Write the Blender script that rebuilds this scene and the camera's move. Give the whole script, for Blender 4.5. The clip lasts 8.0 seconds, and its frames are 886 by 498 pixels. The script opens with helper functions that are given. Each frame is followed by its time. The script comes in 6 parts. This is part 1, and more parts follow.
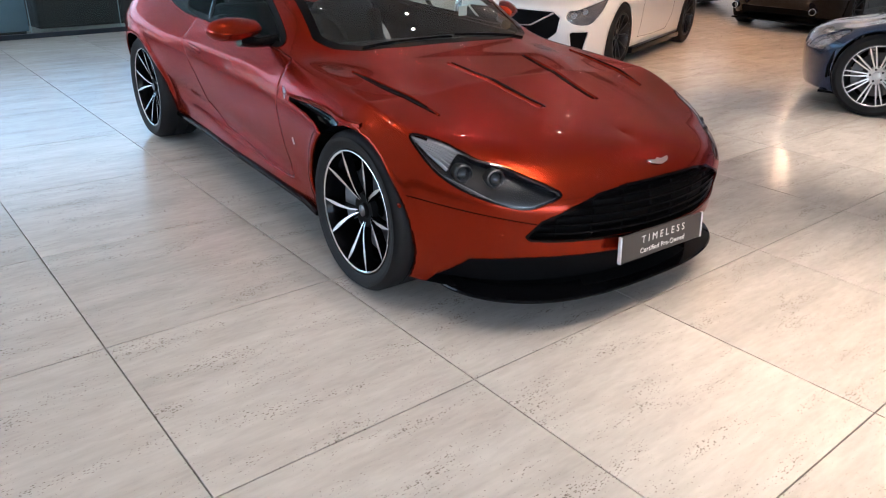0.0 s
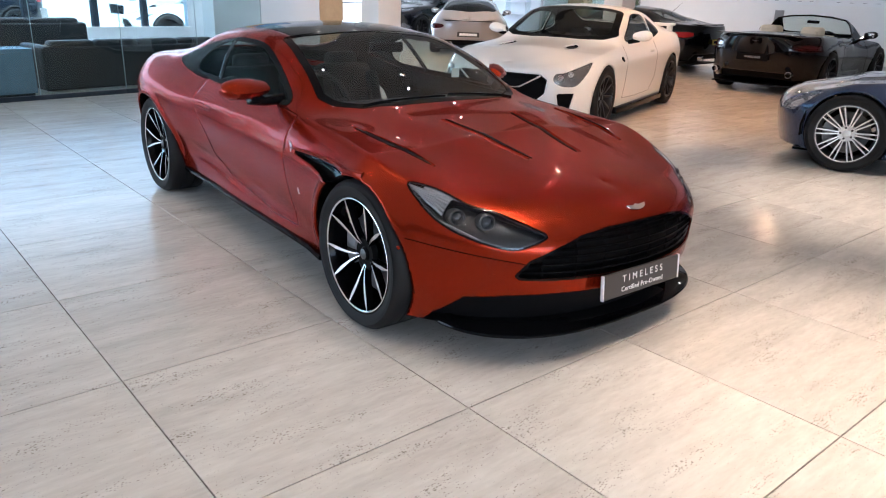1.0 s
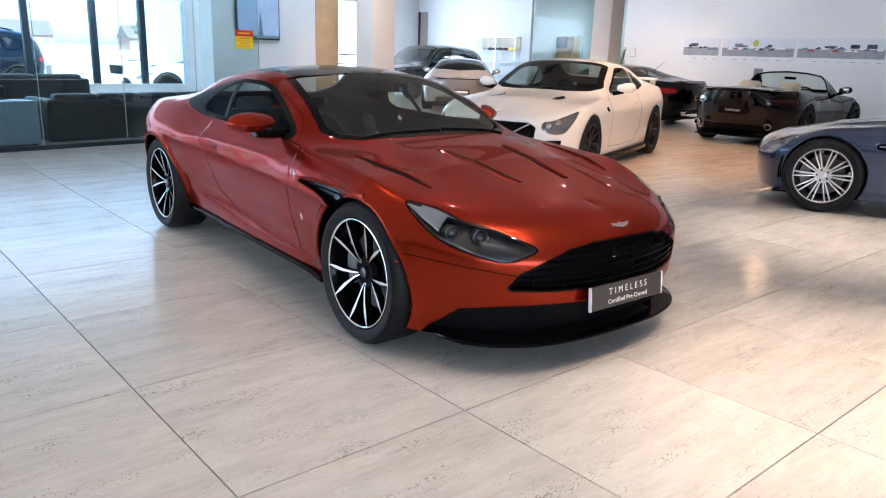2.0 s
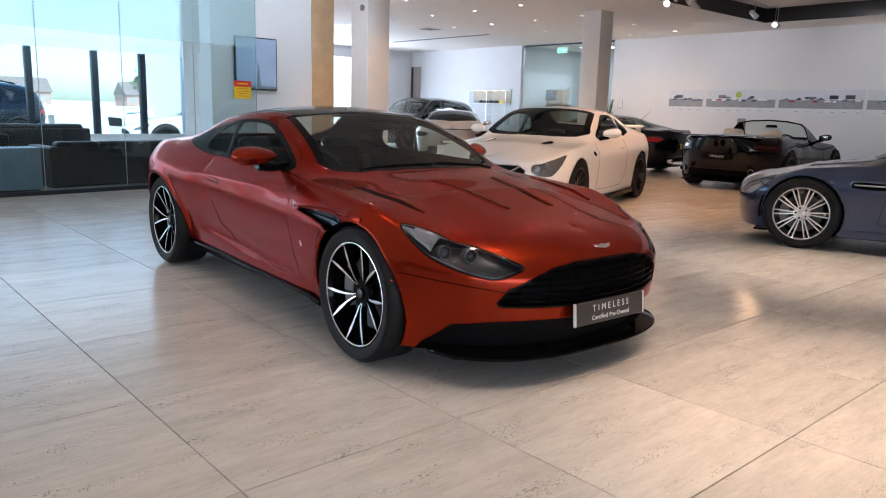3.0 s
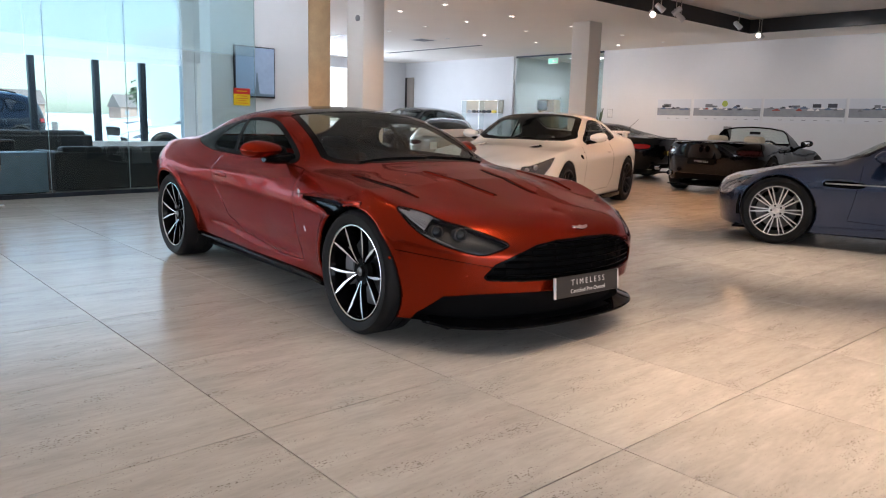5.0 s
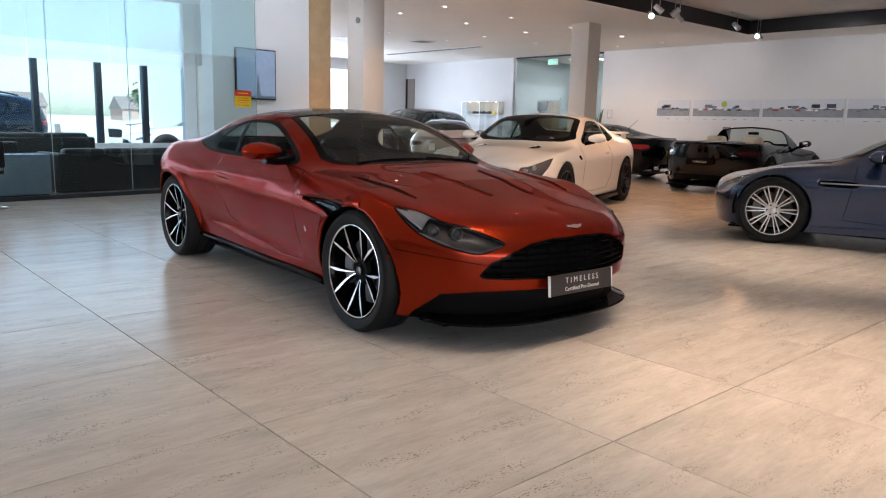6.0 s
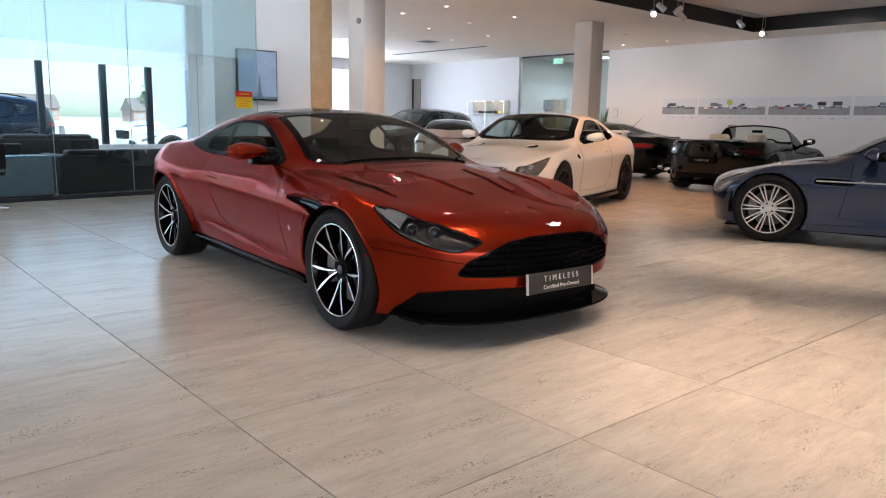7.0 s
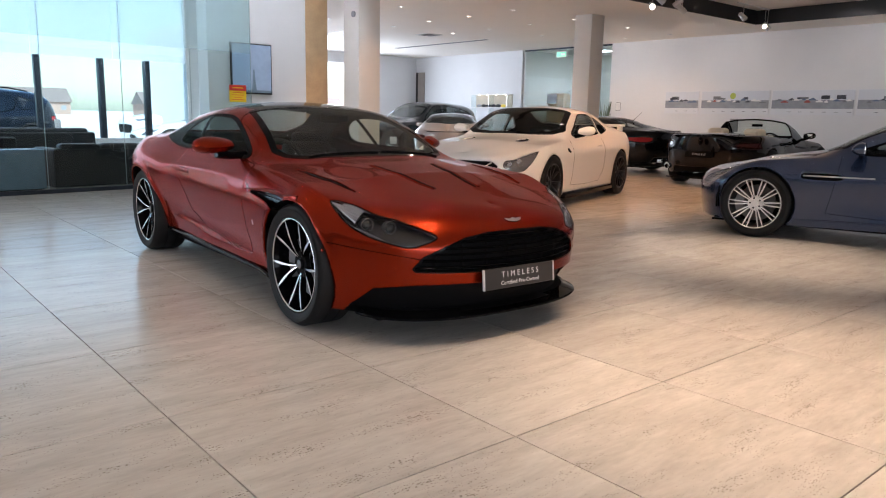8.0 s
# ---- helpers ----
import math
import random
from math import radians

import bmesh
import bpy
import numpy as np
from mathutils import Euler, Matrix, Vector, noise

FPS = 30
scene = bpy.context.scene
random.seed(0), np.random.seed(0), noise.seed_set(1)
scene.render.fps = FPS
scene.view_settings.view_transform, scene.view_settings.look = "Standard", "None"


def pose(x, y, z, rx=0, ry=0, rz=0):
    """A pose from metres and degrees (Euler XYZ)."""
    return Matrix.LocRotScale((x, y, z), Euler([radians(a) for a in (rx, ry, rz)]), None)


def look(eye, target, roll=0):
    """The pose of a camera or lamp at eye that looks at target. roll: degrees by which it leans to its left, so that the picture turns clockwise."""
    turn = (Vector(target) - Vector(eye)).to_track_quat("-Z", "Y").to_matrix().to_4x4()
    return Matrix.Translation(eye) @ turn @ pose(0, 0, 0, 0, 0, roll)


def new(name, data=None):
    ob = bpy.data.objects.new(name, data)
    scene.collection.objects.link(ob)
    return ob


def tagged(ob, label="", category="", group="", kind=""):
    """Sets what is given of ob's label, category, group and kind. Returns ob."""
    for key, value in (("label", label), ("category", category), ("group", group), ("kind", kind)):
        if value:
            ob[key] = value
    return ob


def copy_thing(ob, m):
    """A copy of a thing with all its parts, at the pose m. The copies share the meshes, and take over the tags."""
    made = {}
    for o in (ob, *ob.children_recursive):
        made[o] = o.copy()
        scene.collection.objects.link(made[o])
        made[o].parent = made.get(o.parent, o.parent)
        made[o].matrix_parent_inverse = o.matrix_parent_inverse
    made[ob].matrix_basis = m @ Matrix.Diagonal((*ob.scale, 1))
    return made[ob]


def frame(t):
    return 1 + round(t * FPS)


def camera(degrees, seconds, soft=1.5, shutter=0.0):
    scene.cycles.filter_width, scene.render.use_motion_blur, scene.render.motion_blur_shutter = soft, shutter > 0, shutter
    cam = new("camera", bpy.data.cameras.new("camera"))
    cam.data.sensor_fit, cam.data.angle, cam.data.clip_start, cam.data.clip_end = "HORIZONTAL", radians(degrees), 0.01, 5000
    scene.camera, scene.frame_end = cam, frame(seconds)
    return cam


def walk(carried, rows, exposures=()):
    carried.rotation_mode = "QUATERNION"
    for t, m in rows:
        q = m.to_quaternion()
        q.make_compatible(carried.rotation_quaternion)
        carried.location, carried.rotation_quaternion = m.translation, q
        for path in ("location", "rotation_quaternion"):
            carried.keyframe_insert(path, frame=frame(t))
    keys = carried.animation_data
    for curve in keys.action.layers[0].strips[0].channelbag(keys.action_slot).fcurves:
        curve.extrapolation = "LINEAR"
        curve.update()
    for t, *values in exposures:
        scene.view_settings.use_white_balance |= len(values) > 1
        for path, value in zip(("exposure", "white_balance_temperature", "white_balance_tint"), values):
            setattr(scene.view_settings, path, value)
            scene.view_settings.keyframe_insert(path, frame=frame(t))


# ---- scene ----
cam = camera(62.5, 8.0, soft=1.1)
PATH = [
    (0, (-0.088, -0.084, 1.472), (1.086, 1.311, 0.651), 2.0),
    (0.5, (-0.157, -0.165, 1.505), (1.041, 1.25, 0.756), 2.0),
    (1, (-0.248, -0.258, 1.485), (0.977, 1.174, 0.815), 2.0),
    (1.5, (-0.332, -0.347, 1.425), (0.915, 1.1, 0.832), 1.9),
    (2, (-0.412, -0.426, 1.359), (0.858, 1.031, 0.845), 1.9),
    (3.5, (-0.623, -0.692, 1.219), (0.686, 0.78, 0.875), 1.7),
    (4, (-0.7, -0.78, 1.184), (0.614, 0.689, 0.841), 1.7),
    (4.5, (-0.754, -0.842, 1.162), (0.563, 0.624, 0.82), 1.7),
    (6, (-0.833, -0.97, 1.168), (0.482, 0.499, 0.83), 1.5),
    (6.5, (-0.801, -1.013, 1.167), (0.509, 0.46, 0.829), 1.3),
    (7, (-0.717, -1.095, 1.168), (0.576, 0.393, 0.829), 1.2),
    (7.5, (-0.61, -1.187, 1.169), (0.661, 0.317, 0.822), 1.1),
    (8, (-0.48, -1.253, 1.175), (0.79, 0.251, 0.819), 1.2),
]
walk(cam, [(t, look(eye, target, roll)) for t, eye, target, roll in PATH],
     exposures=[(0, 1.87, 5520, 12), (2.1, 1.95, 5520, 12), (3.3, 1.40, 6100, 16), (6, 1.36, 6240, 16), (8, 1.38, 6330, 17)])

# ---- light ----
world = bpy.data.worlds.new("sky")
scene.world = world
world.use_nodes = True
sky = world.node_tree.nodes.new("ShaderNodeTexSky")
sky.sky_type, sky.sun_disc = "NISHITA", False
sky.sun_elevation, sky.sun_rotation = radians(52), radians(200)
bg = world.node_tree.nodes["Background"]
world.node_tree.links.new(sky.outputs[0], bg.inputs[0])
bg.inputs[1].default_value = 0.15
sun = new("sun", bpy.data.lights.new("sun", "SUN"))
sun.data.energy, sun.data.angle, sun.data.color = 5.0, radians(0.6), (1, 0.95, 0.88)
sun.matrix_world = look((-8, -22, 30), (0, 0, 0))


def area_lamp(name, eye, target, w, h, watts, colour):
    lamp = new(name, bpy.data.lights.new(name, "AREA"))
    lamp.data.shape, lamp.data.size, lamp.data.size_y = "RECTANGLE", w, h
    lamp.data.energy, lamp.data.color = watts, colour
    lamp.matrix_world = look(eye, target)
    return lamp


def spot_lamp(name, eye, target, watts, degrees, colour, blend=0.6, radius=0.04):
    lamp = new(name, bpy.data.lights.new(name, "SPOT"))
    lamp.data.energy, lamp.data.color, lamp.data.spot_size = watts, colour, radians(degrees)
    lamp.data.spot_blend, lamp.data.shadow_soft_size = blend, radius
    lamp.matrix_world = look(eye, target)
    return lamp


DAY = (0.78, 0.90, 1.0)
PALE_DAY = (0.90, 0.95, 1.0)
WARM = (1.0, 0.64, 0.36)
# daylight in the window openings
area_lamp("lounge_window_light", (-0.3, 15.12, 2.95), (-0.3, 9.0, 1.6), 12.0, 1.15, 40, DAY)
area_lamp("west_window_light", (-8.15, 9.75, 1.7), (4.0, 9.5, 1.0), 8.5, 2.9, 110, PALE_DAY)
area_lamp("south_window_light", (-3.5, -8.95, 1.7), (-1.0, 2.0, 0.6), 8.6, 2.9, 90, PALE_DAY)
# added cool fill lamps over the lounge and its white wall
LOUNGE = [(0.6, 13.0), (2.6, 13.0), (4.6, 13.0), (5.2, 9.0), (6.1, 9.2)]
for x, y in LOUNGE:
    spot_lamp("lounge_fill", (x, y, 3.57), (x + 0.1, y + 1.75, 1.9 if y < 10 else 0), 20 if y < 10 else 62, 120, (0.86, 0.94, 1.0), 0.9, 0.03)
area_lamp("far_window_light", (12.6, 23.8, 1.8), (12.0, 14.0, 1.2), 7.8, 2.8, 220, DAY)
# downlights in the ceiling; rows at x 0.1 and -3.0 are unseen added fill
DOWN = [(x, y) for x in (9.75, 11.8, 13.95, 16.1, 18.05) for y in (11.0, 12.5, 14.05)] + [(x, y) for x in (0.1, -3.0) for y in (-3.0, 0.5, 4.0, 7.0)]
for x, y in DOWN:
    spot_lamp("downlight_and_fill_beam", (x, y, 3.57), (x, y, 0), 26 if x > 1 else 8, 110, WARM, 0.9, 0.03)
# Beams at x 1.32 and beyond x 8 are added fill; the far ones tint the floor.
COFFER = ((1.32, 3.3, 14), (1.32, 5.9, 26), (1.0, -0.6, 26), (2.85, 0.1, 215), (3.4, -1.0, 48), (2.2, 1.7, 42), (5.9, 1.8, 230), (1.7, 0.5, 48), (4.4, 4.4, 14), (6.2, -1.6, 70), (8.8, 5.6, 95), (11.0, 7.6, 125), (11.2, 4.2, 85), (14.0, 3.0, 14))
for x, y, watts in COFFER:
    spot_lamp("coffer_and_fill_beam", (x, y, 3.88), (x, y, 0), watts, 54 if watts == 215 else 70 if x > 8 else 44 if x > 5 else 84, (1.0, 0.76, 0.54) if watts == 230 else (1.0, 0.47, 0.19) if x > 8 else (1.0, 0.58, 0.30) if x > 4 else (1.0, 0.70, 0.45) if x > 2.5 else (1.0, 0.81, 0.62), 0.9, 0.03)
# ceiling track spots (first two); the other four are added fill with no fixture
for eye, target, watts in (((12.7, 7.9, 3.45), (7.6, 5.6, 0.9), 210), ((17.35, 7.8, 3.5), (13.0, 6.2, 0.4), 60),
                           ((9.0, 4.6, 3.6), (6.0, 2.9, 0), 14), ((4.6, 1.2, 3.7), (8.0, 5.4, 0.9), 300), ((11.0, 1.5, 3.6), (7.4, 2.2, 0.2), 30), ((7.7, 5.2, 3.8), (7.25, 10.0, 1.5), 120)):
    spot_lamp("track_and_fill_beam", eye, target, watts, 24 if watts == 120 else 46, (1.0, 0.58, 0.30))
# Added fill on the east wall; it has no fixtures of its own.
for y in (2.5, 6.0, 9.5, 12.6):
    spot_lamp("wall_fill", (16.4, y, 3.56), (19.15, y, 1.7), 27, 100, (1.0, 0.91, 0.83), 0.9, 0.04)
# Added lamp that brightens the office behind its glazing.
area_lamp("office_fill", (20.9, 15.8, 3.5), (20.9, 15.8, 0), 0.55, 1.15, 9, (0.92, 0.97, 1.0))
# ---- materials ----
def mat(name, base=(0.8, 0.8, 0.8), rough=0.5, metal=0.0, coat=0.0, vary=0.0, scale=6.0, bump=0.0, bump_scale=60.0,
        alpha=1.0, glow=None, power=0.0, trans=0.0, ior=1.5, coat_rough=0.03, rough_vary=0.0, spread=0.0):
    """A surface with colour variation at two scales, fine relief and an uneven gloss."""
    m = bpy.data.materials.new(name)
    m.use_nodes = True
    nt = m.node_tree
    b = nt.nodes["Principled BSDF"]
    b.inputs["Base Color"].default_value = (*base, 1)
    b.inputs["Roughness"].default_value = rough
    b.inputs["Metallic"].default_value = metal
    b.inputs["Coat Weight"].default_value = coat
    b.inputs["Coat Roughness"].default_value = coat_rough
    b.inputs["Transmission Weight"].default_value = trans
    b.inputs["IOR"].default_value = ior
    b.inputs["Alpha"].default_value = alpha
    if glow:
        b.inputs["Emission Color"].default_value = (*glow, 1)
        b.inputs["Emission Strength"].default_value = power
    co = nt.nodes.new("ShaderNodeTexCoord")
    if vary or rough_vary or spread:
        n1, n2, mix = (nt.nodes.new(k) for k in ("ShaderNodeTexNoise", "ShaderNodeTexNoise", "ShaderNodeMath"))
        n1.inputs["Scale"].default_value, n1.inputs["Detail"].default_value = scale, 6
        n2.inputs["Scale"].default_value, n2.inputs["Detail"].default_value = scale * 7, 3
        nt.links.new(co.outputs["Object"], n1.inputs["Vector"])
        nt.links.new(co.outputs["Object"], n2.inputs["Vector"])
        mix.operation = "MULTIPLY_ADD"
        mix.inputs[1].default_value = 0.35
        nt.links.new(n2.outputs[0], mix.inputs[0])
        nt.links.new(n1.outputs[0], mix.inputs[2])
        ramp = nt.nodes.new("ShaderNodeMapRange")
        ramp.inputs[1].default_value, ramp.inputs[2].default_value = 0.35, 1.0
        ramp.inputs[3].default_value, ramp.inputs[4].default_value = 1 - vary, 1 + vary
        nt.links.new(mix.outputs[0], ramp.inputs[0])
        val = ramp.outputs[0]
        if spread:
            info = nt.nodes.new("ShaderNodeObjectInfo")
            r2 = nt.nodes.new("ShaderNodeMapRange")
            r2.inputs[3].default_value, r2.inputs[4].default_value = 1 - spread, 1 + spread
            nt.links.new(info.outputs["Random"], r2.inputs[0])
            mul = nt.nodes.new("ShaderNodeMath")
            mul.operation = "MULTIPLY"
            nt.links.new(val, mul.inputs[0])
            nt.links.new(r2.outputs[0], mul.inputs[1])
            val = mul.outputs[0]
        col = nt.nodes.new("ShaderNodeMix")
        col.data_type, col.blend_type = "RGBA", "MULTIPLY"
        col.inputs[0].default_value = 1
        col.inputs[6].default_value = (*base, 1)
        nt.links.new(val, col.inputs[7])
        nt.links.new(col.outputs[2], b.inputs["Base Color"])
        if rough_vary:
            r3 = nt.nodes.new("ShaderNodeMapRange")
            r3.inputs[1].default_value, r3.inputs[2].default_value = 0.35, 1.0
            r3.inputs[3].default_value, r3.inputs[4].default_value = rough - rough_vary, rough + rough_vary
            nt.links.new(mix.outputs[0], r3.inputs[0])
            nt.links.new(r3.outputs[0], b.inputs["Roughness"])
    if bump:
        n3, bp = nt.nodes.new("ShaderNodeTexNoise"), nt.nodes.new("ShaderNodeBump")
        n3.inputs["Scale"].default_value, n3.inputs["Detail"].default_value = bump_scale, 4
        bp.inputs["Strength"].default_value, bp.inputs["Distance"].default_value = bump, 0.002
        nt.links.new(co.outputs["Object"], n3.inputs["Vector"])
        nt.links.new(n3.outputs[0], bp.inputs["Height"])
        nt.links.new(bp.outputs[0], b.inputs["Normal"])
    return m


def paint(name, base, metal=0.6, rough=0.35):
    """Car paint: metal flake under a clear coat."""
    m = mat(name, base, rough, metal, coat=1.0, vary=0.0)
    return m


def clear_glass(name, tint=(0.9, 0.95, 0.95), pass_through=0.9, gloss=0.022, edge=0.60):
    """A thin pane: mirror-like gloss by the angle, and a tinted look through."""
    m = bpy.data.materials.new(name)
    m.use_nodes = True
    nt = m.node_tree
    nt.nodes.remove(nt.nodes["Principled BSDF"])
    t, g, mx, fr, pw, ma = (nt.nodes.new(k) for k in ("ShaderNodeBsdfTransparent", "ShaderNodeBsdfGlossy", "ShaderNodeMixShader",
                                                       "ShaderNodeLayerWeight", "ShaderNodeMath", "ShaderNodeMath"))
    t.inputs[0].default_value = (*[c * pass_through for c in tint], 1)
    g.inputs["Roughness"].default_value = 0.01
    g.inputs["Color"].default_value = (1, 1, 1, 1)
    fr.inputs["Blend"].default_value = 0.5
    pw.operation, ma.operation = "POWER", "MULTIPLY_ADD"
    pw.inputs[1].default_value = 5.0
    ma.inputs[1].default_value, ma.inputs[2].default_value = edge, gloss
    nt.links.new(fr.outputs["Facing"], pw.inputs[0])
    nt.links.new(pw.outputs[0], ma.inputs[0])
    nt.links.new(ma.outputs[0], mx.inputs[0])
    nt.links.new(t.outputs[0], mx.inputs[1])
    nt.links.new(g.outputs[0], mx.inputs[2])
    nt.links.new(mx.outputs[0], nt.nodes["Material Output"].inputs[0])
    return m


def travertine(name):
    """Honed travertine: soft bands along the slab, dark pits in drifts, tone by slab."""
    m = mat(name, (0.60, 0.54, 0.46), 0.21, coat=0.0)
    nt = m.node_tree
    b = nt.nodes["Principled BSDF"]
    b.inputs["Specular IOR Level"].default_value = 0.20
    geo = nt.nodes.new("ShaderNodeNewGeometry")
    info = nt.nodes.new("ShaderNodeObjectInfo")
    off = nt.nodes.new("ShaderNodeVectorMath")
    off.operation = "MULTIPLY_ADD"
    nt.links.new(info.outputs["Random"], off.inputs[0])
    off.inputs[1].default_value = (31, 17, 0)
    nt.links.new(geo.outputs["Position"], off.inputs[2])
    st = nt.nodes.new("ShaderNodeMapping")
    st.inputs["Scale"].default_value = (1.0, 4.0, 1.0)
    st.inputs["Rotation"].default_value = (0, 0, 0.12)
    nt.links.new(off.outputs[0], st.inputs["Vector"])

    def noise_tex(scale, detail, source=st):
        n = nt.nodes.new("ShaderNodeTexNoise")
        n.inputs["Scale"].default_value, n.inputs["Detail"].default_value = scale, detail
        nt.links.new(source.outputs[0], n.inputs["Vector"])
        return n.outputs[0]

    def rng(src, a, z, lo, hi):
        r = nt.nodes.new("ShaderNodeMapRange")
        r.inputs[1].default_value, r.inputs[2].default_value = a, z
        r.inputs[3].default_value, r.inputs[4].default_value = lo, hi
        nt.links.new(src, r.inputs[0])
        return r.outputs[0]

    def calc(op, a, z):
        n = nt.nodes.new("ShaderNodeMath")
        n.operation = op
        for i, s in ((0, a), (1, z)):
            if isinstance(s, float):
                n.inputs[i].default_value = s
            else:
                nt.links.new(s, n.inputs[i])
        return n.outputs[0]

    fine = nt.nodes.new("ShaderNodeMapping")
    fine.inputs["Scale"].default_value = (1.0, 2.8, 1.0)
    fine.inputs["Rotation"].default_value = (0, 0, 0.12)
    nt.links.new(off.outputs[0], fine.inputs["Vector"])
    bands = noise_tex(1.6, 5)
    cloud = noise_tex(5.0, 6)
    veins = noise_tex(14.0, 4)
    drift = rng(noise_tex(2.4, 2), 0.48, 0.70, 0.0, 1.0)
    def pock(scale, reach, start):
        """Separate small hollows, each of its own size, more of them where the drifts lie."""
        v = nt.nodes.new("ShaderNodeTexVoronoi")
        v.inputs["Scale"].default_value = scale
        nt.links.new(warped.outputs[0], v.inputs["Vector"])
        rgb = nt.nodes.new("ShaderNodeSeparateColor")
        nt.links.new(v.outputs["Color"], rgb.inputs[0])
        size = calc("MULTIPLY", calc("MAXIMUM", calc("SUBTRACT", calc("ADD", rgb.outputs[0], calc("MULTIPLY", drift, 0.55)), start), 0.0), reach)
        return rng(calc("SUBTRACT", size, v.outputs["Distance"]), 0.0, 0.06, 0.0, 1.0)

    wob = nt.nodes.new("ShaderNodeTexNoise")
    wob.inputs["Scale"].default_value, wob.inputs["Detail"].default_value = 90.0, 2
    nt.links.new(fine.outputs[0], wob.inputs["Vector"])
    warped = nt.nodes.new("ShaderNodeVectorMath")
    warped.operation = "MULTIPLY_ADD"
    nt.links.new(wob.outputs["Color"], warped.inputs[0])
    warped.inputs[1].default_value = (0.014, 0.014, 0)
    nt.links.new(fine.outputs[0], warped.inputs[2])
    pit = calc("MAXIMUM", calc("MULTIPLY", pock(38.0, 0.54, 0.88), 0.8), calc("MULTIPLY", pock(85.0, 0.68, 0.65), 0.8))
    ramp = nt.nodes.new("ShaderNodeValToRGB")
    ramp.color_ramp.elements[0].position, ramp.color_ramp.elements[1].position = 0.31, 0.69
    ramp.color_ramp.elements[0].color = (0.43, 0.40, 0.36, 1)
    ramp.color_ramp.elements[1].color = (0.65, 0.62, 0.57, 1)
    mixv = calc("ADD", calc("MULTIPLY", bands, 0.45), calc("ADD", calc("MULTIPLY", cloud, 0.3), calc("MULTIPLY", veins, 0.25)))
    nt.links.new(mixv, ramp.inputs[0])
    tone = nt.nodes.new("ShaderNodeMix")
    tone.data_type, tone.blend_type = "RGBA", "MULTIPLY"
    tone.inputs[0].default_value = 1
    nt.links.new(ramp.outputs[0], tone.inputs[6])
    nt.links.new(rng(info.outputs["Random"], 0, 1, 0.93, 1.05), tone.inputs[7])
    dark = nt.nodes.new("ShaderNodeMix")
    dark.data_type = "RGBA"
    nt.links.new(pit, dark.inputs[0])
    nt.links.new(tone.outputs[2], dark.inputs[6])
    dark.inputs[7].default_value = (0.14, 0.11, 0.08, 1)
    nt.links.new(dark.outputs[2], b.inputs["Base Color"])
    return m


RED = paint("red_paint", (0.225, 0.0160, 0.0032), 0.72, 0.22)
RED.node_tree.nodes["Principled BSDF"].inputs["Specular Tint"].default_value = (0.9, 0.10, 0.04, 1)
RED.node_tree.nodes["Principled BSDF"].inputs["Coat Weight"].default_value = 0.5
RED.node_tree.nodes["Principled BSDF"].inputs["Specular IOR Level"].default_value = 0.12
RED.node_tree.nodes["Principled BSDF"].inputs["Coat IOR"].default_value = 1.30
RED.node_tree.nodes["Principled BSDF"].inputs["Coat Roughness"].default_value = 0.012
WHITE_P = paint("white_paint", (0.86, 0.84, 0.825), 0.0, 0.4)
BLACK_P = mat("black_paint", (0.003, 0.003, 0.004), 0.05)
BLUE_P = paint("slate_blue_paint", (0.028, 0.050, 0.115), 0.65, 0.26)
SILVER_P = paint("silver_paint", (0.34, 0.31, 0.31), 0.7, 0.35)
GLOSS_BLACK = mat("gloss_black", (0.003, 0.003, 0.0035), 0.07)
MATT_BLACK = mat("matt_black", (0.003, 0.003, 0.0035), 0.65, vary=0.2, bump=0.2)
GAP = mat("shut_line_black", (0.004, 0.004, 0.004), 0.8)
RUBBER = mat("tyre_rubber", (0.006, 0.006, 0.007), 0.62, vary=0.25, scale=9, bump=0.3, bump_scale=90)
RIM_SILVER = mat("diamond_turned_alloy", (0.82, 0.82, 0.83), 0.22, 1.0, vary=0.05)
RIM_SATIN = mat("silver_alloy", (0.72, 0.72, 0.73), 0.3, 0.5, vary=0.05)
STEEL = mat("brake_steel", (0.14, 0.14, 0.145), 0.4, 1.0, vary=0.15, scale=20)
CHROME = mat("chrome", (0.85, 0.85, 0.86), 0.06, 1.0)
LEATHER = mat("black_leather", (0.008, 0.008, 0.009), 0.5, vary=0.2, bump=0.4, bump_scale=140)
CREAM = mat("cream_leather", (0.84, 0.75, 0.60), 0.45, vary=0.1, bump=0.4, bump_scale=140)
GAP.node_tree.nodes["Principled BSDF"].inputs["Specular IOR Level"].default_value = 0.0
for dull in (MATT_BLACK, RUBBER, LEATHER):
    dull.node_tree.nodes["Principled BSDF"].inputs["Specular IOR Level"].default_value = 0.2
CAR_GLASS = clear_glass("car_glass", (0.86, 0.93, 0.90), 0.88, 0.012, 0.12)
SCREEN_GLASS = clear_glass("windscreen_glass", (0.86, 0.93, 0.88), 0.90, 0.06, 0.6)
DARK_GLASS = clear_glass("tinted_car_glass", (0.70, 0.75, 0.74), 0.8)
PRIVACY = clear_glass("privacy_glass", (0.5, 0.54, 0.56), 0.35, 0.08)
LAMP_GLASS = clear_glass("lamp_glass", (0.95, 0.97, 1.0), 0.92)
PANE = clear_glass("glass_pane", (0.88, 0.96, 0.97), 0.95, 0.032)
RED_LENS = mat("red_lamp_lens", (0.34, 0.012, 0.012), 0.08, coat=0.2)
DIM_LENS = mat("dark_red_lens", (0.035, 0.002, 0.003), 0.12)
STONE = travertine("travertine")
GROUT = mat("grout", (0.20, 0.18, 0.155), 0.85, vary=0.3, scale=12)
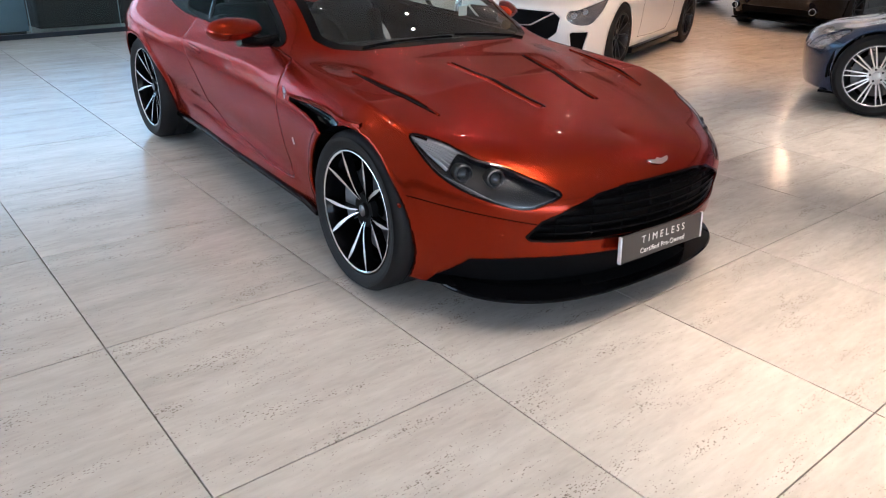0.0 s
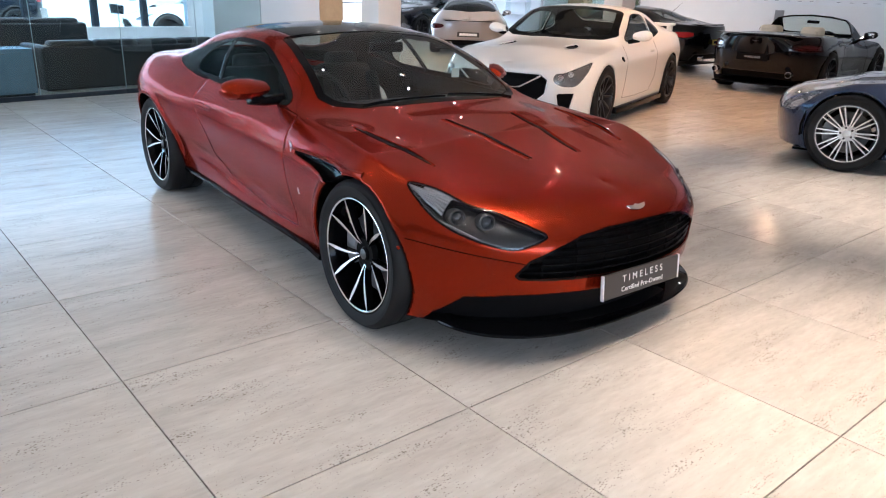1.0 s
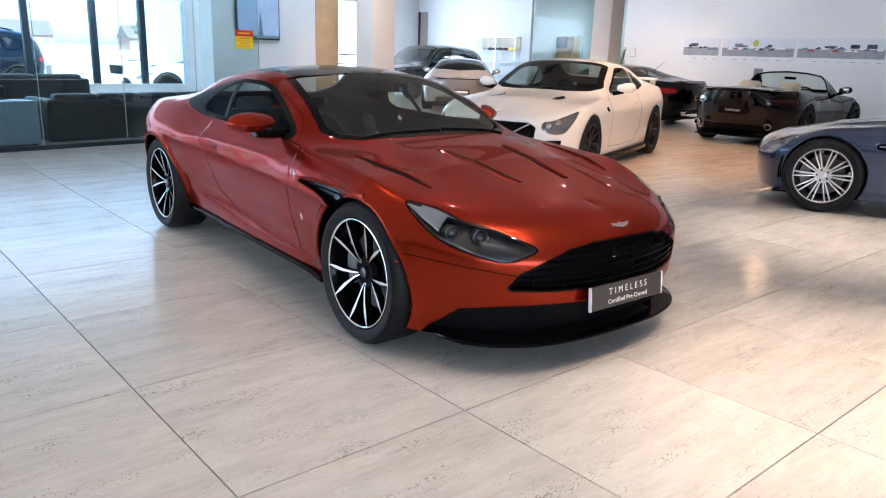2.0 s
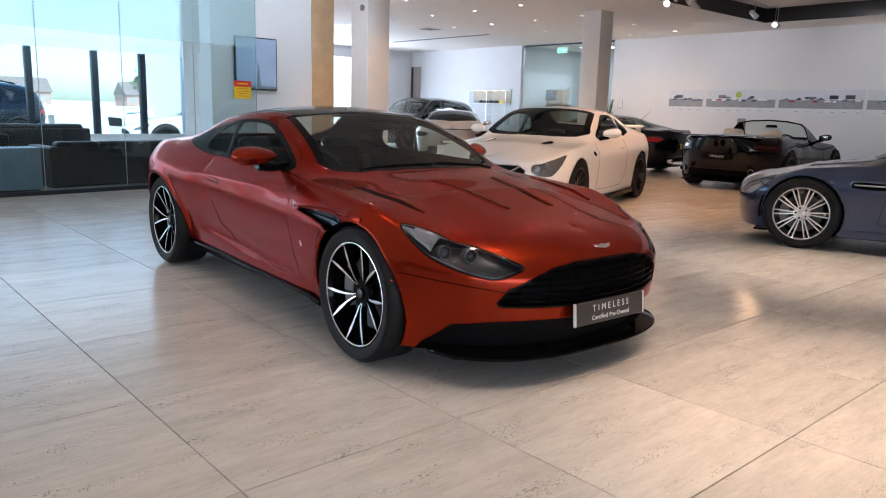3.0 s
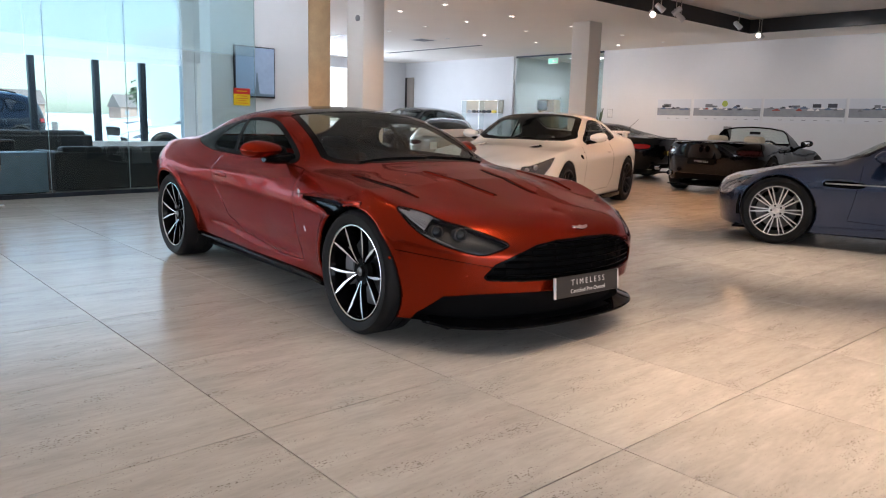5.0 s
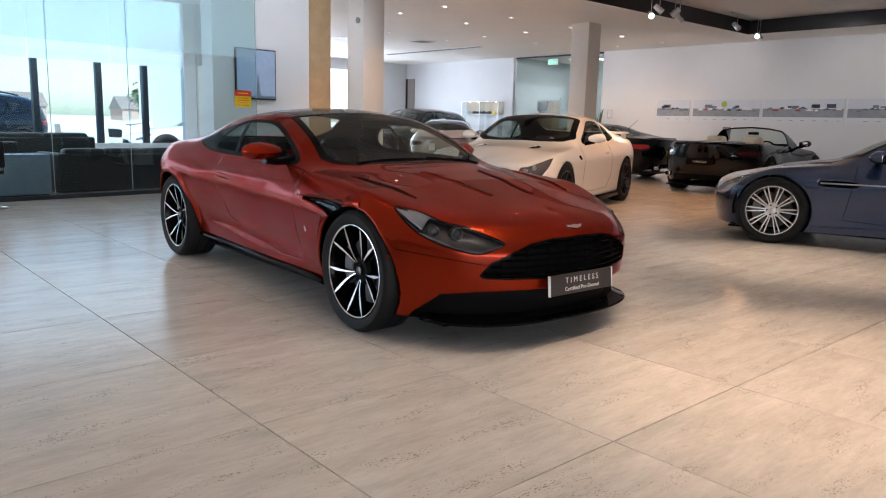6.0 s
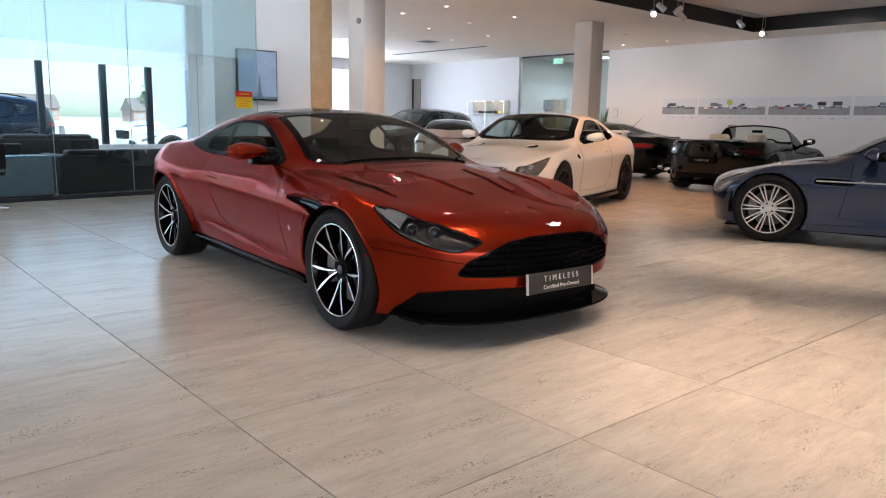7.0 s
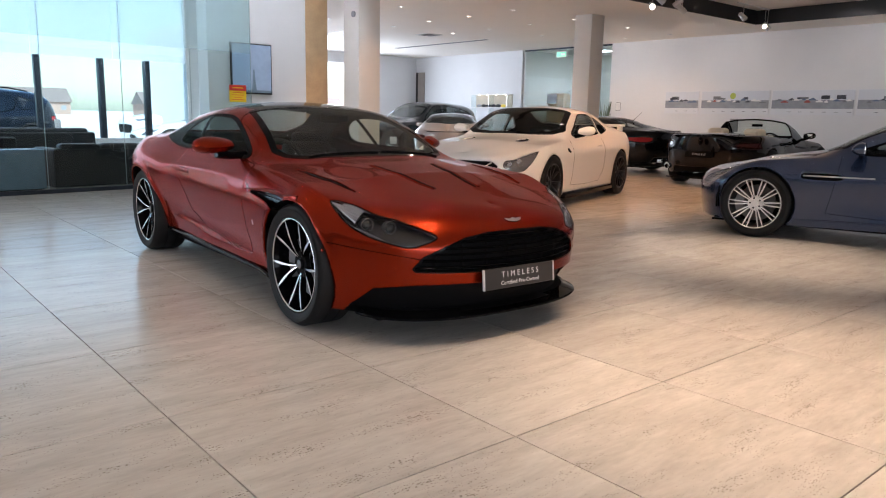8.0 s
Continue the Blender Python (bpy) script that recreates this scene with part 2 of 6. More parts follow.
# Grey picked to cut bounce and reflections from walls never in view.
UNSEEN_GREY = mat("unseen_wall_grey", (0.22, 0.225, 0.23), 0.6, vary=0.03, scale=1.5)
WALL_PAINT = mat("white_wall_paint", (0.74, 0.75, 0.77), 0.6, vary=0.025, scale=1.5, bump=0.08, bump_scale=150)
CEIL_PAINT = mat("ceiling_paint", (0.88, 0.83, 0.78), 0.7, vary=0.02, scale=1.2)
COLUMN_PAINT = mat("column_paint", (0.76, 0.73, 0.70), 0.55, vary=0.03, scale=2)
PLASTIC_WHITE = mat("white_plastic", (0.78, 0.78, 0.78), 0.35, vary=0.03)
PLASTIC_GREY = mat("grey_plastic", (0.24, 0.24, 0.25), 0.4, vary=0.08)
PLATE_GREY = mat("grey_plate", (0.036, 0.033, 0.033), 0.35, vary=0.05)
INK_WHITE = mat("white_lettering", (0.8, 0.8, 0.8), 0.4)
YELLOW = mat("yellow_sign", (0.85, 0.62, 0.02), 0.4)
SIGN_RED = mat("red_sign", (0.65, 0.04, 0.03), 0.4)
BULB = mat("lit_lamp", (1, 1, 1), 0.4, glow=(1.0, 0.88, 0.70), power=14)

for dull in (GLOSS_BLACK, MATT_BLACK, RUBBER, LEATHER):
    dull.node_tree.nodes["Principled BSDF"].inputs["Specular IOR Level"].default_value = 0.28

GLOSS_BLACK.node_tree.nodes["Principled BSDF"].inputs["Specular IOR Level"].default_value = 0.09

MATT_BLACK.node_tree.nodes["Principled BSDF"].inputs["Specular IOR Level"].default_value = 0.10


def frosted(name, colour, clear):
    """Etched film: part of the light passes straight, part is spread."""
    m = bpy.data.materials.new(name)
    m.use_nodes = True
    nt = m.node_tree
    nt.nodes.remove(nt.nodes["Principled BSDF"])
    t, c, mx = (nt.nodes.new(k) for k in ("ShaderNodeBsdfTranslucent", "ShaderNodeBsdfTransparent", "ShaderNodeMixShader"))
    t.inputs[0].default_value = (*colour, 1)
    c.inputs[0].default_value = (0.95, 1.0, 1.0, 1)
    mx.inputs[0].default_value = clear
    nt.links.new(t.outputs[0], mx.inputs[1])
    nt.links.new(c.outputs[0], mx.inputs[2])
    nt.links.new(mx.outputs[0], nt.nodes["Material Output"].inputs[0])
    return m


FROSTED = frosted("frosted_glass", (0.88, 0.93, 0.93), 0.6)
BLACK_P.node_tree.nodes["Principled BSDF"].inputs["Specular IOR Level"].default_value = 0.4
# ---- building kit ----
def mesh_of(bm, name, material, smooth=True):
    me = bpy.data.meshes.new(name)
    bm.normal_update()
    bm.to_mesh(me)
    bm.free()
    for m in (material if isinstance(material, (list, tuple)) else [material]):
        me.materials.append(m)
    if smooth:
        me.polygons.foreach_set("use_smooth", [True] * len(me.polygons))
        me.set_sharp_from_angle(angle=radians(38))
    return me


def part(name, bm, material, parent=None, label="", smooth=True, at=None):
    ob = new(name, mesh_of(bm, name, material, smooth))
    ob.parent = parent
    if at is not None:
        ob.matrix_basis = at
    return tagged(ob, label)


def raw(verts, faces):
    bm = bmesh.new()
    vs = [bm.verts.new(v) for v in verts]
    for f in faces:
        try:
            bm.faces.new([vs[i] for i in f])
        except ValueError:
            pass
    return bm


def box(x0, y0, z0, x1, y1, z1, bevel=0.0, seg=2, bm=None):
    b = bm or bmesh.new()
    made = bmesh.ops.create_cube(b, size=1)["verts"]
    bmesh.ops.scale(b, vec=(x1 - x0, y1 - y0, z1 - z0), verts=made)
    bmesh.ops.translate(b, vec=((x0 + x1) / 2, (y0 + y1) / 2, (z0 + z1) / 2), verts=made)
    if bevel:
        edges = list({e for v in made for e in v.link_edges})
        bmesh.ops.bevel(b, geom=edges, offset=bevel, segments=seg, affect="EDGES", profile=0.5)
    return b


def lathe(profile, n=48, axis="x"):
    """Turns (radius, along) pairs about an axis through the origin."""
    bm = bmesh.new()
    rings = []
    for i in range(n):
        a = 2 * math.pi * i / n
        c, s = math.cos(a), math.sin(a)
        rings.append([bm.verts.new((h, r * c, r * s) if axis == "x" else (r * c, r * s, h)) for r, h in profile])
    for i in range(n):
        p, q = rings[i], rings[(i + 1) % n]
        for j in range(len(profile) - 1):
            bm.faces.new((p[j], q[j], q[j + 1], p[j + 1]))
    bmesh.ops.remove_doubles(bm, verts=bm.verts, dist=1e-6)
    bmesh.ops.recalc_face_normals(bm, faces=bm.faces)
    return bm


def tube(points, radius, n=8, closed=False, bm=None):
    """A round bar along points; radius may be a list."""
    b = bm or bmesh.new()
    pts = [Vector(p) for p in points]
    rad = radius if isinstance(radius, (list, tuple)) else [radius] * len(pts)
    rings, side = [], None
    for i, p in enumerate(pts):
        a = pts[i - 1] if i or closed else p
        z = pts[(i + 1) % len(pts)] if i < len(pts) - 1 or closed else p
        d = (z - a).normalized()
        if side is None:
            side = d.orthogonal().normalized()
        side = (side - d * side.dot(d)).normalized()
        up = d.cross(side)
        rings.append([b.verts.new(p + (side * math.cos(2 * math.pi * k / n) + up * math.sin(2 * math.pi * k / n)) * rad[i])
                      for k in range(n)])
    for i in range(len(rings) if closed else len(rings) - 1):
        p, q = rings[i], rings[(i + 1) % len(rings)]
        for k in range(n):
            b.faces.new((p[k], p[(k + 1) % n], q[(k + 1) % n], q[k]))
    if not closed:
        b.faces.new(rings[0][::-1])
        b.faces.new(rings[-1])
    return b


def prism(poly, h0, h1, plane="xz", bevel=0.0):
    """A polygon pushed out between two levels of the third axis."""
    def put(a, c, h):
        return {"xz": (a, h, c), "yz": (h, a, c), "xy": (a, c, h)}[plane]
    bm = bmesh.new()
    lo = [bm.verts.new(put(a, c, h0)) for a, c in poly]
    hi = [bm.verts.new(put(a, c, h1)) for a, c in poly]
    bm.faces.new(lo[::-1])
    bm.faces.new(hi)
    for i in range(len(poly)):
        j = (i + 1) % len(poly)
        bm.faces.new((lo[i], lo[j], hi[j], hi[i]))
    bmesh.ops.recalc_face_normals(bm, faces=bm.faces)
    if bevel:
        bmesh.ops.bevel(bm, geom=list(bm.edges), offset=bevel, segments=2, affect="EDGES")
    return bm


def rounded(poly, n=5):
    """A closed outline through the points, drawn as a smooth curve."""
    p = np.array(poly, float)
    k, out = len(p), []
    for i in range(k):
        a, b, c, d = p[i - 1], p[i], p[(i + 1) % k], p[(i + 2) % k]
        for t in np.arange(n) / n:
            out.append(0.5 * (2 * b + (c - a) * t + (2 * a - 5 * b + 4 * c - d) * t * t + (3 * b - a - 3 * c + d) * t ** 3))
    return np.array(out)


def spline(pairs):
    """A smooth curve through (place, value) pairs that never overshoots."""
    xs, ys = np.array([p[0] for p in pairs], float), np.array([p[1] for p in pairs], float)
    if len(xs) == 1:
        return lambda x: np.full_like(np.asarray(x, float), ys[0])
    h, d = np.diff(xs), np.diff(ys) / np.diff(xs)
    m = np.zeros(len(xs))
    m[0], m[-1] = d[0], d[-1]
    for i in range(1, len(xs) - 1):
        if d[i - 1] * d[i] > 0:
            w1, w2 = 2 * h[i] + h[i - 1], h[i] + 2 * h[i - 1]
            m[i] = (w1 + w2) / (w1 / d[i - 1] + w2 / d[i])

    def f(x):
        x = np.clip(np.asarray(x, float), xs[0], xs[-1])
        i = np.clip(np.searchsorted(xs, x) - 1, 0, len(h) - 1)
        t = (x - xs[i]) / h[i]
        return ((2 * t ** 3 - 3 * t ** 2 + 1) * ys[i] + (t ** 3 - 2 * t ** 2 + t) * h[i] * m[i]
                + (-2 * t ** 3 + 3 * t ** 2) * ys[i + 1] + (t ** 3 - t ** 2) * h[i] * m[i + 1])
    return f


class Shell:
    """A car's skin: seven lines run from nose to tail (sill, lower side, widest, shoulder, roof edge, roof, middle);
    curves across them make a grid, which outlines then cut into panels."""

    def __init__(self, wide, high, nose, tail, back, n_plan=2.4, n_tail=2.6, cuts=(60, 150, 50), ribs=60, sculpt=None):
        us = np.concatenate([np.linspace(0, 1, cuts[0], endpoint=False), np.linspace(1, 2, cuts[1], endpoint=False),
                             np.linspace(2, 3, cuts[2])])
        ctrl = np.zeros((len(us), 7, 3))
        front, mid, rear = us <= 1, (us > 1) & (us < 2), us >= 2
        for k in range(7):
            w = spline(wide[k])
            a = us[front] * math.pi / 2
            ctrl[front, k, 0] = w(1.0) * np.sin(a) ** (2 / n_plan)
            ctrl[front, k, 1] = nose[k] * np.maximum(np.cos(a), 0) ** (2 / n_plan)
            ctrl[mid, k, 0], ctrl[mid, k, 1] = w(us[mid]), back * (us[mid] - 1)
            a = (3 - us[rear]) * math.pi / 2
            ctrl[rear, k, 0] = w(2.0) * np.sin(a) ** (2 / n_tail)
            ctrl[rear, k, 1] = back + (tail[k] - back) * np.maximum(np.cos(a), 0) ** (2 / n_tail)
            calm = np.where(us < 1, us ** 2 / (us + 0.12) * 1.12, np.where(us > 2, 3 - (3 - us) ** 2 / (3.12 - us) * 1.12, us))
            ctrl[:, k, 2] = spline(high[k])(calm)
        grid = np.zeros((len(us), ribs + 1, 3))
        for i in range(len(us)):
            c = np.concatenate([ctrl[i], ctrl[i, 5:6] * (-1, 1, 1)])
            leg = np.maximum(np.linalg.norm(np.diff(c, axis=0), axis=1), 1e-4)
            s = np.concatenate([[0], np.cumsum(leg)])
            ref = np.linspace(0, s[6], ribs + 1)
            for j in range(3):
                grid[i, :, j] = spline(list(zip(s, c[:, j])))(ref)
        if sculpt:
            grid[..., 0] += sculpt(grid[..., 0], grid[..., 1], grid[..., 2])
        n, m = len(us), 2 * ribs + 1
        full = np.concatenate([grid * (-1, 1, 1), grid[:, -2::-1]], axis=1)
        self.v = full.reshape(-1, 3)
        i, j = np.meshgrid(np.arange(n - 1), np.arange(m - 1), indexing="ij")
        q = (i * m + j).ravel()
        self.f = [tuple(r) for r in np.stack([q, q + 1, q + m + 1, q + m], axis=1).tolist()]
        self.tag = ["body"] * len(self.f)
        self.rims = {}

    def cut(self, name, poly, view, where):
        """Names the faces inside an outline seen from the side (x), front (y), top (z) or front and above (q); moves the grid onto the outline."""
        v = self.v
        p2 = {"x": np.stack([v[:, 1], v[:, 2]], 1), "y": np.stack([np.abs(v[:, 0]), v[:, 2]], 1),
              "z": np.stack([np.abs(v[:, 0]), v[:, 1]], 1), "q": np.stack([np.abs(v[:, 0]), v[:, 1] + v[:, 2]], 1)}[view]
        poly = np.array(poly, float)
        a, b = poly, np.roll(poly, -1, axis=0)
        ok = where(v[:, 0], v[:, 1], v[:, 2])
        lo, hi = poly.min(0) - 0.15, poly.max(0) + 0.15
        ok &= (p2 > lo).all(1) & (p2 < hi).all(1)
        idx = np.nonzero(ok)[0]
        p = p2[idx]
        ab = b - a
        t = np.clip(((p[:, None] - a) * ab).sum(2) / np.maximum((ab ** 2).sum(1), 1e-12), 0, 1)
        dist = np.sqrt((((a + t[..., None] * ab) - p[:, None]) ** 2).sum(2)).min(1)
        cross = ((a[:, 1] > p[:, None, 1]) != (b[:, 1] > p[:, None, 1]))
        xi = a[:, 0] + (p[:, None, 1] - a[:, 1]) / np.where(ab[:, 1] == 0, 1e-12, ab[:, 1]) * ab[:, 0]
        inside = (cross & (p[:, None, 0] < xi)).sum(1) % 2 == 1
        sd = np.full(len(v), 9.0)
        sd[idx] = np.where(inside, -dist, dist)
        okl = ok.tolist()
        sdl = sd.tolist()
        move = {}
        for face in self.f:
            if not any(sdl[k] < 0.08 for k in face):
                continue
            for k in range(len(face)):
                m, n = face[k], face[(k + 1) % len(face)]
                if okl[m] and okl[n] and sdl[m] * sdl[n] < 0:
                    r = sdl[m] / (sdl[m] - sdl[n])
                    c, o, r = (m, n, r) if r < 0.5 else (n, m, 1 - r)
                    if c not in move or r < move[c][0]:
                        move[c] = (r, o)
        new_v = v.copy()
        for c, (r, o) in move.items():
            new_v[c] = v[c] * (1 - r) + v[o] * r
            sdl[c] = 0.0
        self.v = new_v
        faces, tags, hit = [], [], []
        for face, tag in zip(self.f, self.tag):
            s = [sdl[k] for k in face]
            if tag == "body" and min(s) < 0:
                if max(s) > 0 and len(face) == 4:
                    z = [k for k in range(4) if s[k] == 0]
                    k0 = z[0] if z else 0
                    tri = [(face[k0], face[(k0 + 1) % 4], face[(k0 + 2) % 4]), (face[k0], face[(k0 + 2) % 4], face[(k0 + 3) % 4])]
                    for tr in tri:
                        faces.append(tr)
                        tags.append(name if sum(sdl[k] for k in tr) < 0 else tag)
                    continue
                tag = name if sum(s) < 0 else tag
            faces.append(face)
            tags.append(tag)
        self.f, self.tag = faces, tags

    def take(self, *names, side=0):
        """The faces of the named panels (of one side only) as a bmesh."""
        fs = [f for f, t in zip(self.f, self.tag) if t in names]
        if side:
            fs = [f for f in fs if sum(self.v[k][0] for k in f) * side > 0]
        used = sorted({k for f in fs for k in f})
        at = {k: i for i, k in enumerate(used)}
        bm = raw([self.v[k] for k in used], [[at[k] for k in f] for f in fs])
        bmesh.ops.remove_doubles(bm, verts=bm.verts, dist=2e-5)
        return bm

    def tree(self):
        from mathutils.bvhtree import BVHTree
        return BVHTree.FromPolygons([tuple(p) for p in self.v], [f for f, t in zip(self.f, self.tag)])


def pushed(bm, depth, walls=True):
    """A panel sunk (or raised) along its normals, with walls round its edge."""
    bm.normal_update()
    rim = [e for e in bm.edges if len(e.link_faces) == 1]
    old = {v: v.co.copy() for v in bm.verts}
    nor = {v: v.normal.copy() for v in bm.verts}
    for v in list(bm.verts):
        v.co = old[v] + nor[v] * depth
    if walls:
        top = {}
        for e in rim:
            for v in e.verts:
                if v not in top:
                    top[v] = bm.verts.new(old[v])
        for e in rim:
            p, q = e.verts
            bm.faces.new((p, q, top[q], top[p]))
    return bm


def seam(bm, width=0.0035, lift=0.0008):
    """A narrow band along the free edge of a panel."""
    bm.normal_update()
    out = bmesh.new()
    for e in bm.edges:
        if len(e.link_faces) == 1:
            p, q = e.verts
            d = (q.co - p.co).normalized()
            n = (p.normal + q.normal).normalized()
            s = d.cross(n) * width
            u = n * lift
            c = [p.co - s + u - d * width * 0.3, q.co - s + u + d * width * 0.3, q.co + s + u + d * width * 0.3, p.co + s + u - d * width * 0.3]
            out.faces.new([out.verts.new(k) for k in c])
    bm.free()
    bmesh.ops.recalc_face_normals(out, faces=out.faces)
    return out


def strip(points, normals, widths, lift=0.0012, thick=0.0):
    """A flat band along a line on a surface, with its own small thickness."""
    bm = bmesh.new()
    rows = []
    for i, p in enumerate(points):
        a, z = points[max(i - 1, 0)], points[min(i + 1, len(points) - 1)]
        d = (z - a).normalized()
        side = d.cross(normals[i]).normalized() * widths[i] / 2
        up = normals[i] * lift
        rows.append([bm.verts.new(p - side + up - normals[i] * 0.004), bm.verts.new(p - side * 0.9 + up), bm.verts.new(p + normals[i] * (lift + thick)),
                     bm.verts.new(p + side * 0.9 + up), bm.verts.new(p + side + up - normals[i] * 0.004)])
    for p, q in zip(rows, rows[1:]):
        for k in range(4):
            bm.faces.new((p[k], q[k], q[k + 1], p[k + 1]))
    bmesh.ops.recalc_face_normals(bm, faces=bm.faces)
    return bm


def pod(size, taper=0.45, n=20):
    """A rounded teardrop, long in x, its blunt end at -x."""
    bm = bmesh.new()
    bmesh.ops.create_uvsphere(bm, u_segments=n, v_segments=n // 2 + 2, radius=1)
    for v in bm.verts:
        k = 1 - taper * (v.co.x + 1) / 2
        v.co = Vector((v.co.x * size[0], (max(v.co.y, -0.99) if v.co.y < 0.35 else 0.35) * size[1] * k, v.co.z * size[2] * k))
    return bm


def liner(r, w, n=24):
    """The upper half of a wheel housing."""
    bm = bmesh.new()
    rows = []
    for i in range(n + 1):
        a = math.pi * (-0.06 + 1.12 * i / n)
        c, s = math.cos(a), math.sin(a)
        rows.append([bm.verts.new((0, r * c, r * s)), bm.verts.new((w, r * c, r * s)), bm.verts.new((w, (r + 0.02) * c, (r + 0.02) * s)), bm.verts.new((0, (r + 0.02) * c, (r + 0.02) * s))])
    for p, q in zip(rows, rows[1:]):
        for k in range(4):
            bm.faces.new((p[k], q[k], q[(k + 1) % 4], p[(k + 1) % 4]))
    bmesh.ops.recalc_face_normals(bm, faces=bm.faces)
    return bm


def skin(ob, thick=0.012, inner=MATT_BLACK):
    """Gives a panel thickness and a dark inside."""
    ob.data.materials.append(inner)
    m = ob.modifiers.new("thickness", "SOLIDIFY")
    m.thickness, m.offset, m.material_offset, m.use_even_offset = thick, -1, 1, False
    return ob


def wheel_mesh_set(style):
    """Meshes of a wheel whose outer face looks along -x; centre at the origin."""
    r, w = style["r"], style["w"]
    rr = style["rim"]
    h = w / 2
    tyre = lathe([(rr - 0.008, -h * 0.86), (rr + 0.012, -h * 0.93), (rr + 0.05, -h), (r - 0.042, -h * 0.985), (r - 0.014, -h * 0.90),
                  (r, -h * 0.74), (r, -h * 0.30), (r - 0.006, -h * 0.29), (r - 0.006, -h * 0.25), (r, -h * 0.24), (r, h * 0.24),
                  (r - 0.006, h * 0.25), (r - 0.006, h * 0.29), (r, h * 0.30), (r, h * 0.74), (r - 0.014, h * 0.9), (r - 0.042, h), (rr, h * 0.9)],
                 style.get("n", 64))
    rim = lathe([(rr + 0.004, -h * 0.86), (rr + 0.004, -h * 0.90), (rr - 0.010, -h * 0.90), (rr - 0.016, -h * 0.82), (rr - 0.026, -h * 0.55),
                 (rr - 0.035, h * 0.5), (rr - 0.02, h * 0.88)], style.get("n", 64))
    edge = lathe([(rr - 0.005, -h * 0.905), (rr - 0.009, -h * 0.912), (rr - 0.013, -h * 0.88)], style.get("n", 64))
    disc = lathe([(0.05, 0.0), (rr * 0.72, 0.0), (rr * 0.72, 0.022), (0.05, 0.022)], 40)
    hub = lathe([(0.0, -h * 0.60), (0.026, -h * 0.60), (0.031, -h * 0.58), (0.034, -h * 0.50), (0.070, -h * 0.53), (0.082, -h * 0.36), (0.0, -h * 0.2)], 24)
    return tyre, rim, edge, disc, hub


def blade(h, r0, r1, a0, a1, a2, w0, w1, face, deep, peak=0.53, tip=0.65):
    """A turbine spoke: a bar that sweeps round from hub to rim, its turned face a wedge."""
    n = 9
    bm = bmesh.new()
    rows = []
    for i in range(n):
        t = i / (n - 1)
        rad = r0 + (r1 - r0) * t
        ang = a0 + (a1 - a0) * t + a2 * math.sin(math.pi * t)
        wid = w0 + (w1 - w0) * min(1, t / peak) - w1 * (1 - tip) * max(0, t - peak - 0.07) / (0.93 - peak)
        c, s = math.cos(ang), math.sin(ang)
        x = -h * (0.52 + (face - 0.52) * t ** 0.7)
        row = []
        for k, dx in ((-0.5, 0), (0.5, 0), (0.62, deep), (-0.62, deep)):
            off = k * wid
            row.append(bm.verts.new((x + dx, rad * c - off * s, rad * s + off * c)))
        rows.append(row)
    for i in range(n - 1):
        p, q = rows[i], rows[i + 1]
        for k in range(4):
            f = bm.faces.new((p[k], p[(k + 1) % 4], q[(k + 1) % 4], q[k]))
            f.material_index = 0 if k == 0 else 1
    bm.faces.new(rows[0])
    bm.faces.new(rows[-1][::-1])
    bmesh.ops.recalc_face_normals(bm, faces=bm.faces)
    return bm


def make_wheel(style, parent, at):
    wheel = new("wheel", None)
    wheel.parent, wheel.matrix_basis = parent, at
    tyre, rim, edge, disc, hub = wheel_mesh_set(style)
    h = style["w"] / 2
    part("tyre", tyre, RUBBER, wheel)
    part("rim", rim, style["barrel"], wheel)
    part("rim_edge", edge, style["face"], wheel)
    part("brake_disc", disc, STEEL, wheel)
    part("hub", hub, style["hub"], wheel)
    for k in range(style.get("bolts", 0)):
        a = 2 * math.pi * k / style["bolts"]
        part("wheel_bolt", lathe([(0.0, -h * 0.56), (0.008, -h * 0.56), (0.010, -h * 0.54), (0.010, -h * 0.40)], 10), STEEL, wheel, at=Matrix.Translation((0, 0.052 * math.cos(a), 0.052 * math.sin(a))))
    if "cap" in style:
        part("centre_cap", lathe([(0.0, -h * 0.625), (0.020, -h * 0.62), (0.024, -h * 0.605), (0.026, -h * 0.58)], 24), style["cap"], wheel, "small silver centre cap")
    rr = style["rim"]
    cal = prism([(rr * 0.48 * math.cos(a), rr * 0.48 * math.sin(a)) for a in np.linspace(-0.55, 0.55, 8)]
                + [(rr * 0.80 * math.cos(a), rr * 0.80 * math.sin(a)) for a in np.linspace(0.55, -0.55, 8)], -0.035, 0.05, "yz", 0.004)
    part("brake_caliper", cal, style["caliper"], wheel)
    shapes = {}
    for a, args in style["spokes"]:
        if args not in shapes:
            shapes[args] = mesh_of(blade(h, *args), "spoke", [style["face"], style["barrel"]])
        ob = new("spoke", shapes[args])
        ob.parent, ob.matrix_basis = wheel, Matrix.Rotation(a, 4, "X")
    return wheel
# ---- the showroom ----
HC, EAST, NORTH, WEST, SOUTH = 3.6, 19.15, 24.0, -8.0, -9.0


def slab(name, x0, y0, z0, x1, y1, z1, material, bevel=0.0, parent=None, label="", category=""):
    ob = part(name, box(x0, y0, z0, x1, y1, z1, bevel), material, parent, label)
    return tagged(ob, label, category, kind="" if parent else "structure")


TRIM_BLACK = mat("black_trim", (0.012, 0.012, 0.014), 0.45, vary=0.15)
OAK = mat("oak_veneer", (0.50, 0.34, 0.19), 0.45, vary=0.16, scale=5, bump=0.15)
STEEL_DARK = mat("dark_anodised_frame", (0.03, 0.04, 0.055), 0.4, 0.4, vary=0.1)
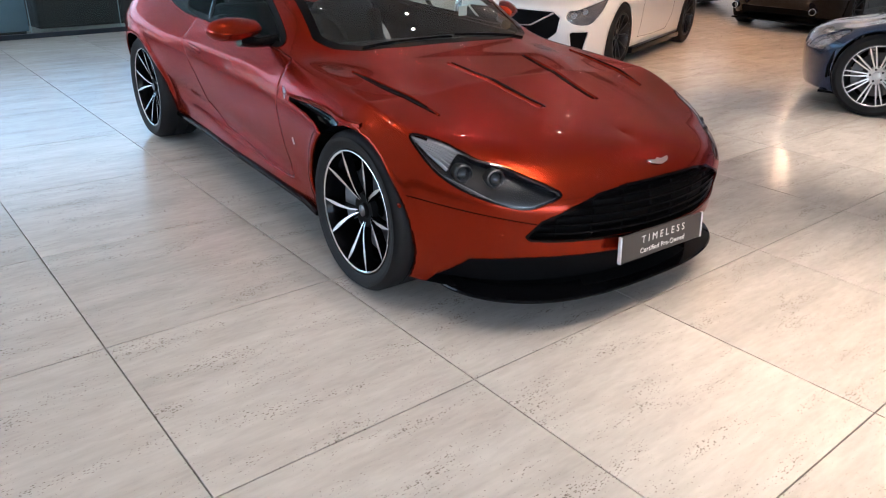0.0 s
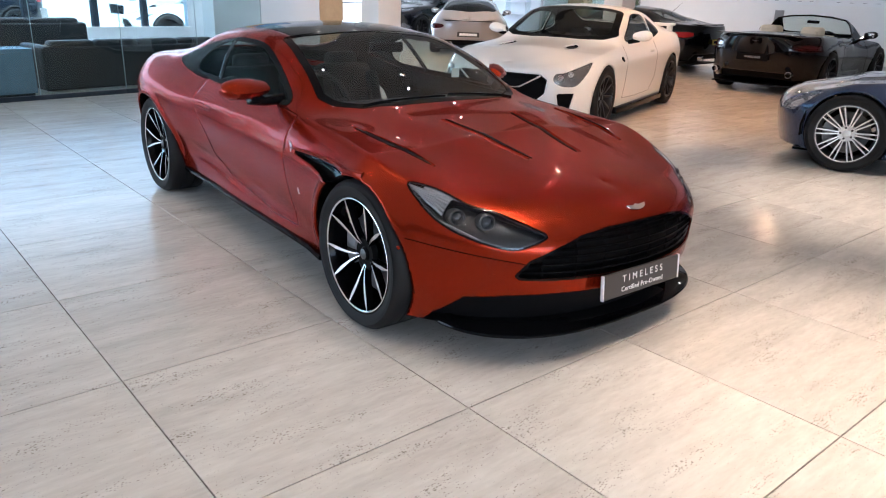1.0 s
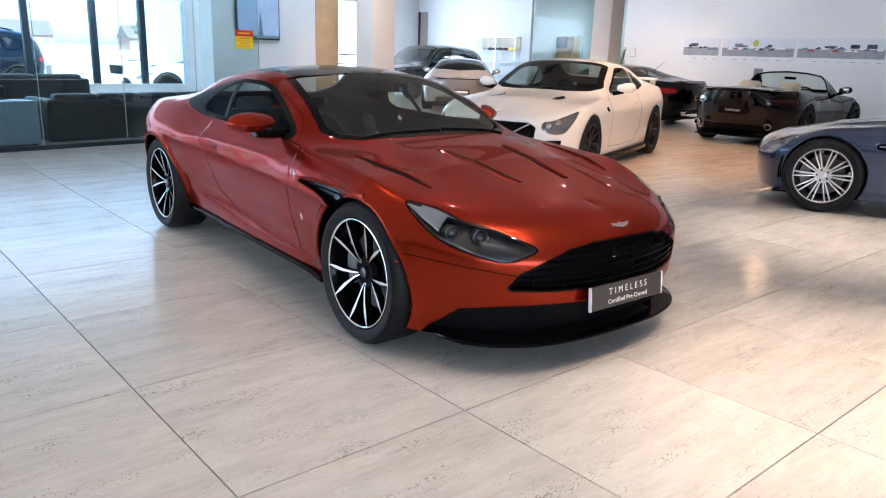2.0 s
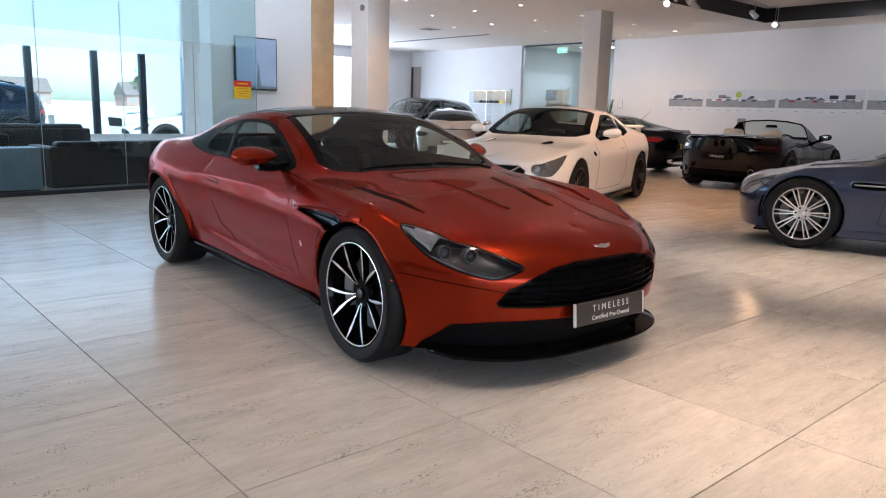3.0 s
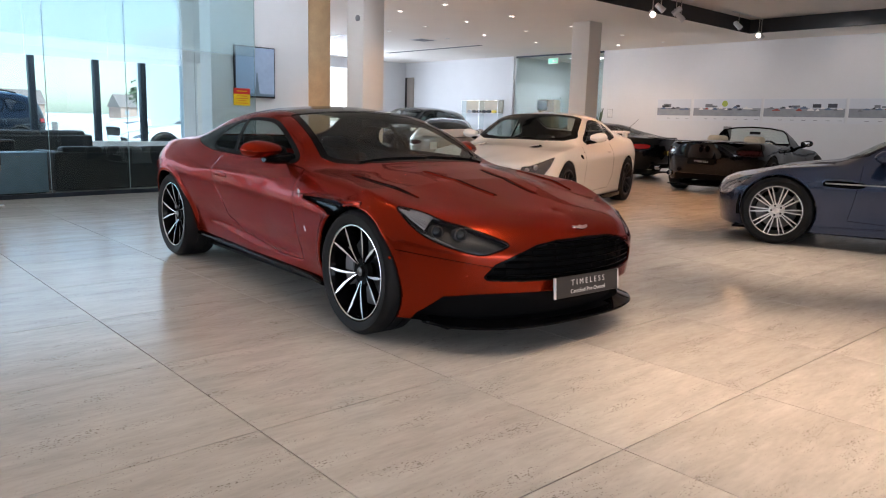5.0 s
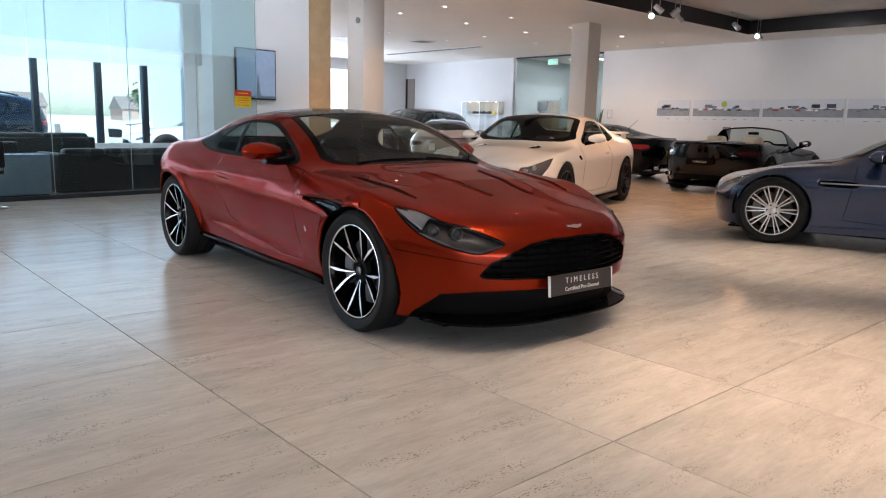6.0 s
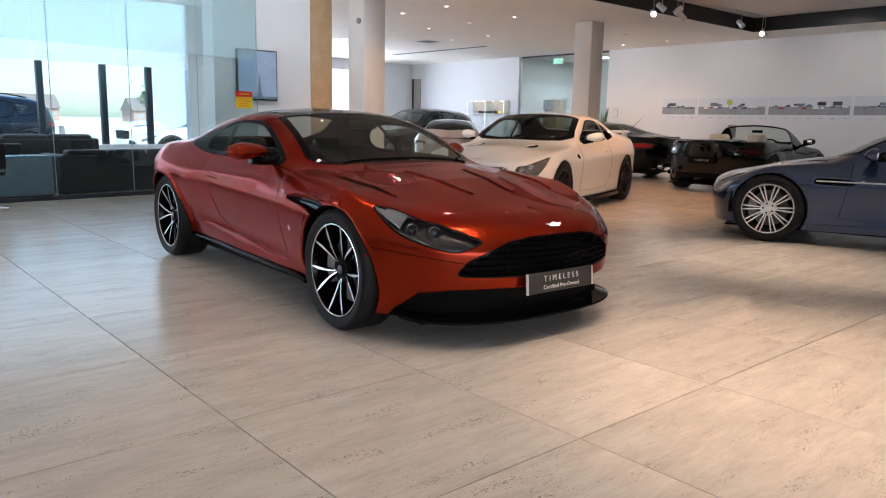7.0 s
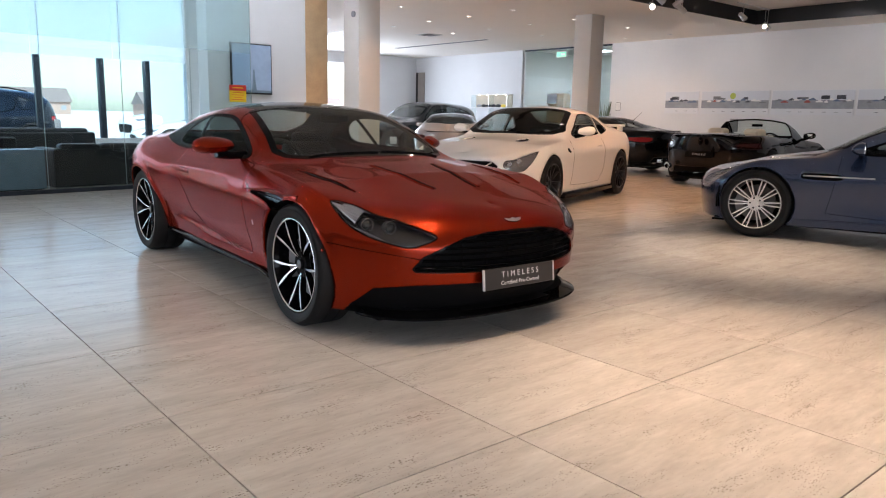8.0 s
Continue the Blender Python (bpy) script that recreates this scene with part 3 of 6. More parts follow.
SKIRT = mat("grey_skirting", (0.42, 0.42, 0.42), 0.5, vary=0.05)

floor = slab("floor", WEST, SOUTH, -0.14, EAST, NORTH, -0.014, GROUT, label="dark grout bed under the stone slabs")
# ceiling with a raised coffer whose sides are black
CX0, CX1, CY0, CY1, CZ = 1.0, 17.6, -5.0, 8.26, 3.93
slab("ceiling_north", 8.0, CY1, HC, EAST, NORTH, HC + 0.12, CEIL_PAINT)
slab("ceiling_lounge", WEST, CY1, HC, 8.0, 15.4, HC + 0.12, CEIL_PAINT)
slab("ceiling_south", WEST, SOUTH, HC, EAST, CY0, HC + 0.12, CEIL_PAINT)
slab("ceiling_west", WEST, CY0, HC, CX0, CY1, HC + 0.12, CEIL_PAINT)
slab("ceiling_east", CX1, CY0, HC, EAST, CY1, HC + 0.12, CEIL_PAINT)
slab("ceiling_coffer", CX0 - 0.1, CY0 - 0.1, CZ, CX1 + 0.1, CY1 + 0.1, CZ + 0.12, CEIL_PAINT)
for nm, a in (("north", (CX0, CY1 - 0.02, CX1, CY1 - 0.003)), ("south", (CX0, CY0 + 0.003, CX1, CY0 + 0.02)),
              ("west", (CX0 + 0.003, CY0 + 0.02, CX0 + 0.02, CY1 - 0.02)), ("east", (CX1 - 0.02, CY0 + 0.02, CX1 - 0.003, CY1 - 0.02))):
    slab("trim_coffer_" + nm, a[0], a[1], HC - 0.006, a[2], a[3], CZ - 0.002, TRIM_BLACK, label="black-painted side of the raised ceiling")
# walls
slab("wall_east", EAST, SOUTH, 0, EAST + 0.2, 13.8, HC, WALL_PAINT, label="white painted showroom wall")
slab("wall_east_far", EAST, 17.75, 0, EAST + 0.2, NORTH, HC, WALL_PAINT)
slab("wall_north", 16.6, NORTH, 0, EAST + 0.2, NORTH + 0.2, HC, WALL_PAINT)
slab("wall_north_west", 8.0, NORTH, 0, 8.6, NORTH + 0.2, HC, WALL_PAINT)
slab("wall_north_head", 8.6, NORTH, 3.2, 16.6, NORTH + 0.2, HC, WALL_PAINT)
# Unseen south and west walls, added to close the room against the sky.
slab("wall_south", 1.0, SOUTH - 0.2, 0, EAST, SOUTH, HC, UNSEEN_GREY)
slab("wall_south_head", WEST, SOUTH - 0.2, 3.2, 1.0, SOUTH, HC, UNSEEN_GREY)
slab("wall_west_north", WEST - 0.2, 14.2, 0, WEST, 15.4, HC, UNSEEN_GREY)
slab("wall_west_south", WEST - 0.2, SOUTH - 0.2, 0, WEST, 5.2, HC, UNSEEN_GREY)
slab("wall_west_head", WEST - 0.2, 5.2, 3.2, WEST, 14.2, HC, UNSEEN_GREY)
slab("skirting_east", EAST - 0.015, SOUTH, 0, EAST - 0.001, 13.8, 0.10, SKIRT)
for x, y in ((7.0, 10.05), (13.44, 10.05)):
    tagged(part("column", box(x, y, 0, x + 0.46, y + 0.5, HC, 0.006), COLUMN_PAINT), "square cream-painted column", "column", "columns", "structure")
# screen wall with an oak end
slab("wall_screen", 4.60, 11.0, 0, 6.46, 11.42, HC, WALL_PAINT, label="white painted screen wall behind the glass")
slab("oak_end", 6.462, 10.985, 0, 6.92, 11.435, HC, OAK, 0.004, label="oak-veneered end of the screen wall")
# ---- the red coupe ----
def side_of(y0, y1, z0, z1, x=0.5):
    return lambda X, Y, Z: (np.abs(X) > x) & (Y > y0) & (Y < y1) & (Z > z0) & (Z < z1)


def circle(y, z, r, n=64):
    return [(y + r * math.cos(2 * math.pi * i / n), z + r * math.sin(2 * math.pi * i / n)) for i in range(n)]


def letters(text, size, material, parent, at, label="", spacing=1.0, depth=0.0006):
    cu = bpy.data.curves.new("lettering", "FONT")
    cu.body, cu.size, cu.align_x, cu.align_y, cu.extrude, cu.space_character = text, size, "CENTER", "CENTER", depth, spacing
    tmp = bpy.data.objects.new("lettering", cu)
    me = bpy.data.meshes.new_from_object(tmp)
    bpy.data.objects.remove(tmp)
    me.materials.clear()
    me.materials.append(material)
    ob = new("lettering", me)
    ob.parent, ob.matrix_basis = parent, at
    return tagged(ob, label)


def seat(parent, x, y, material, top=1.02):
    """A bucket seat: cushion, back with side wings, headrest."""
    part("seat", box(x - 0.24, y - 0.28, 0.28, x + 0.24, y + 0.24, 0.45, 0.05, 3), material, parent)
    bm = box(x - 0.23, -0.07, 0.0, x + 0.23, 0.07, 0.58, 0.06, 3)
    for s in (-1, 1):
        box(x + s * 0.20 - 0.05, -0.12, 0.05, x + s * 0.20 + 0.05, 0.05, 0.50, 0.035, 2, bm)
    part("backrest", bm, material, parent, at=Matrix.Translation((0, y + 0.28, 0.38)) @ Matrix.Rotation(radians(-16), 4, "X"))
    part("headrest", box(x - 0.13, y + 0.40, top - 0.20, x + 0.13, y + 0.50, top, 0.045, 3), material, parent)


def cabin(car, material, y0, y1, rhd=-1, dash_z=0.86, width=0.68, seats=True):
    """Floor pan, dashboard, steering wheel and seats of a car."""
    part("floor_pan", box(-width - 0.1, y0 - 0.3, 0.20, width + 0.1, y1, 0.24), MATT_BLACK, car)
    d = prism([(y0 - 0.25, 0.60), (y0 + 0.38, 0.55), (y0 + 0.42, 0.74), (y0 + 0.30, dash_z), (y0 - 0.05, dash_z - 0.01), (y0 - 0.25, dash_z - 0.06)],
              -width, width, "yz", 0.02)
    part("dashboard", d, LEATHER, car)
    part("centre_console", box(-0.13, y0 + 0.2, 0.24, 0.13, y0 + 1.4, 0.55, 0.03), LEATHER, car)
    ring = [(0.18 * math.cos(a), 0, 0.18 * math.sin(a)) for a in np.linspace(0, 2 * math.pi, 28, endpoint=False)]
    bm = tube(ring, 0.016, 8, True)
    tube([(-0.17, 0, 0), (0.17, 0, 0)], 0.014, 6, bm=bm)
    tube([(0, 0, 0), (0, 0, -0.17)], 0.014, 6, bm=bm)
    box(-0.06, -0.03, -0.05, 0.06, 0.02, 0.05, 0.02, 2, bm)
    part("steering_wheel", bm, LEATHER, car, at=Matrix.Translation((rhd * 0.36, y0 + 0.55, dash_z - 0.04)) @ Matrix.Rotation(radians(-24), 4, "X"))
    if seats:
        for s in (-1, 1):
            seat(car, s * 0.36, y0 + 1.12, material)


def sport_lines(hood=0.0):
    """The seven lines of a low two-door coupe: half widths and heights along the car."""
    wide = [[(1, 0.905), (1.25, 0.875), (1.5, 0.865), (1.75, 0.875), (2, 0.885)],
            [(1, 0.935), (1.25, 0.882), (1.48, 0.852), (1.7, 0.858), (1.88, 0.898), (2, 0.915)],
            [(1, 0.952), (1.2, 0.915), (1.45, 0.880), (1.65, 0.880), (1.85, 0.918), (2, 0.938)],
            [(1, 0.835), (1.2, 0.80), (1.45, 0.785), (1.7, 0.785), (1.9, 0.79), (2, 0.785)],
            [(1, 0.57), (1.12, 0.62), (1.22, 0.705), (1.35, 0.645), (1.47, 0.595), (1.6, 0.57), (1.8, 0.555), (2, 0.57)],
            [(1, 0.30), (1.22, 0.38), (1.47, 0.33), (1.6, 0.31), (2, 0.30)],
            [(1, 0.0)]]
    sill = [(0, 0.17), (0.5, 0.16), (1, 0.15), (1.5, 0.17), (2, 0.20), (3, 0.26)]
    flank = [(0, 0.30), (0.5, 0.31), (1, 0.36), (1.5, 0.35), (2, 0.38), (3, 0.42)]
    waist = [(0, 0.47), (0.5, 0.52), (1, 0.60), (1.5, 0.63), (2, 0.68), (3, 0.70)]
    shoulder = [(0, 0.615), (0.4, 0.63), (0.7, 0.70), (1, 0.800), (1.2, 0.845), (1.45, 0.875), (1.7, 0.905), (1.9, 0.945), (2.1, 0.955), (2.5, 0.945), (3, 0.93)]
    rail = [(0, 0.662), (0.5, 0.705), (1, 0.800), (1.1, 0.838), (1.20, 0.875), (1.35, 1.085), (1.47, 1.195), (1.6, 1.222), (1.8, 1.172), (2, 1.02), (2.4, 0.972), (3, 0.95)]
    crown = [(0, 0.69), (0.5, 0.735), (1, 0.825), (1.1, 0.865), (1.185, 0.902), (1.32, 1.09), (1.455, 1.235), (1.6, 1.272), (1.8, 1.228), (2, 1.085), (2.4, 0.995), (3, 0.955)]
    ridge = [(0, 0.705), (0.5, 0.748), (1, 0.832), (1.1, 0.872), (1.18, 0.907), (1.315, 1.095), (1.45, 1.25), (1.6, 1.288), (1.8, 1.245), (2, 1.11), (2.4, 1.005), (3, 0.957)]
    high = [sill, flank, waist, shoulder, rail, crown, ridge]
    return wide, high


def hero_lines():
    """The red coupe's lines: a tucked waist between full hips, and a sill that lifts clear of the floor."""
    wide, high = sport_lines()
    wide[0] = [(1, 0.905), (1.15, 0.880), (1.5, 0.858), (1.75, 0.835), (1.86, 0.838), (1.95, 0.87), (2, 0.885)]
    wide[1] = [(1, 0.935), (1.22, 0.892), (1.48, 0.856), (1.7, 0.846), (1.84, 0.862), (1.93, 0.908), (2, 0.932)]
    wide[2] = [(1, 0.952), (1.2, 0.916), (1.45, 0.890), (1.65, 0.892), (1.85, 0.938), (2, 0.948)]
    wide[3] = [(1, 0.835), (1.2, 0.806), (1.45, 0.802), (1.7, 0.800), (1.9, 0.800), (2, 0.79)]
    high[0] = [(0, 0.17), (0.5, 0.16), (1, 0.15), (1.1, 0.20), (1.17, 0.240), (1.5, 0.248), (1.8, 0.255), (2, 0.26), (3, 0.30)]
    high[1] = [(0, 0.30), (0.5, 0.31), (1, 0.36), (1.5, 0.375), (1.8, 0.40), (2, 0.41), (3, 0.44)]
    high[2] = [(0, 0.47), (0.5, 0.52), (1, 0.60), (1.5, 0.665), (1.8, 0.70), (2, 0.715), (3, 0.72)]
    wide[4] = [(1, 0.57), (1.12, 0.595), (1.235, 0.655), (1.36, 0.605), (1.48, 0.568), (1.6, 0.556), (1.8, 0.55), (2, 0.57)]
    high[4] = [(0, 0.662), (0.5, 0.705), (1, 0.800), (1.1, 0.838), (1.215, 0.872), (1.365, 1.078), (1.48, 1.178), (1.6, 1.204), (1.8, 1.164), (2, 1.02), (2.4, 0.972), (3, 0.95)]
    high[5] = [(0, 0.69), (0.5, 0.735), (1, 0.825), (1.1, 0.865), (1.19, 0.900), (1.325, 1.078), (1.46, 1.215), (1.6, 1.252), (1.8, 1.216), (2, 1.085), (2.4, 0.995), (3, 0.955)]
    high[6] = [(0, 0.705), (0.5, 0.748), (1, 0.832), (1.1, 0.872), (1.18, 0.905), (1.32, 1.083), (1.455, 1.230), (1.6, 1.268), (1.8, 1.232), (2, 1.11), (2.4, 1.005), (3, 0.957)]
    return wide, high


def bell(v, mid, reach):
    return np.exp(-((v - mid) / reach) ** 2)


def step_up(v, a, b):
    t = np.clip((v - a) / (b - a), 0, 1)
    return t * t * (3 - 2 * t)


def hero_sculpt(x, y, z):
    """Lips round the wheel arches, a hollow along the door's foot, a sill member below it, a full hip over the rear wheel."""
    side = step_up(x, 0.66, 0.78)
    out = 0.0
    for yc, zc, r in ((0.0, 0.348, 0.362), (2.805, 0.350, 0.366)):
        d = np.hypot(y - yc, z - zc) - r
        out = out + 0.013 * np.where(d < 0.018, 1.0, bell(d, 0.018, 0.026)) * step_up(z, 0.25, 0.40)
    span = step_up(y, 0.42, 0.75) * (1 - step_up(y, 2.05, 2.35))
    valley = 0.335 + 0.05 * step_up(y, 1.2, 2.1)
    out = out - 0.009 * bell(z, valley + 0.035, 0.05) * span + 0.006 * (1 - step_up(z, valley - 0.035, valley - 0.005)) * span
    out = out + 0.014 * bell(y, 2.80, 0.42) * bell(z, 0.80, 0.09)
    out = out + 0.010 * bell(z, 0.775, 0.035) * step_up(y, 0.8, 1.2) * (1 - step_up(y, 2.0, 2.4))
    return out * side


def wing_mirror(sd):
    """A flat-backed mirror shell that runs to a blunt point at its outer end, with a crease along the middle."""
    bm, rows = bmesh.new(), []
    for t in np.linspace(0, 1, 15):
        x = sd * (0.135 - 0.25 * t)
        k = math.sin(math.pi * (0.03 + 0.80 * t ** 0.62)) ** 0.75
        h, d, z0 = 0.060 * k, 0.088 * k, 0.006 - 0.012 * t
        rows.append([bm.verts.new((x, 0.032 - b * (d + 0.03) , z0 + a * h)) for a, b in
                     ((0.86, 0.0), (0.98, 0.22), (0.86, 0.52), (0.52, 0.80), (0.16, 0.97), (-0.14, 1.0), (-0.50, 0.85), (-0.78, 0.55), (-0.88, 0.2), (-0.84, 0.0))])
    for p, q in zip(rows, rows[1:]):
        for k in range(10):
            bm.faces.new((p[k], q[k], q[(k + 1) % 10], p[(k + 1) % 10]))
    bm.faces.new(rows[0])
    bm.faces.new(rows[-1])
    bmesh.ops.recalc_face_normals(bm, faces=bm.faces)
    return bm


def red_coupe():
    car = new("sports_coupe", None)
    wide, high = hero_lines()
    s = Shell(wide, high, nose=[-0.82, -0.855, -0.87, -0.82, -0.75, -0.68, -0.60], tail=[3.45, 3.58, 3.66, 3.70, 3.64, 3.54, 3.44], back=2.86,
              n_plan=2.1, n_tail=2.3, cuts=(120, 220, 64), ribs=150, sculpt=hero_sculpt)
    surf = s.tree()

    def on(origin, way):
        hit = surf.ray_cast(Vector(origin), Vector(way))
        return hit[0], hit[1]

    def top_line(x0, y0, x1, y1, n=14, bow=0.0):
        """Places and normals on the upper surface between two places seen from above."""
        out = [on((x0 + (x1 - x0) * t + bow * math.sin(math.pi * t), y0 + (y1 - y0) * t, 3), (0, 0, -1)) for t in np.linspace(0, 1, n)]
        out = [(p, m) for p, m in out if p is not None]
        return [p for p, _ in out], [m for _, m in out]

    def side_line(pairs, sd, n=6):
        """Places and normals on one flank along (y, z) pairs."""
        ps = []
        for (a, b), (c, d) in zip(pairs, pairs[1:]):
            ps += [(a + (c - a) * t, b + (d - b) * t) for t in np.arange(n) / n]
        out = [on((sd * 3, y, z), (-sd, 0, 0)) for y, z in ps + [pairs[-1]]]
        return [p for p, _ in out], [m for _, m in out]

    low = lambda X, Y, Z: (Y < 0.0) & (Z < 0.80)
    s.cut("arch", circle(0, 0.348, 0.362), "x", side_of(-0.6, 0.6, 0, 0.95))
    s.cut("arch", circle(2.805, 0.350, 0.366), "x", side_of(2.2, 3.4, 0, 0.95))
    s.cut("intake", [(-0.5, 0.02), (0.86, 0.02), (0.80, 0.20), (0.735, 0.298), (0.60, 0.316), (0.45, 0.322), (-0.5, 0.325)], "y", low)
    s.cut("grille", [(-0.4, 0.382), (0.0, 0.382), (0.50, 0.388), (0.575, 0.392), (0.59, 0.405), (0.545, 0.468), (0.44, 0.520), (0.33, 0.562), (0.20, 0.582), (0.0, 0.588), (-0.4, 0.588)], "y", low)
    lamp = rounded([(0.474, -0.176), (0.54, -0.186), (0.617, -0.160), (0.727, -0.02), (0.796, 0.138), (0.822, 0.30), (0.815, 0.475), (0.743, 0.385), (0.699, 0.25), (0.670, 0.17), (0.611, 0.085), (0.565, -0.01), (0.515, -0.10)], 5)
    s.cut("headlamp", lamp, "q", lambda X, Y, Z: (Y < 0.0) & (Z > 0.5))
    s.cut("windscreen", [(-0.5, 0.545), (0.0, 0.545), (0.3, 0.555), (0.50, 0.60), (0.61, 0.69), (0.65, 0.775), (0.632, 0.86), (0.545, 1.375), (0.40, 1.34), (0.0, 1.32), (-0.5, 1.32)], "z",
          lambda X, Y, Z: (Y < 1.6) & (Z > 0.7))
    s.cut("side_window", rounded([(0.90, 0.900), (1.10, 1.01), (1.42, 1.130), (1.75, 1.152), (1.98, 1.130), (2.14, 1.064), (2.21, 0.985), (2.15, 0.930), (1.95, 0.916), (1.5, 0.905), (1.1, 0.895)], 4),
          "x", side_of(0.6, 2.8, 0.86, 1.3, 0.5))
    s.cut("rear_window", [(-0.5, 2.35), (0.44, 2.35), (0.50, 2.6), (0.52, 3.05), (0.3, 3.18), (-0.5, 3.2)], "z", lambda X, Y, Z: (Y > 2.2) & (Z > 0.9))
    s.cut("roof", [(-0.5, 1.32), (0.0, 1.32), (0.40, 1.34), (0.505, 1.365), (0.505, 1.8), (0.44, 2.35), (-0.5, 2.35)], "z", lambda X, Y, Z: (Z > 1.0))
    s.cut("side_vent", [(0.66, 0.702), (0.60, 0.711), (0.42, 0.719), (0.28, 0.720), (0.15, 0.716), (0.06, 0.708), (0.14, 0.678), (0.22, 0.634), (0.30, 0.655), (0.42, 0.678), (0.58, 0.694)], "x", side_of(0.0, 1.0, 0.5, 0.8))
    s.cut("quarter", [(1.84, 1.156), (2.0, 1.146), (2.2, 1.106), (2.40, 1.046), (2.56, 0.985), (2.46, 0.955), (2.33, 0.932), (2.18, 0.912), (1.95, 0.900), (1.95, 1.0)], "x", side_of(1.85, 2.9, 0.9, 1.3, 0.38))
    s.cut("door", [(0.62, 0.315), (0.68, 0.5), (0.73, 0.67), (0.745, 0.855), (1.0, 0.875), (1.5, 0.892), (1.98, 0.905), (2.03, 0.80), (2.0, 0.73), (1.875, 0.59), (1.80, 0.45), (1.53, 0.36), (0.91, 0.305)],
          "x", side_of(0.5, 2.3, 0.2, 1.0))
    s.cut("tail_lamp", rounded([(0.45, 0.86), (0.80, 0.84), (0.90, 0.74), (0.86, 0.70), (0.78, 0.79), (0.45, 0.82)], 3), "y", lambda X, Y, Z: Y > 3.0)

    skin(part("body", s.take("body"), RED, car))
    for sd in (-1, 1):
        skin(part("door", s.take("door", side=sd), RED, car), 0.02)
        part("shut_line", seam(s.take("door", side=sd), 0.0011), GAP, car)
        part("side_window", s.take("side_window", side=sd), CAR_GLASS, car, "green-tinted side glass")
        part("window_trim", seam(s.take("side_window", side=sd), 0.016, 0.003), MATT_BLACK, car)
        ps, ns = side_line([(1.80, 0.915), (1.86, 1.04), (1.90, 1.158)], sd, 5)
        part("door_pillar", strip(ps, ns, [0.055] * len(ps), 0.002, 0.002), GLOSS_BLACK, car)
        part("quarter_blade", pushed(s.take("quarter", side=sd), 0.004), GLOSS_BLACK, car, "gloss black blade behind the glass")
        part("tail_lamp", pushed(s.take("tail_lamp", side=sd), 0.003), RED_LENS, car)
        vent = part("side_vent", pushed(s.take("side_vent", side=sd), -0.05), GLOSS_BLACK, car, "black vent behind the front wheel")
        ps, ns = side_line([(0.68, 0.712), (0.45, 0.731), (0.26, 0.733), (0.10, 0.724), (-0.06, 0.728)], sd)
        part("side_strake", strip(ps, ns, np.linspace(0.010, 0.028, len(ps)), 0.003, 0.007), RED, vent, "raised red strake over the vent")
        ps, ns = side_line([(0.52, 0.706), (0.20, 0.700)], sd)
        part("vent_fin", strip([p - n * 0.018 for p, n in zip(ps, ns)], ns, [0.008] * len(ps), 0.002, 0.003), MATT_BLACK, vent)
        ps, ns = side_line([(0.690, 0.742), (0.655, 0.722), (0.640, 0.695)], sd, 4)
        part("side_repeater", strip(ps, ns, [0.006, 0.010, 0.015, 0.019, 0.022, 0.020, 0.015, 0.010, 0.005], 0.002, 0.002), STEEL_PALE, car, "small clear side repeater")
        # headlamp: bowl, glass, two projectors, chrome ribs
        hl = part("headlamp", pushed(s.take("headlamp", side=sd), -0.035), LAMP_BOWL, car, "dark headlamp with two projector lenses")
        part("lamp_glass", pushed(s.take("headlamp", side=sd), 0.0015, False), LAMP_GLASS, hl)
        part("lamp_edge", seam(s.take("headlamp", side=sd), 0.007, -0.002), STEEL, hl, "bright edge inside the lamp glass")
        part("lamp_rim", seam(s.take("headlamp", side=sd), 0.004, 0.001), GLOSS_BLACK, hl)
        for px, py in ((0.740, -0.485), (0.652, -0.570)):
            p, n = on((sd * px, py, 3), (0, 0, -1))
            way = Vector((sd * 0.25, -0.95, 0.12)).normalized()
            m = Matrix.Translation(p - n * 0.026) @ way.to_track_quat("Z", "Y").to_matrix().to_4x4()
            pr = part("projector", lathe([(0.036, -0.03), (0.036, 0.012), (0.031, 0.016), (0.027, 0.010)], 28, "z"), STEEL, hl, "dark metal projector ring", at=m)
            part("lens", lathe([(0.0001, 0.022), (0.010, 0.020), (0.019, 0.015), (0.027, 0.006)], 24, "z"), LENS, pr)
        for k in range(6):
            x0, y0 = 0.812 - 0.002 * k, -0.262 - 0.018 * k
            x1, y1 = 0.715 + 0.013 * k, -0.425 - 0.004 * k
            ps, ns = top_line(sd * x0, y0, sd * x1, y1, 7)
            part("lamp_rib", strip([p - n * 0.008 for p, n in zip(ps, ns)], ns, [0.013] * 7, 0.0, 0.004), STEEL_PALE, hl)
        ps, ns = top_line(sd * 0.806, -0.435, sd * 0.600, -0.722, 12, sd * 0.014)
        part("running_light", strip([p - n * 0.006 for p, n in zip(ps, ns)], ns, [0.006] * len(ps), 0.0, 0.002), PLASTIC_GREY, hl)
        ps, ns = top_line(sd * 0.765, -0.305, sd * 0.600, -0.560, 14, sd * 0.012)
        part("lamp_brow", strip([p - n * 0.006 for p, n in zip(ps, ns)], ns, np.linspace(0.030, 0.012, len(ps)), 0.0, 0.004), STEEL_PALE, hl, "bright metal brow")
        row = [on((sd * x, -2, z), (0, 1, 0)) for x, z in zip(np.linspace(0.932, 0.560, 40), np.linspace(0.530, 0.458, 40))]
        row = [(p, n) for p, n in row if p is not None and p.y < -0.33]
        part("bumper_seam", strip([p for p, _ in row], [n for _, n in row], [0.004] * len(row), 0.0010), GAP, car)
        # bonnet slits with a raised lip
        ps, ns = top_line(sd * 0.225, 0.26, sd * 0.150, -0.30, 50)
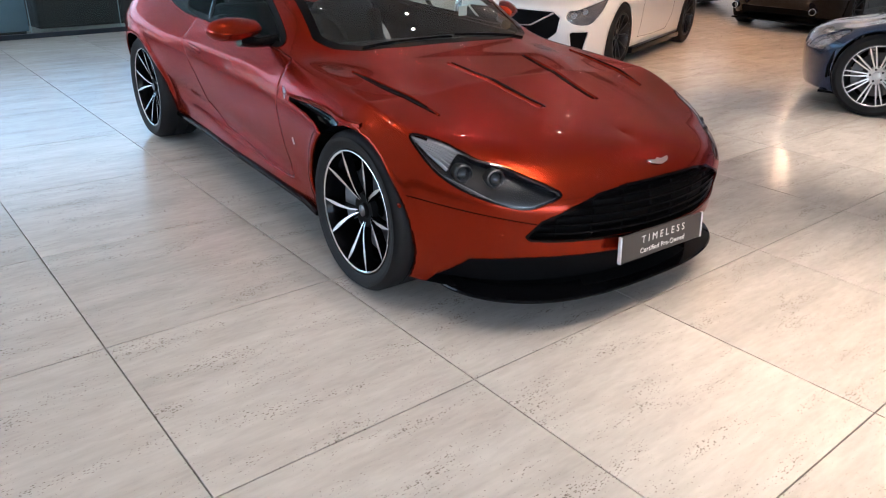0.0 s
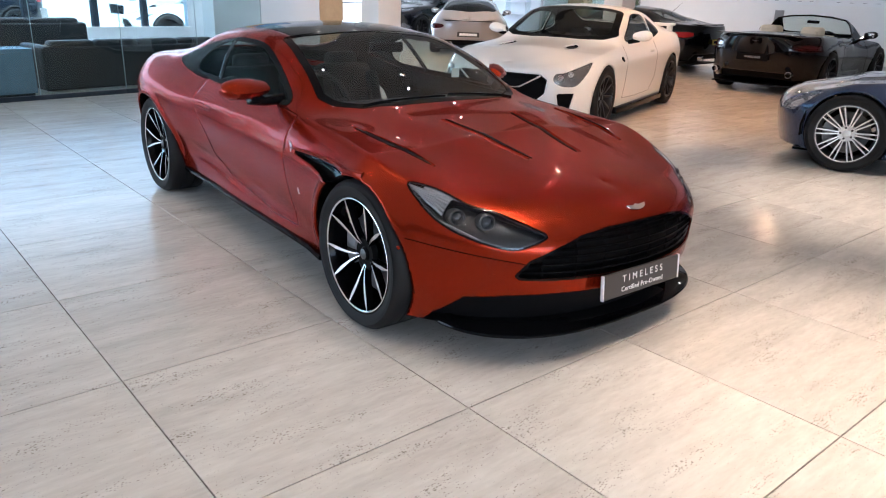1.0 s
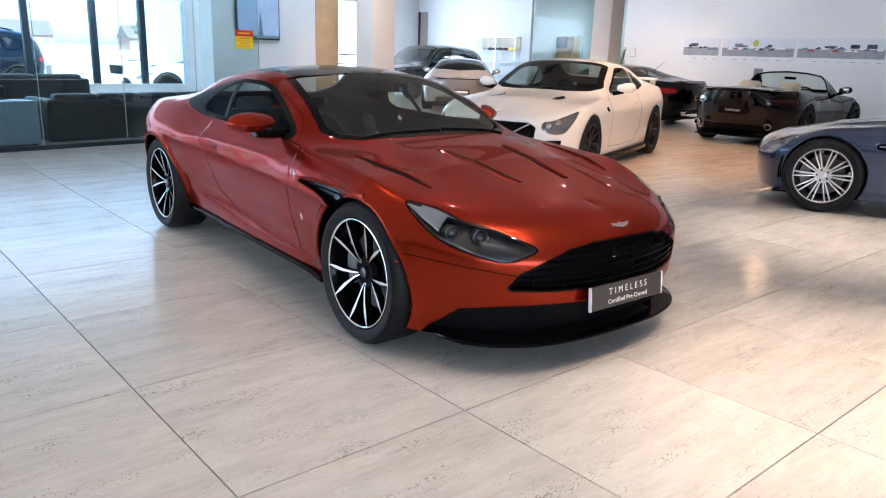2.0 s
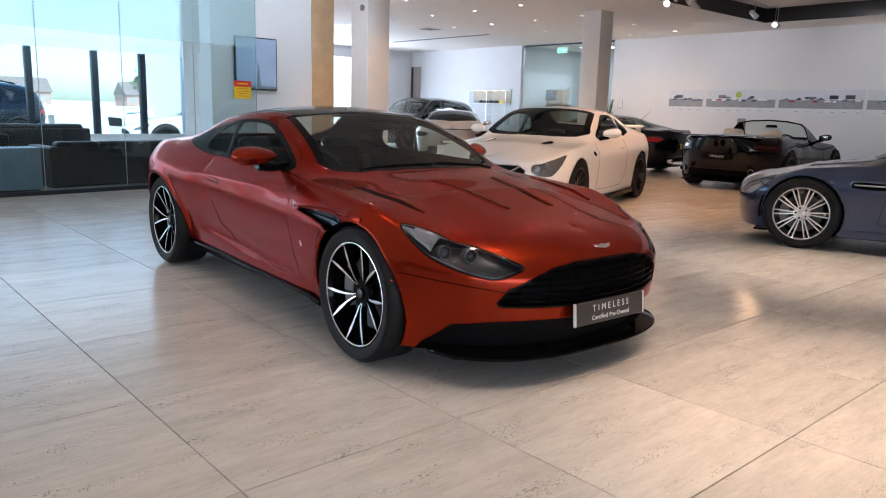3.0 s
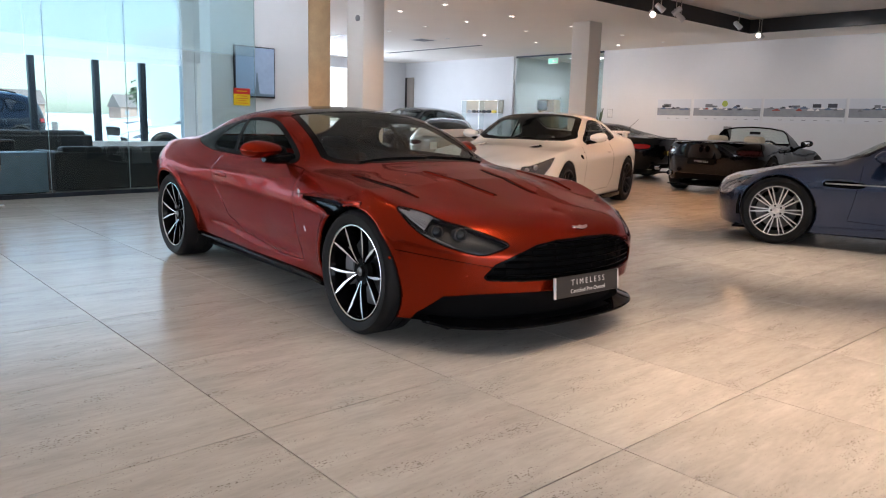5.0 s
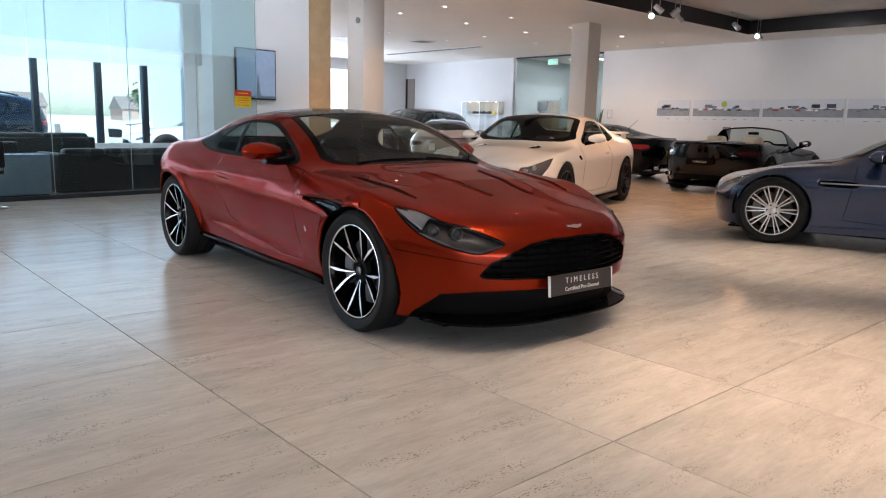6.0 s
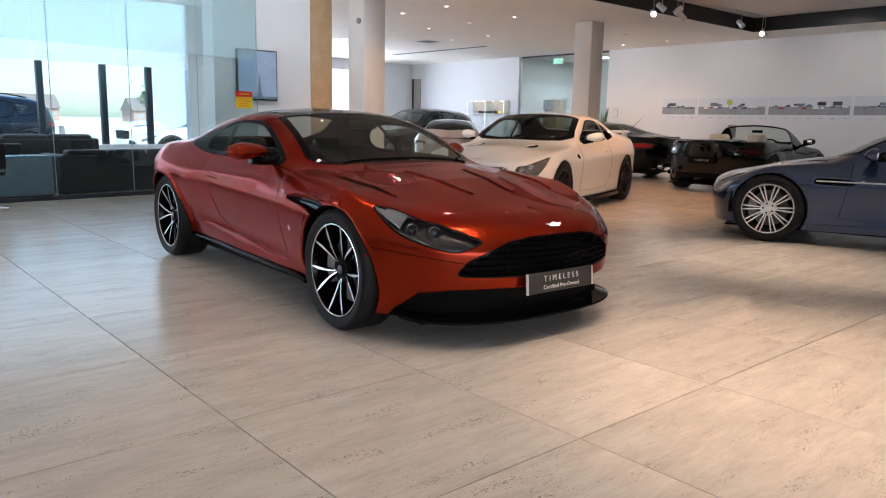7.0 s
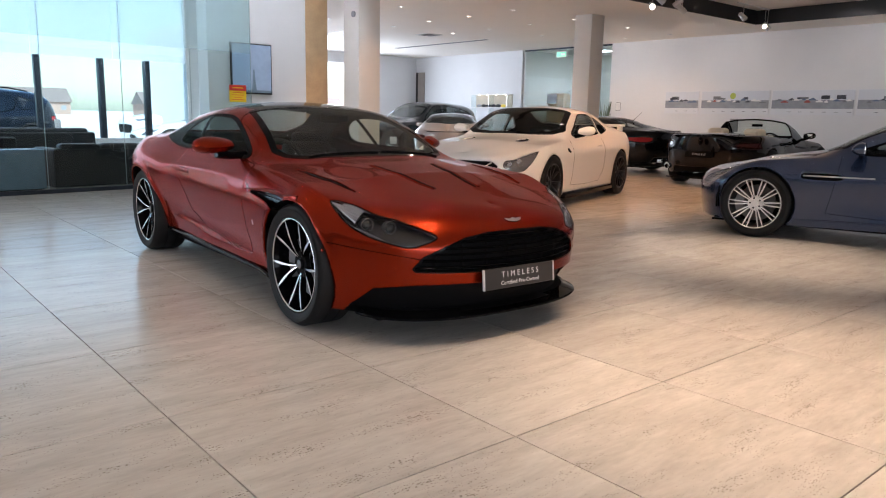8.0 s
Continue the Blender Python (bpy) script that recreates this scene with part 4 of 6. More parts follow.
        part("bonnet_slit", strip(ps, ns, [0.004 + 0.015 * math.sin(math.pi * k / 49) ** 0.7 for k in range(50)], 0.003), MATT_BLACK, car, "long dark slit in the bonnet")
        part("bonnet_crease", strip([p + Vector((sd * 0.022, 0, 0)) for p in ps], ns, [0.022] * 50, 0.0005, 0.005), RED, car)
        ps, ns = top_line(sd * 0.690, 0.38, sd * 0.622, -0.18, 50, sd * 0.014)
        part("bonnet_vent", strip(ps, ns, [0.004 + 0.034 * math.sin(math.pi * k / 49) ** 0.8 for k in range(50)], 0.003), MATT_BLACK, car, "dark vent on the wing")
        part("vent_lip", strip([p + Vector((-sd * 0.020 * math.sin(math.pi * k / 49), 0, 0)) for k, p in enumerate(ps)], ns, [0.016] * 50, 0.0005, 0.006), RED, car)
        part("vent_fin", strip([p - Vector((sd * 0.004, 0, 0)) for p in ps[8:44]], ns[8:44], [0.007] * 36, 0.0045, 0.003), GLOSS_BLACK, car)
        # washer jets, door handle, wing badge, sill
        ps, ns = side_line([(1.76, 0.742), (1.94, 0.752)], sd, 8)
        part("door_handle", strip(ps, ns, [0.028] * len(ps), 0.003, 0.004), RED, car)
        part("handle_gap", strip(ps, ns, [0.034] * len(ps), 0.0012), GAP, car)
        ps, ns = side_line([(0.545, 0.50), (0.552, 0.515), (0.56, 0.53)], sd, 2)
        part("wing_badge", strip(ps, ns, [0.016] * len(ps), 0.002, 0.002), CHROME, car)
        edge_x, edge_z = spline(wide[0]), spline(high[0])
        bm, rows = bmesh.new(), []
        for y in np.linspace(0.38, 2.40, 16):
            w, z = float(edge_x(1 + y / 2.86)) + 0.020, float(edge_z(1 + y / 2.86))
            rows.append([bm.verts.new((sd * (w + a), y, z + c)) for a, c in ((-0.10, -0.020), (-0.020, -0.030), (-0.002, -0.024), (0.0, -0.008), (-0.008, 0.000), (-0.10, 0.004))])
        for p, q in zip(rows, rows[1:]):
            for k in range(6):
                bm.faces.new((p[k], q[k], q[(k + 1) % 6], p[(k + 1) % 6]))
        bm.faces.new(rows[0])
        bm.faces.new(rows[-1])
        bmesh.ops.recalc_face_normals(bm, faces=bm.faces)
        part("sill", bm, GLOSS_BLACK, car, "gloss black side sill")
        # wheel houses
        for yy, zz in ((0.0, 0.356), (2.805, 0.357)):
            part("wheel_house", liner(0.385, 0.24), MATT_BLACK, car, at=Matrix.Translation((sd * 0.69 - 0.12, yy, zz)))
        # door mirror
        mir = part("door_mirror", wing_mirror(sd), RED, car, "red door mirror on a black arm",
                   at=Matrix.Translation((-0.975, 0.985, 0.965) if sd < 0 else (0.845, 1.115, 0.968)) @ Matrix.Rotation(radians(8 if sd < 0 else 48), 4, "Z") @ Matrix.Rotation(radians(sd * 4), 4, "Y"))
        part("mirror_glass", box(-0.07, 0.030, -0.030, 0.07, 0.036, 0.030, 0.003), CHROME, mir)
        part("mirror_arm", tube([(-sd * 0.02, 0.01, -0.05), (-sd * 0.10, 0.0, -0.075), (-sd * 0.21, -0.02, -0.075)], [0.035, 0.026, 0.03], 10), GLOSS_BLACK, mir)
        for px, pz in ((0.905, 0.475), (0.66, 0.405)):
            p, n = on((sd * px, -2, pz), (0, 1, 0))
            part("parking_sensor", lathe([(0.0, 0.0022), (0.008, 0.002), (0.0095, 0.0008), (0.0095, -0.002)], 16, "z"), RED, car,
                 at=Matrix.Translation(p) @ n.to_track_quat("Z", "Y").to_matrix().to_4x4())
    part("windscreen", s.take("windscreen"), SCREEN_GLASS, car, "clear windscreen with a dark band")
    part("windscreen_band", seam(s.take("windscreen"), 0.022, 0.0015), GLOSS_BLACK, car)
    part("rear_window", s.take("rear_window"), DARK_GLASS, car)
    skin(part("roof", s.take("roof"), GLOSS_BLACK, car, "gloss black roof panel"))
    part("front_intake", pushed(s.take("intake"), -0.06), MATT_BLACK, car, "black lower intake")
    gr = part("grille", pushed(s.take("grille"), -0.05), MATT_BLACK, car, "black slatted grille")
    edge = ([0.39, 0.405, 0.468, 0.520, 0.562, 0.582], [0.575, 0.585, 0.54, 0.435, 0.33, 0.20])
    for z in (0.410, 0.444, 0.478, 0.512, 0.546, 0.572):
        reach = float(np.interp(z, *edge))
        row = [on((x, -2, z), (0, 1, 0)) for x in np.linspace(-reach, reach, 41)]
        part("slat", strip([p for p, _ in row], [n for _, n in row], [0.013] * 41, -0.014, 0.006), GLOSS_BLACK, gr)
    part("grille_rim", seam(s.take("grille"), 0.005, 0.001), GLOSS_BLACK, gr)
    for x in np.linspace(-0.49, 0.49, 8):
        top = float(np.interp(abs(x), edge[1][::-1], edge[0][::-1]))
        row = [on((x, -2, z), (0, 1, 0)) for z in np.linspace(0.392, top, 6)]
        part("rib", tube([p - n * 0.026 for p, n in row], 0.005, 6), MATT_BLACK, gr)
    # splitter: a thin black lip round the nose
    lip = []
    for t in np.linspace(-1, 1, 41):
        a = (1 - abs(t)) * math.pi / 2
        lip.append((math.copysign(0.768 * math.cos(a) ** 0.72, t), -0.42 - 0.43 * math.sin(a), 0.146))
    bm = bmesh.new()
    rows = []
    for x, y, z in lip:
        rows.append([bm.verts.new((x * 0.93, -0.2 + (y + 0.2) * 0.86, z + 0.03)), bm.verts.new((x * 0.997, y + 0.004, z + 0.007)), bm.verts.new((x, y, z)),
                     bm.verts.new((x * 0.997, y + 0.004, z - 0.007)), bm.verts.new((x * 0.90, -0.2 + (y + 0.2) * 0.7, z - 0.008))])
    for p, q in zip(rows, rows[1:]):
        for k in range(4):
            bm.faces.new((p[k], q[k], q[k + 1], p[k + 1]))
    bmesh.ops.recalc_face_normals(bm, faces=bm.faces)
    part("splitter", bm, GLOSS_BLACK, car, "gloss black front splitter")
    part("underfloor", box(-0.70, -0.55, 0.118, 0.70, 3.45, 0.138), MATT_BLACK, car)
    # show plate
    pl = part("number_plate", box(-0.25, -0.006, -0.055, 0.25, 0.006, 0.055, 0.003, 1), PLATE_GREY, car, "grey show plate with white lettering",
              at=Matrix.Translation((-0.02, -0.885, 0.345)) @ Matrix.Rotation(radians(-5), 4, "X"))
    for sx in (-1, 1):
        part("plate_end", box(sx * 0.254 - 0.004, -0.008, -0.055, sx * 0.254 + 0.004, 0.008, 0.055, 0.002, 1), RIM_SATIN, pl)
    face = Matrix.Translation((0, -0.0068, 0)) @ Matrix.Rotation(radians(90), 4, "X")
    letters("TIMELESS", 0.043, INK_WHITE, pl, Matrix.Translation((0, 0, 0.018)) @ face, spacing=1.65)
    letters("Certified Pre-Owned", 0.031, INK_WHITE, pl, Matrix.Translation((0, 0, -0.027)) @ face, spacing=1.05)
    # nose badge: a plain winged shape
    p, n = on((0, -0.80, 3), (0, 0, -1))
    wing = [(0.0, 0.018), (0.018, 0.010), (0.062, 0.016), (0.056, 0.004), (0.044, -0.006), (0.022, -0.012), (0.0, -0.016)]
    bm = prism(wing + [(-x, y) for x, y in wing[-2:0:-1]], 0, 0.004, "xy", 0.001)
    part("nose_badge", bm, CHROME, car, "chrome winged nose badge", at=Matrix.Translation(p + n * 0.001) @ (n.to_track_quat("Z", "Y").to_matrix().to_4x4()) @ Matrix.Rotation(radians(0), 4, "Z"))
    # wipers, rear-view mirror
    for x0, x1 in ((-0.50, 0.02), (0.05, 0.52)):
        ps, ns = top_line(x0, 0.60, x1, 0.585, 10)
        part("wiper", strip(ps, ns, [0.011] * 10, 0.004, 0.006), MATT_BLACK, car)
    part("rear_view_mirror", box(-0.12, 1.14, 1.115, 0.12, 1.165, 1.175, 0.012, 3), GLOSS_BLACK, car)
    part("windscreen_sticker", box(0.40, 1.01, 0.965, 0.46, 1.012, 1.02), PLASTIC_WHITE, car)
    return car


STEEL_PALE = mat("lamp_reflector", (0.38, 0.38, 0.39), 0.3, 0.6, vary=0.1)
LAMP_BOWL = mat("lamp_bowl", (0.007, 0.008, 0.010), 0.3, 0.2, vary=0.1)
LENS = mat("lamp_lens", (0.025, 0.03, 0.035), 0.05, 0.3, coat=0.6)
hero = red_coupe()
hero.matrix_world = pose(2.372, 2.30, 0, 0, 0, -2.25)
tagged(hero, "metallic red sports coupe with a gloss black roof", "car")
def turbine(phase, w, r):
    """Ten thin turned blades in five pairs that meet at the hub."""
    return dict(r=r, w=w, rim=0.268, barrel=GLOSS_BLACK, face=RIM_SILVER, hub=MATT_BLACK, cap=STEEL, caliper=PLASTIC_GREY, n=72,
                spokes=[(radians(phase + 72 * k + e * 18), (0.052, 0.261, e * -0.21, 0.0, e * 0.02, 0.004, 0.0165, 0.90, 0.036, 0.66, 0.25)) for k in range(5) for e in (-1, 1)])


TURBINE, REAR_T = turbine(-93, 0.255, 0.344), turbine(-70, 0.285, 0.346)
for sx in (-1, 1):
    make_wheel(TURBINE, hero, pose(sx * 0.802, 0, 0.344, 0, 0, 0 if sx < 0 else 180))
    make_wheel(REAR_T, hero, pose(sx * 0.785, 2.805, 0.346, 0, 0, 0 if sx < 0 else 180))
cabin(hero, LEATHER, 0.75, 2.5)
# ---- the other cars ----
DARK_ALLOY = mat("dark_alloy", (0.03, 0.03, 0.033), 0.3, 0.8, vary=0.1)
CLEAR_LAMP = mat("clear_lamp_unit", (0.55, 0.56, 0.58), 0.12, 0.7, coat=1.0, vary=0.4, scale=30)
SMOKED_LAMP = mat("smoked_lamp_unit", (0.34, 0.34, 0.35), 0.2, 0.7, vary=0.5, scale=25)
YELLOW_PLATE = mat("yellow_plate", (0.62, 0.47, 0.05), 0.4)
TEN_SPOKE = dict(r=0.355, w=0.26, rim=0.258, barrel=DARK_ALLOY, face=DARK_ALLOY, hub=DARK_ALLOY, caliper=PLASTIC_GREY, n=48,
                 spokes=[(radians(36 * k), (0.05, 0.25, 0.0, 0.0, 0.0, 0.030, 0.022, 0.84, 0.03)) for k in range(10)])
TWIN_SPOKE = dict(r=0.352, w=0.25, rim=0.264, barrel=STEEL, face=RIM_SATIN, hub=RIM_SATIN, caliper=PLASTIC_GREY, bolts=5, cap=RIM_SATIN, n=64,
                  spokes=[(radians(36 * k + s * 5.0), (0.06, 0.256, s * 0.03, 0.0, 0.0, 0.012, 0.0145, 0.88, 0.026)) for k in range(10) for s in (-1, 1)])


def bigger(style, r):
    return dict(style, r=r, rim=style["rim"] + (r - style["r"]) * 0.6)


def heading(x, y, hx, hy):
    """The pose of a car whose front axle stands at (x, y) and whose nose points along (hx, hy)."""
    return pose(x, y, 0, 0, 0, math.degrees(math.atan2(hx, -hy)))


def other_car(name, label, colour, lines, nose, tail, back, wb, wheels, glass, arch=(0.356, 0.375), front=(), rear=(), cabin_in=LEATHER,
              roofless=False, rail=None, mirror=(0.95, 0.92, 0.95), plan=(2.2, 2.6), roof_paint=None, track=0.83, door=True, cuts=(34, 96, 30), ribs=48, interior=True,
              sill_z=(0.15, 0.22), side_glass=DARK_GLASS, sill_paint=MATT_BLACK, band=0.02, rear_glass=None):
    car = new(name, None)
    wide, high = lines
    s = Shell(wide, high, nose, tail, back, plan[0], plan[1], cuts, ribs)
    surf = s.tree()
    rz, ra = arch
    s.cut("arch", circle(0, rz, ra, 40), "x", side_of(-0.6, 0.6, 0, 1.05))
    s.cut("arch", circle(wb, rz, ra, 40), "x", side_of(wb - 0.6, wb + 0.6, 0, 1.05))
    for nm, poly, view, where, *_ in list(front) + list(rear):
        s.cut(nm, poly, view, where)
    s.cut("windscreen", glass["windscreen"], "z", lambda X, Y, Z: (Y < 1.9) & (Z > 0.72))
    if roofless:
        s.cut("gone", roofless, "x", lambda X, Y, Z: Z > 0.85)
    else:
        for poly in glass["side"]:
            s.cut("side_window", poly, "x", side_of(0.5, 4.6, 0.84, 1.7, 0.45))
        s.cut("rear_window", glass["rear"], "z", lambda X, Y, Z: (Y > 1.9) & (Z > 0.8))
    skin(part("body", s.take("body"), colour, car))
    if door:
        for sd in (-1, 1):
            ps = []
            line = glass["door"]
            dense = [(a + (c - a) * k / 6, b + (d - b) * k / 6) for (a, b), (c, d) in zip(line, line[1:]) for k in range(6)] + [line[-1]]
            for y, z in dense:
                hit = surf.ray_cast(Vector((sd * 3, y, z)), Vector((-sd, 0, 0)))
                ps.append((hit[0], hit[1]))
            part("shut_line", strip([p for p, _ in ps], [n for _, n in ps], [0.0035] * len(ps), 0.0015), GAP, car)
            y, z = glass["handle"]
            ps = [surf.ray_cast(Vector((sd * 3, y + k * 0.03, z)), Vector((-sd, 0, 0)))[:2] for k in range(6)]
            part("door_handle", strip([p for p, _ in ps], [n for _, n in ps], [0.026] * 6, 0.004, 0.008), colour, car)
    part("windscreen", s.take("windscreen"), SCREEN_GLASS, car)
    part("windscreen_band", seam(s.take("windscreen"), band, 0.002), GLOSS_BLACK, car)
    if not roofless:
        for sd in (-1, 1):
            part("side_window", s.take("side_window", side=sd), side_glass, car)
            part("window_trim", seam(s.take("side_window", side=sd), 0.012, 0.002), GLOSS_BLACK, car)
        part("rear_window", s.take("rear_window"), rear_glass or DARK_GLASS, car)
        part("rear_window_band", seam(s.take("rear_window"), 0.018, 0.002), GLOSS_BLACK, car)
    for nm, poly, view, where, material, depth, both in list(front) + list(rear):
        for sd in ((-1, 1) if both else (0,)):
            bm = s.take(nm, side=sd)
            if len(bm.faces):
                p = part(nm, pushed(bm, depth), material, car)
                if depth < -0.01 and "lamp" in nm:
                    part("lamp_glass", s.take(nm, side=sd), LAMP_GLASS, p)
            else:
                bm.free()
    first = make_wheel(wheels, car, pose(-track, 0, wheels["r"]))
    for x, y, turn in ((-track, wb, 0), (track, 0, 180), (track, wb, 180)):
        copy_thing(first, pose(x, y, wheels["r"], 0, 0, turn))
    for sd in (-1, 1):
        mir = part("door_mirror", wing_mirror(sd), colour, car, at=Matrix.Translation((sd * mirror[0], mirror[1], mirror[2])) @ Matrix.Diagonal((0.9, 1.0, 1.15, 1)))
        part("mirror_glass", box(-0.07, 0.030, -0.032, 0.07, 0.036, 0.032, 0.003), CHROME, mir)
        part("mirror_arm", tube([(-sd * 0.03, 0, -0.04), (-sd * 0.18, -0.01, -0.07)], [0.025, 0.022], 8), GLOSS_BLACK, mir)
        part("sill", prism([(ra, sill_z[0]), (wb - ra, sill_z[0] + 0.03), (wb - ra, sill_z[1] + 0.04), (ra, sill_z[1])], sd * (track - 0.03), sd * (track + 0.075), "yz", 0.01), sill_paint, car)
        for yy in (0, wb):
            part("wheel_house", liner(ra + 0.02, 0.32, 14), MATT_BLACK, car, at=Matrix.Translation((sd * 0.70 - 0.17, yy, rz)))
    part("underfloor", box(-0.78, nose[0] + 0.25, sill_z[0] - 0.02, 0.78, tail[0] - 0.15, sill_z[0]), MATT_BLACK, car)
    if interior:
        cabin(car, cabin_in, 0.78, wb - 0.25, dash_z=0.86 if not rail else 1.05)
    return car, surf


def plate(car, at, material, bars, w=0.52, h=0.11, words=None):
    """A number plate; its writing is plain bars, or the words of a show plate."""
    pl = part("number_plate", box(-w / 2, -0.005, -h / 2, w / 2, 0.005, h / 2, 0.003, 1), material, car, at=at)
    face = Matrix.Translation((0, -0.0062, 0)) @ Matrix.Rotation(radians(90), 4, "X")
    if words:
        letters(words, 0.05, INK_WHITE, pl, face, spacing=1.35)
    else:
        part("plate_bar", box(-w * 0.4, -0.008, -h * 0.25, w * 0.4, -0.0055, h * 0.25), bars, pl)
    return pl


SPORT_GLASS = dict(
    windscreen=[(-0.5, 0.56), (0.0, 0.56), (0.3, 0.57), (0.52, 0.61), (0.66, 0.69), (0.70, 0.76), (0.67, 0.84), (0.56, 1.36), (0.40, 1.33), (0.0, 1.31), (-0.5, 1.31)],
    side=[rounded([(0.90, 0.90), (1.10, 1.01), (1.42, 1.145), (1.75, 1.17), (1.95, 1.15), (1.97, 1.0), (1.90, 0.925), (1.5, 0.905)], 4),
          rounded([(2.02, 1.13), (2.25, 1.06), (2.45, 0.985), (2.30, 0.955), (2.03, 0.935)], 4)],
    rear=[(-0.5, 2.25), (0.44, 2.25), (0.50, 2.6), (0.52, 3.0), (0.3, 3.12), (-0.5, 3.14)],
    door=[(0.745, 0.855), (0.73, 0.67), (0.70, 0.5), (0.66, 0.30), (1.2, 0.27), (1.75, 0.29), (1.92, 0.45), (2.0, 0.70), (2.02, 0.88)],
    handle=(1.78, 0.76))
SNOSE, STAIL = [-0.80, -0.83, -0.85, -0.80, -0.73, -0.66, -0.58], [3.55, 3.66, 3.70, 3.70, 3.62, 3.52, 3.42]


def in_front(X, Y, Z):
    return Y < 0.1


def behind(X, Y, Z):
    return Y > 2.9


LAMP_S = [("headlamp", rounded([(0.56, -0.15), (0.64, -0.12), (0.76, 0.04), (0.81, 0.25), (0.815, 0.42), (0.75, 0.36), (0.67, 0.17), (0.60, 0.02)], 4), "q",
           lambda X, Y, Z: (Y < 0.1) & (Z > 0.5), CLEAR_LAMP, -0.025, True),
          ("grille", [(-0.4, 0.33), (0.45, 0.34), (0.50, 0.40), (0.36, 0.53), (0.2, 0.555), (-0.4, 0.56)], "y", lambda X, Y, Z: (Y < 0) & (Z < 0.65), MATT_BLACK, -0.04, False),
          ("intake", [(0.50, 0.18), (0.80, 0.20), (0.76, 0.30), (0.54, 0.29)], "y", lambda X, Y, Z: (Y < 0) & (Z < 0.6), MATT_BLACK, -0.03, True)]
TAIL_S = [("tail_lamp", rounded([(0.50, 0.80), (0.74, 0.83), (0.90, 0.82), (0.93, 0.72), (0.80, 0.69), (0.55, 0.735)], 3), "y", behind, RED_LENS, 0.004, True),
          ("diffuser", [(-0.5, 0.1), (0.62, 0.1), (0.58, 0.36), (-0.5, 0.38)], "y", behind, MATT_BLACK, -0.02, False)]


def exhausts(car, y, z, xs):
    for x in xs:
        ex = part("exhaust", lathe([(0.045, 0.0), (0.052, 0.004), (0.052, 0.10), (0.044, 0.10), (0.044, 0.01)], 20, "z"), CHROME, car,
                  at=Matrix.Translation((x, y, z)) @ Matrix.Rotation(radians(90), 4, "X"))


def back_face(y, z, tilt=8):
    return Matrix.Translation((0, y, z)) @ Matrix.Rotation(radians(180), 4, "Z") @ Matrix.Rotation(radians(-tilt), 4, "X")


# slate blue grand tourer
blue, surf = other_car("grand_tourer", "", BLUE_P, sport_lines(), [y + 0.10 for y in SNOSE], STAIL, 2.80, 2.74, TWIN_SPOKE, SPORT_GLASS, front=LAMP_S[:1]
                       + [("side_vent", rounded([(0.80, 0.668), (0.72, 0.692), (0.44, 0.694), (0.42, 0.640), (0.70, 0.630), (0.78, 0.645)], 3), "x", side_of(0.3, 1.0, 0.5, 0.8), GLOSS_BLACK, -0.03, True)], rear=TAIL_S,
                       cuts=(60, 150, 40), ribs=70, sill_paint=BLUE_P)
for sd in (-1, 1):
    ps = [surf.ray_cast(Vector((sd * 3, y, 0.668)), Vector((-sd, 0, 0)))[:2] for y in np.linspace(0.43, 1.06, 16)]
    part("side_strake", strip([p for p, _ in ps], [n for _, n in ps], [0.014] * 16, 0.006, 0.006), RIM_SATIN, blue, "chrome side strake")
blue.matrix_world = heading(7.81, 2.73, -0.28, 0.96)
tagged(blue, "slate blue grand tourer with silver multi-spoke wheels", "car")

# black coupe near the wall
COUPE_TAIL = [("tail_lamp", rounded([(0.68, 0.795), (0.76, 0.812), (0.90, 0.80), (0.925, 0.73), (0.82, 0.705), (0.70, 0.735)], 3), "y", behind, RED_LENS, 0.004, True), TAIL_S[1]]
coupe, surf = other_car("black_coupe", "", BLACK_P, sport_lines(), SNOSE, STAIL, 2.80, 2.69, TEN_SPOKE, SPORT_GLASS, front=LAMP_S, rear=COUPE_TAIL)
part("boot_spoiler", box(-0.52, 3.34, 0.950, 0.52, 3.56, 0.972, 0.008), BLACK_P, coupe, at=Matrix.Translation((0, 0, 0.0)))
part("aerial", tube([(0, 2.55, 1.16), (0, 2.80, 1.38)], [0.006, 0.003], 6), MATT_BLACK, coupe)
plate(coupe, back_face(3.735, 0.62), YELLOW_PLATE, MATT_BLACK)
exhausts(coupe, 3.72, 0.30, (-0.55, 0.55))
coupe.matrix_world = heading(14.24, 12.02, -0.08, 1.0)
tagged(coupe, "black coupe with red tail lamps and a boot spoiler", "car")

# silver coupe far behind
CABIN_TINT = clear_glass("dark_rear_glass", (0.50, 0.46, 0.45), 0.4, 0.03, 0.25)
w_f, h_f = sport_lines()
h_f[3] = h_f[3][:8] + [(2.1, 0.930), (2.5, 0.86), (3, 0.80)]
h_f[4] = h_f[4][:9] + [(2, 1.10), (2.4, 0.955), (3, 0.82)]
h_f[5] = h_f[5][:9] + [(2, 1.165), (2.4, 1.00), (3, 0.825)]
h_f[6] = h_f[6][:9] + [(2, 1.185), (2.4, 1.015), (3, 0.83)]
HATCH_GLASS = dict(SPORT_GLASS, rear=[(-0.5, 2.12), (0.46, 2.12), (0.60, 2.55), (0.63, 3.0), (0.55, 3.12), (0.3, 3.20), (-0.5, 3.22)])
HATCH_TAIL = [("tail_lamp", rounded([(0.60, 0.70), (0.76, 0.72), (0.90, 0.71), (0.92, 0.63), (0.82, 0.60), (0.62, 0.64)], 3), "y", behind, DIM_LENS, 0.004, True), TAIL_S[1]]
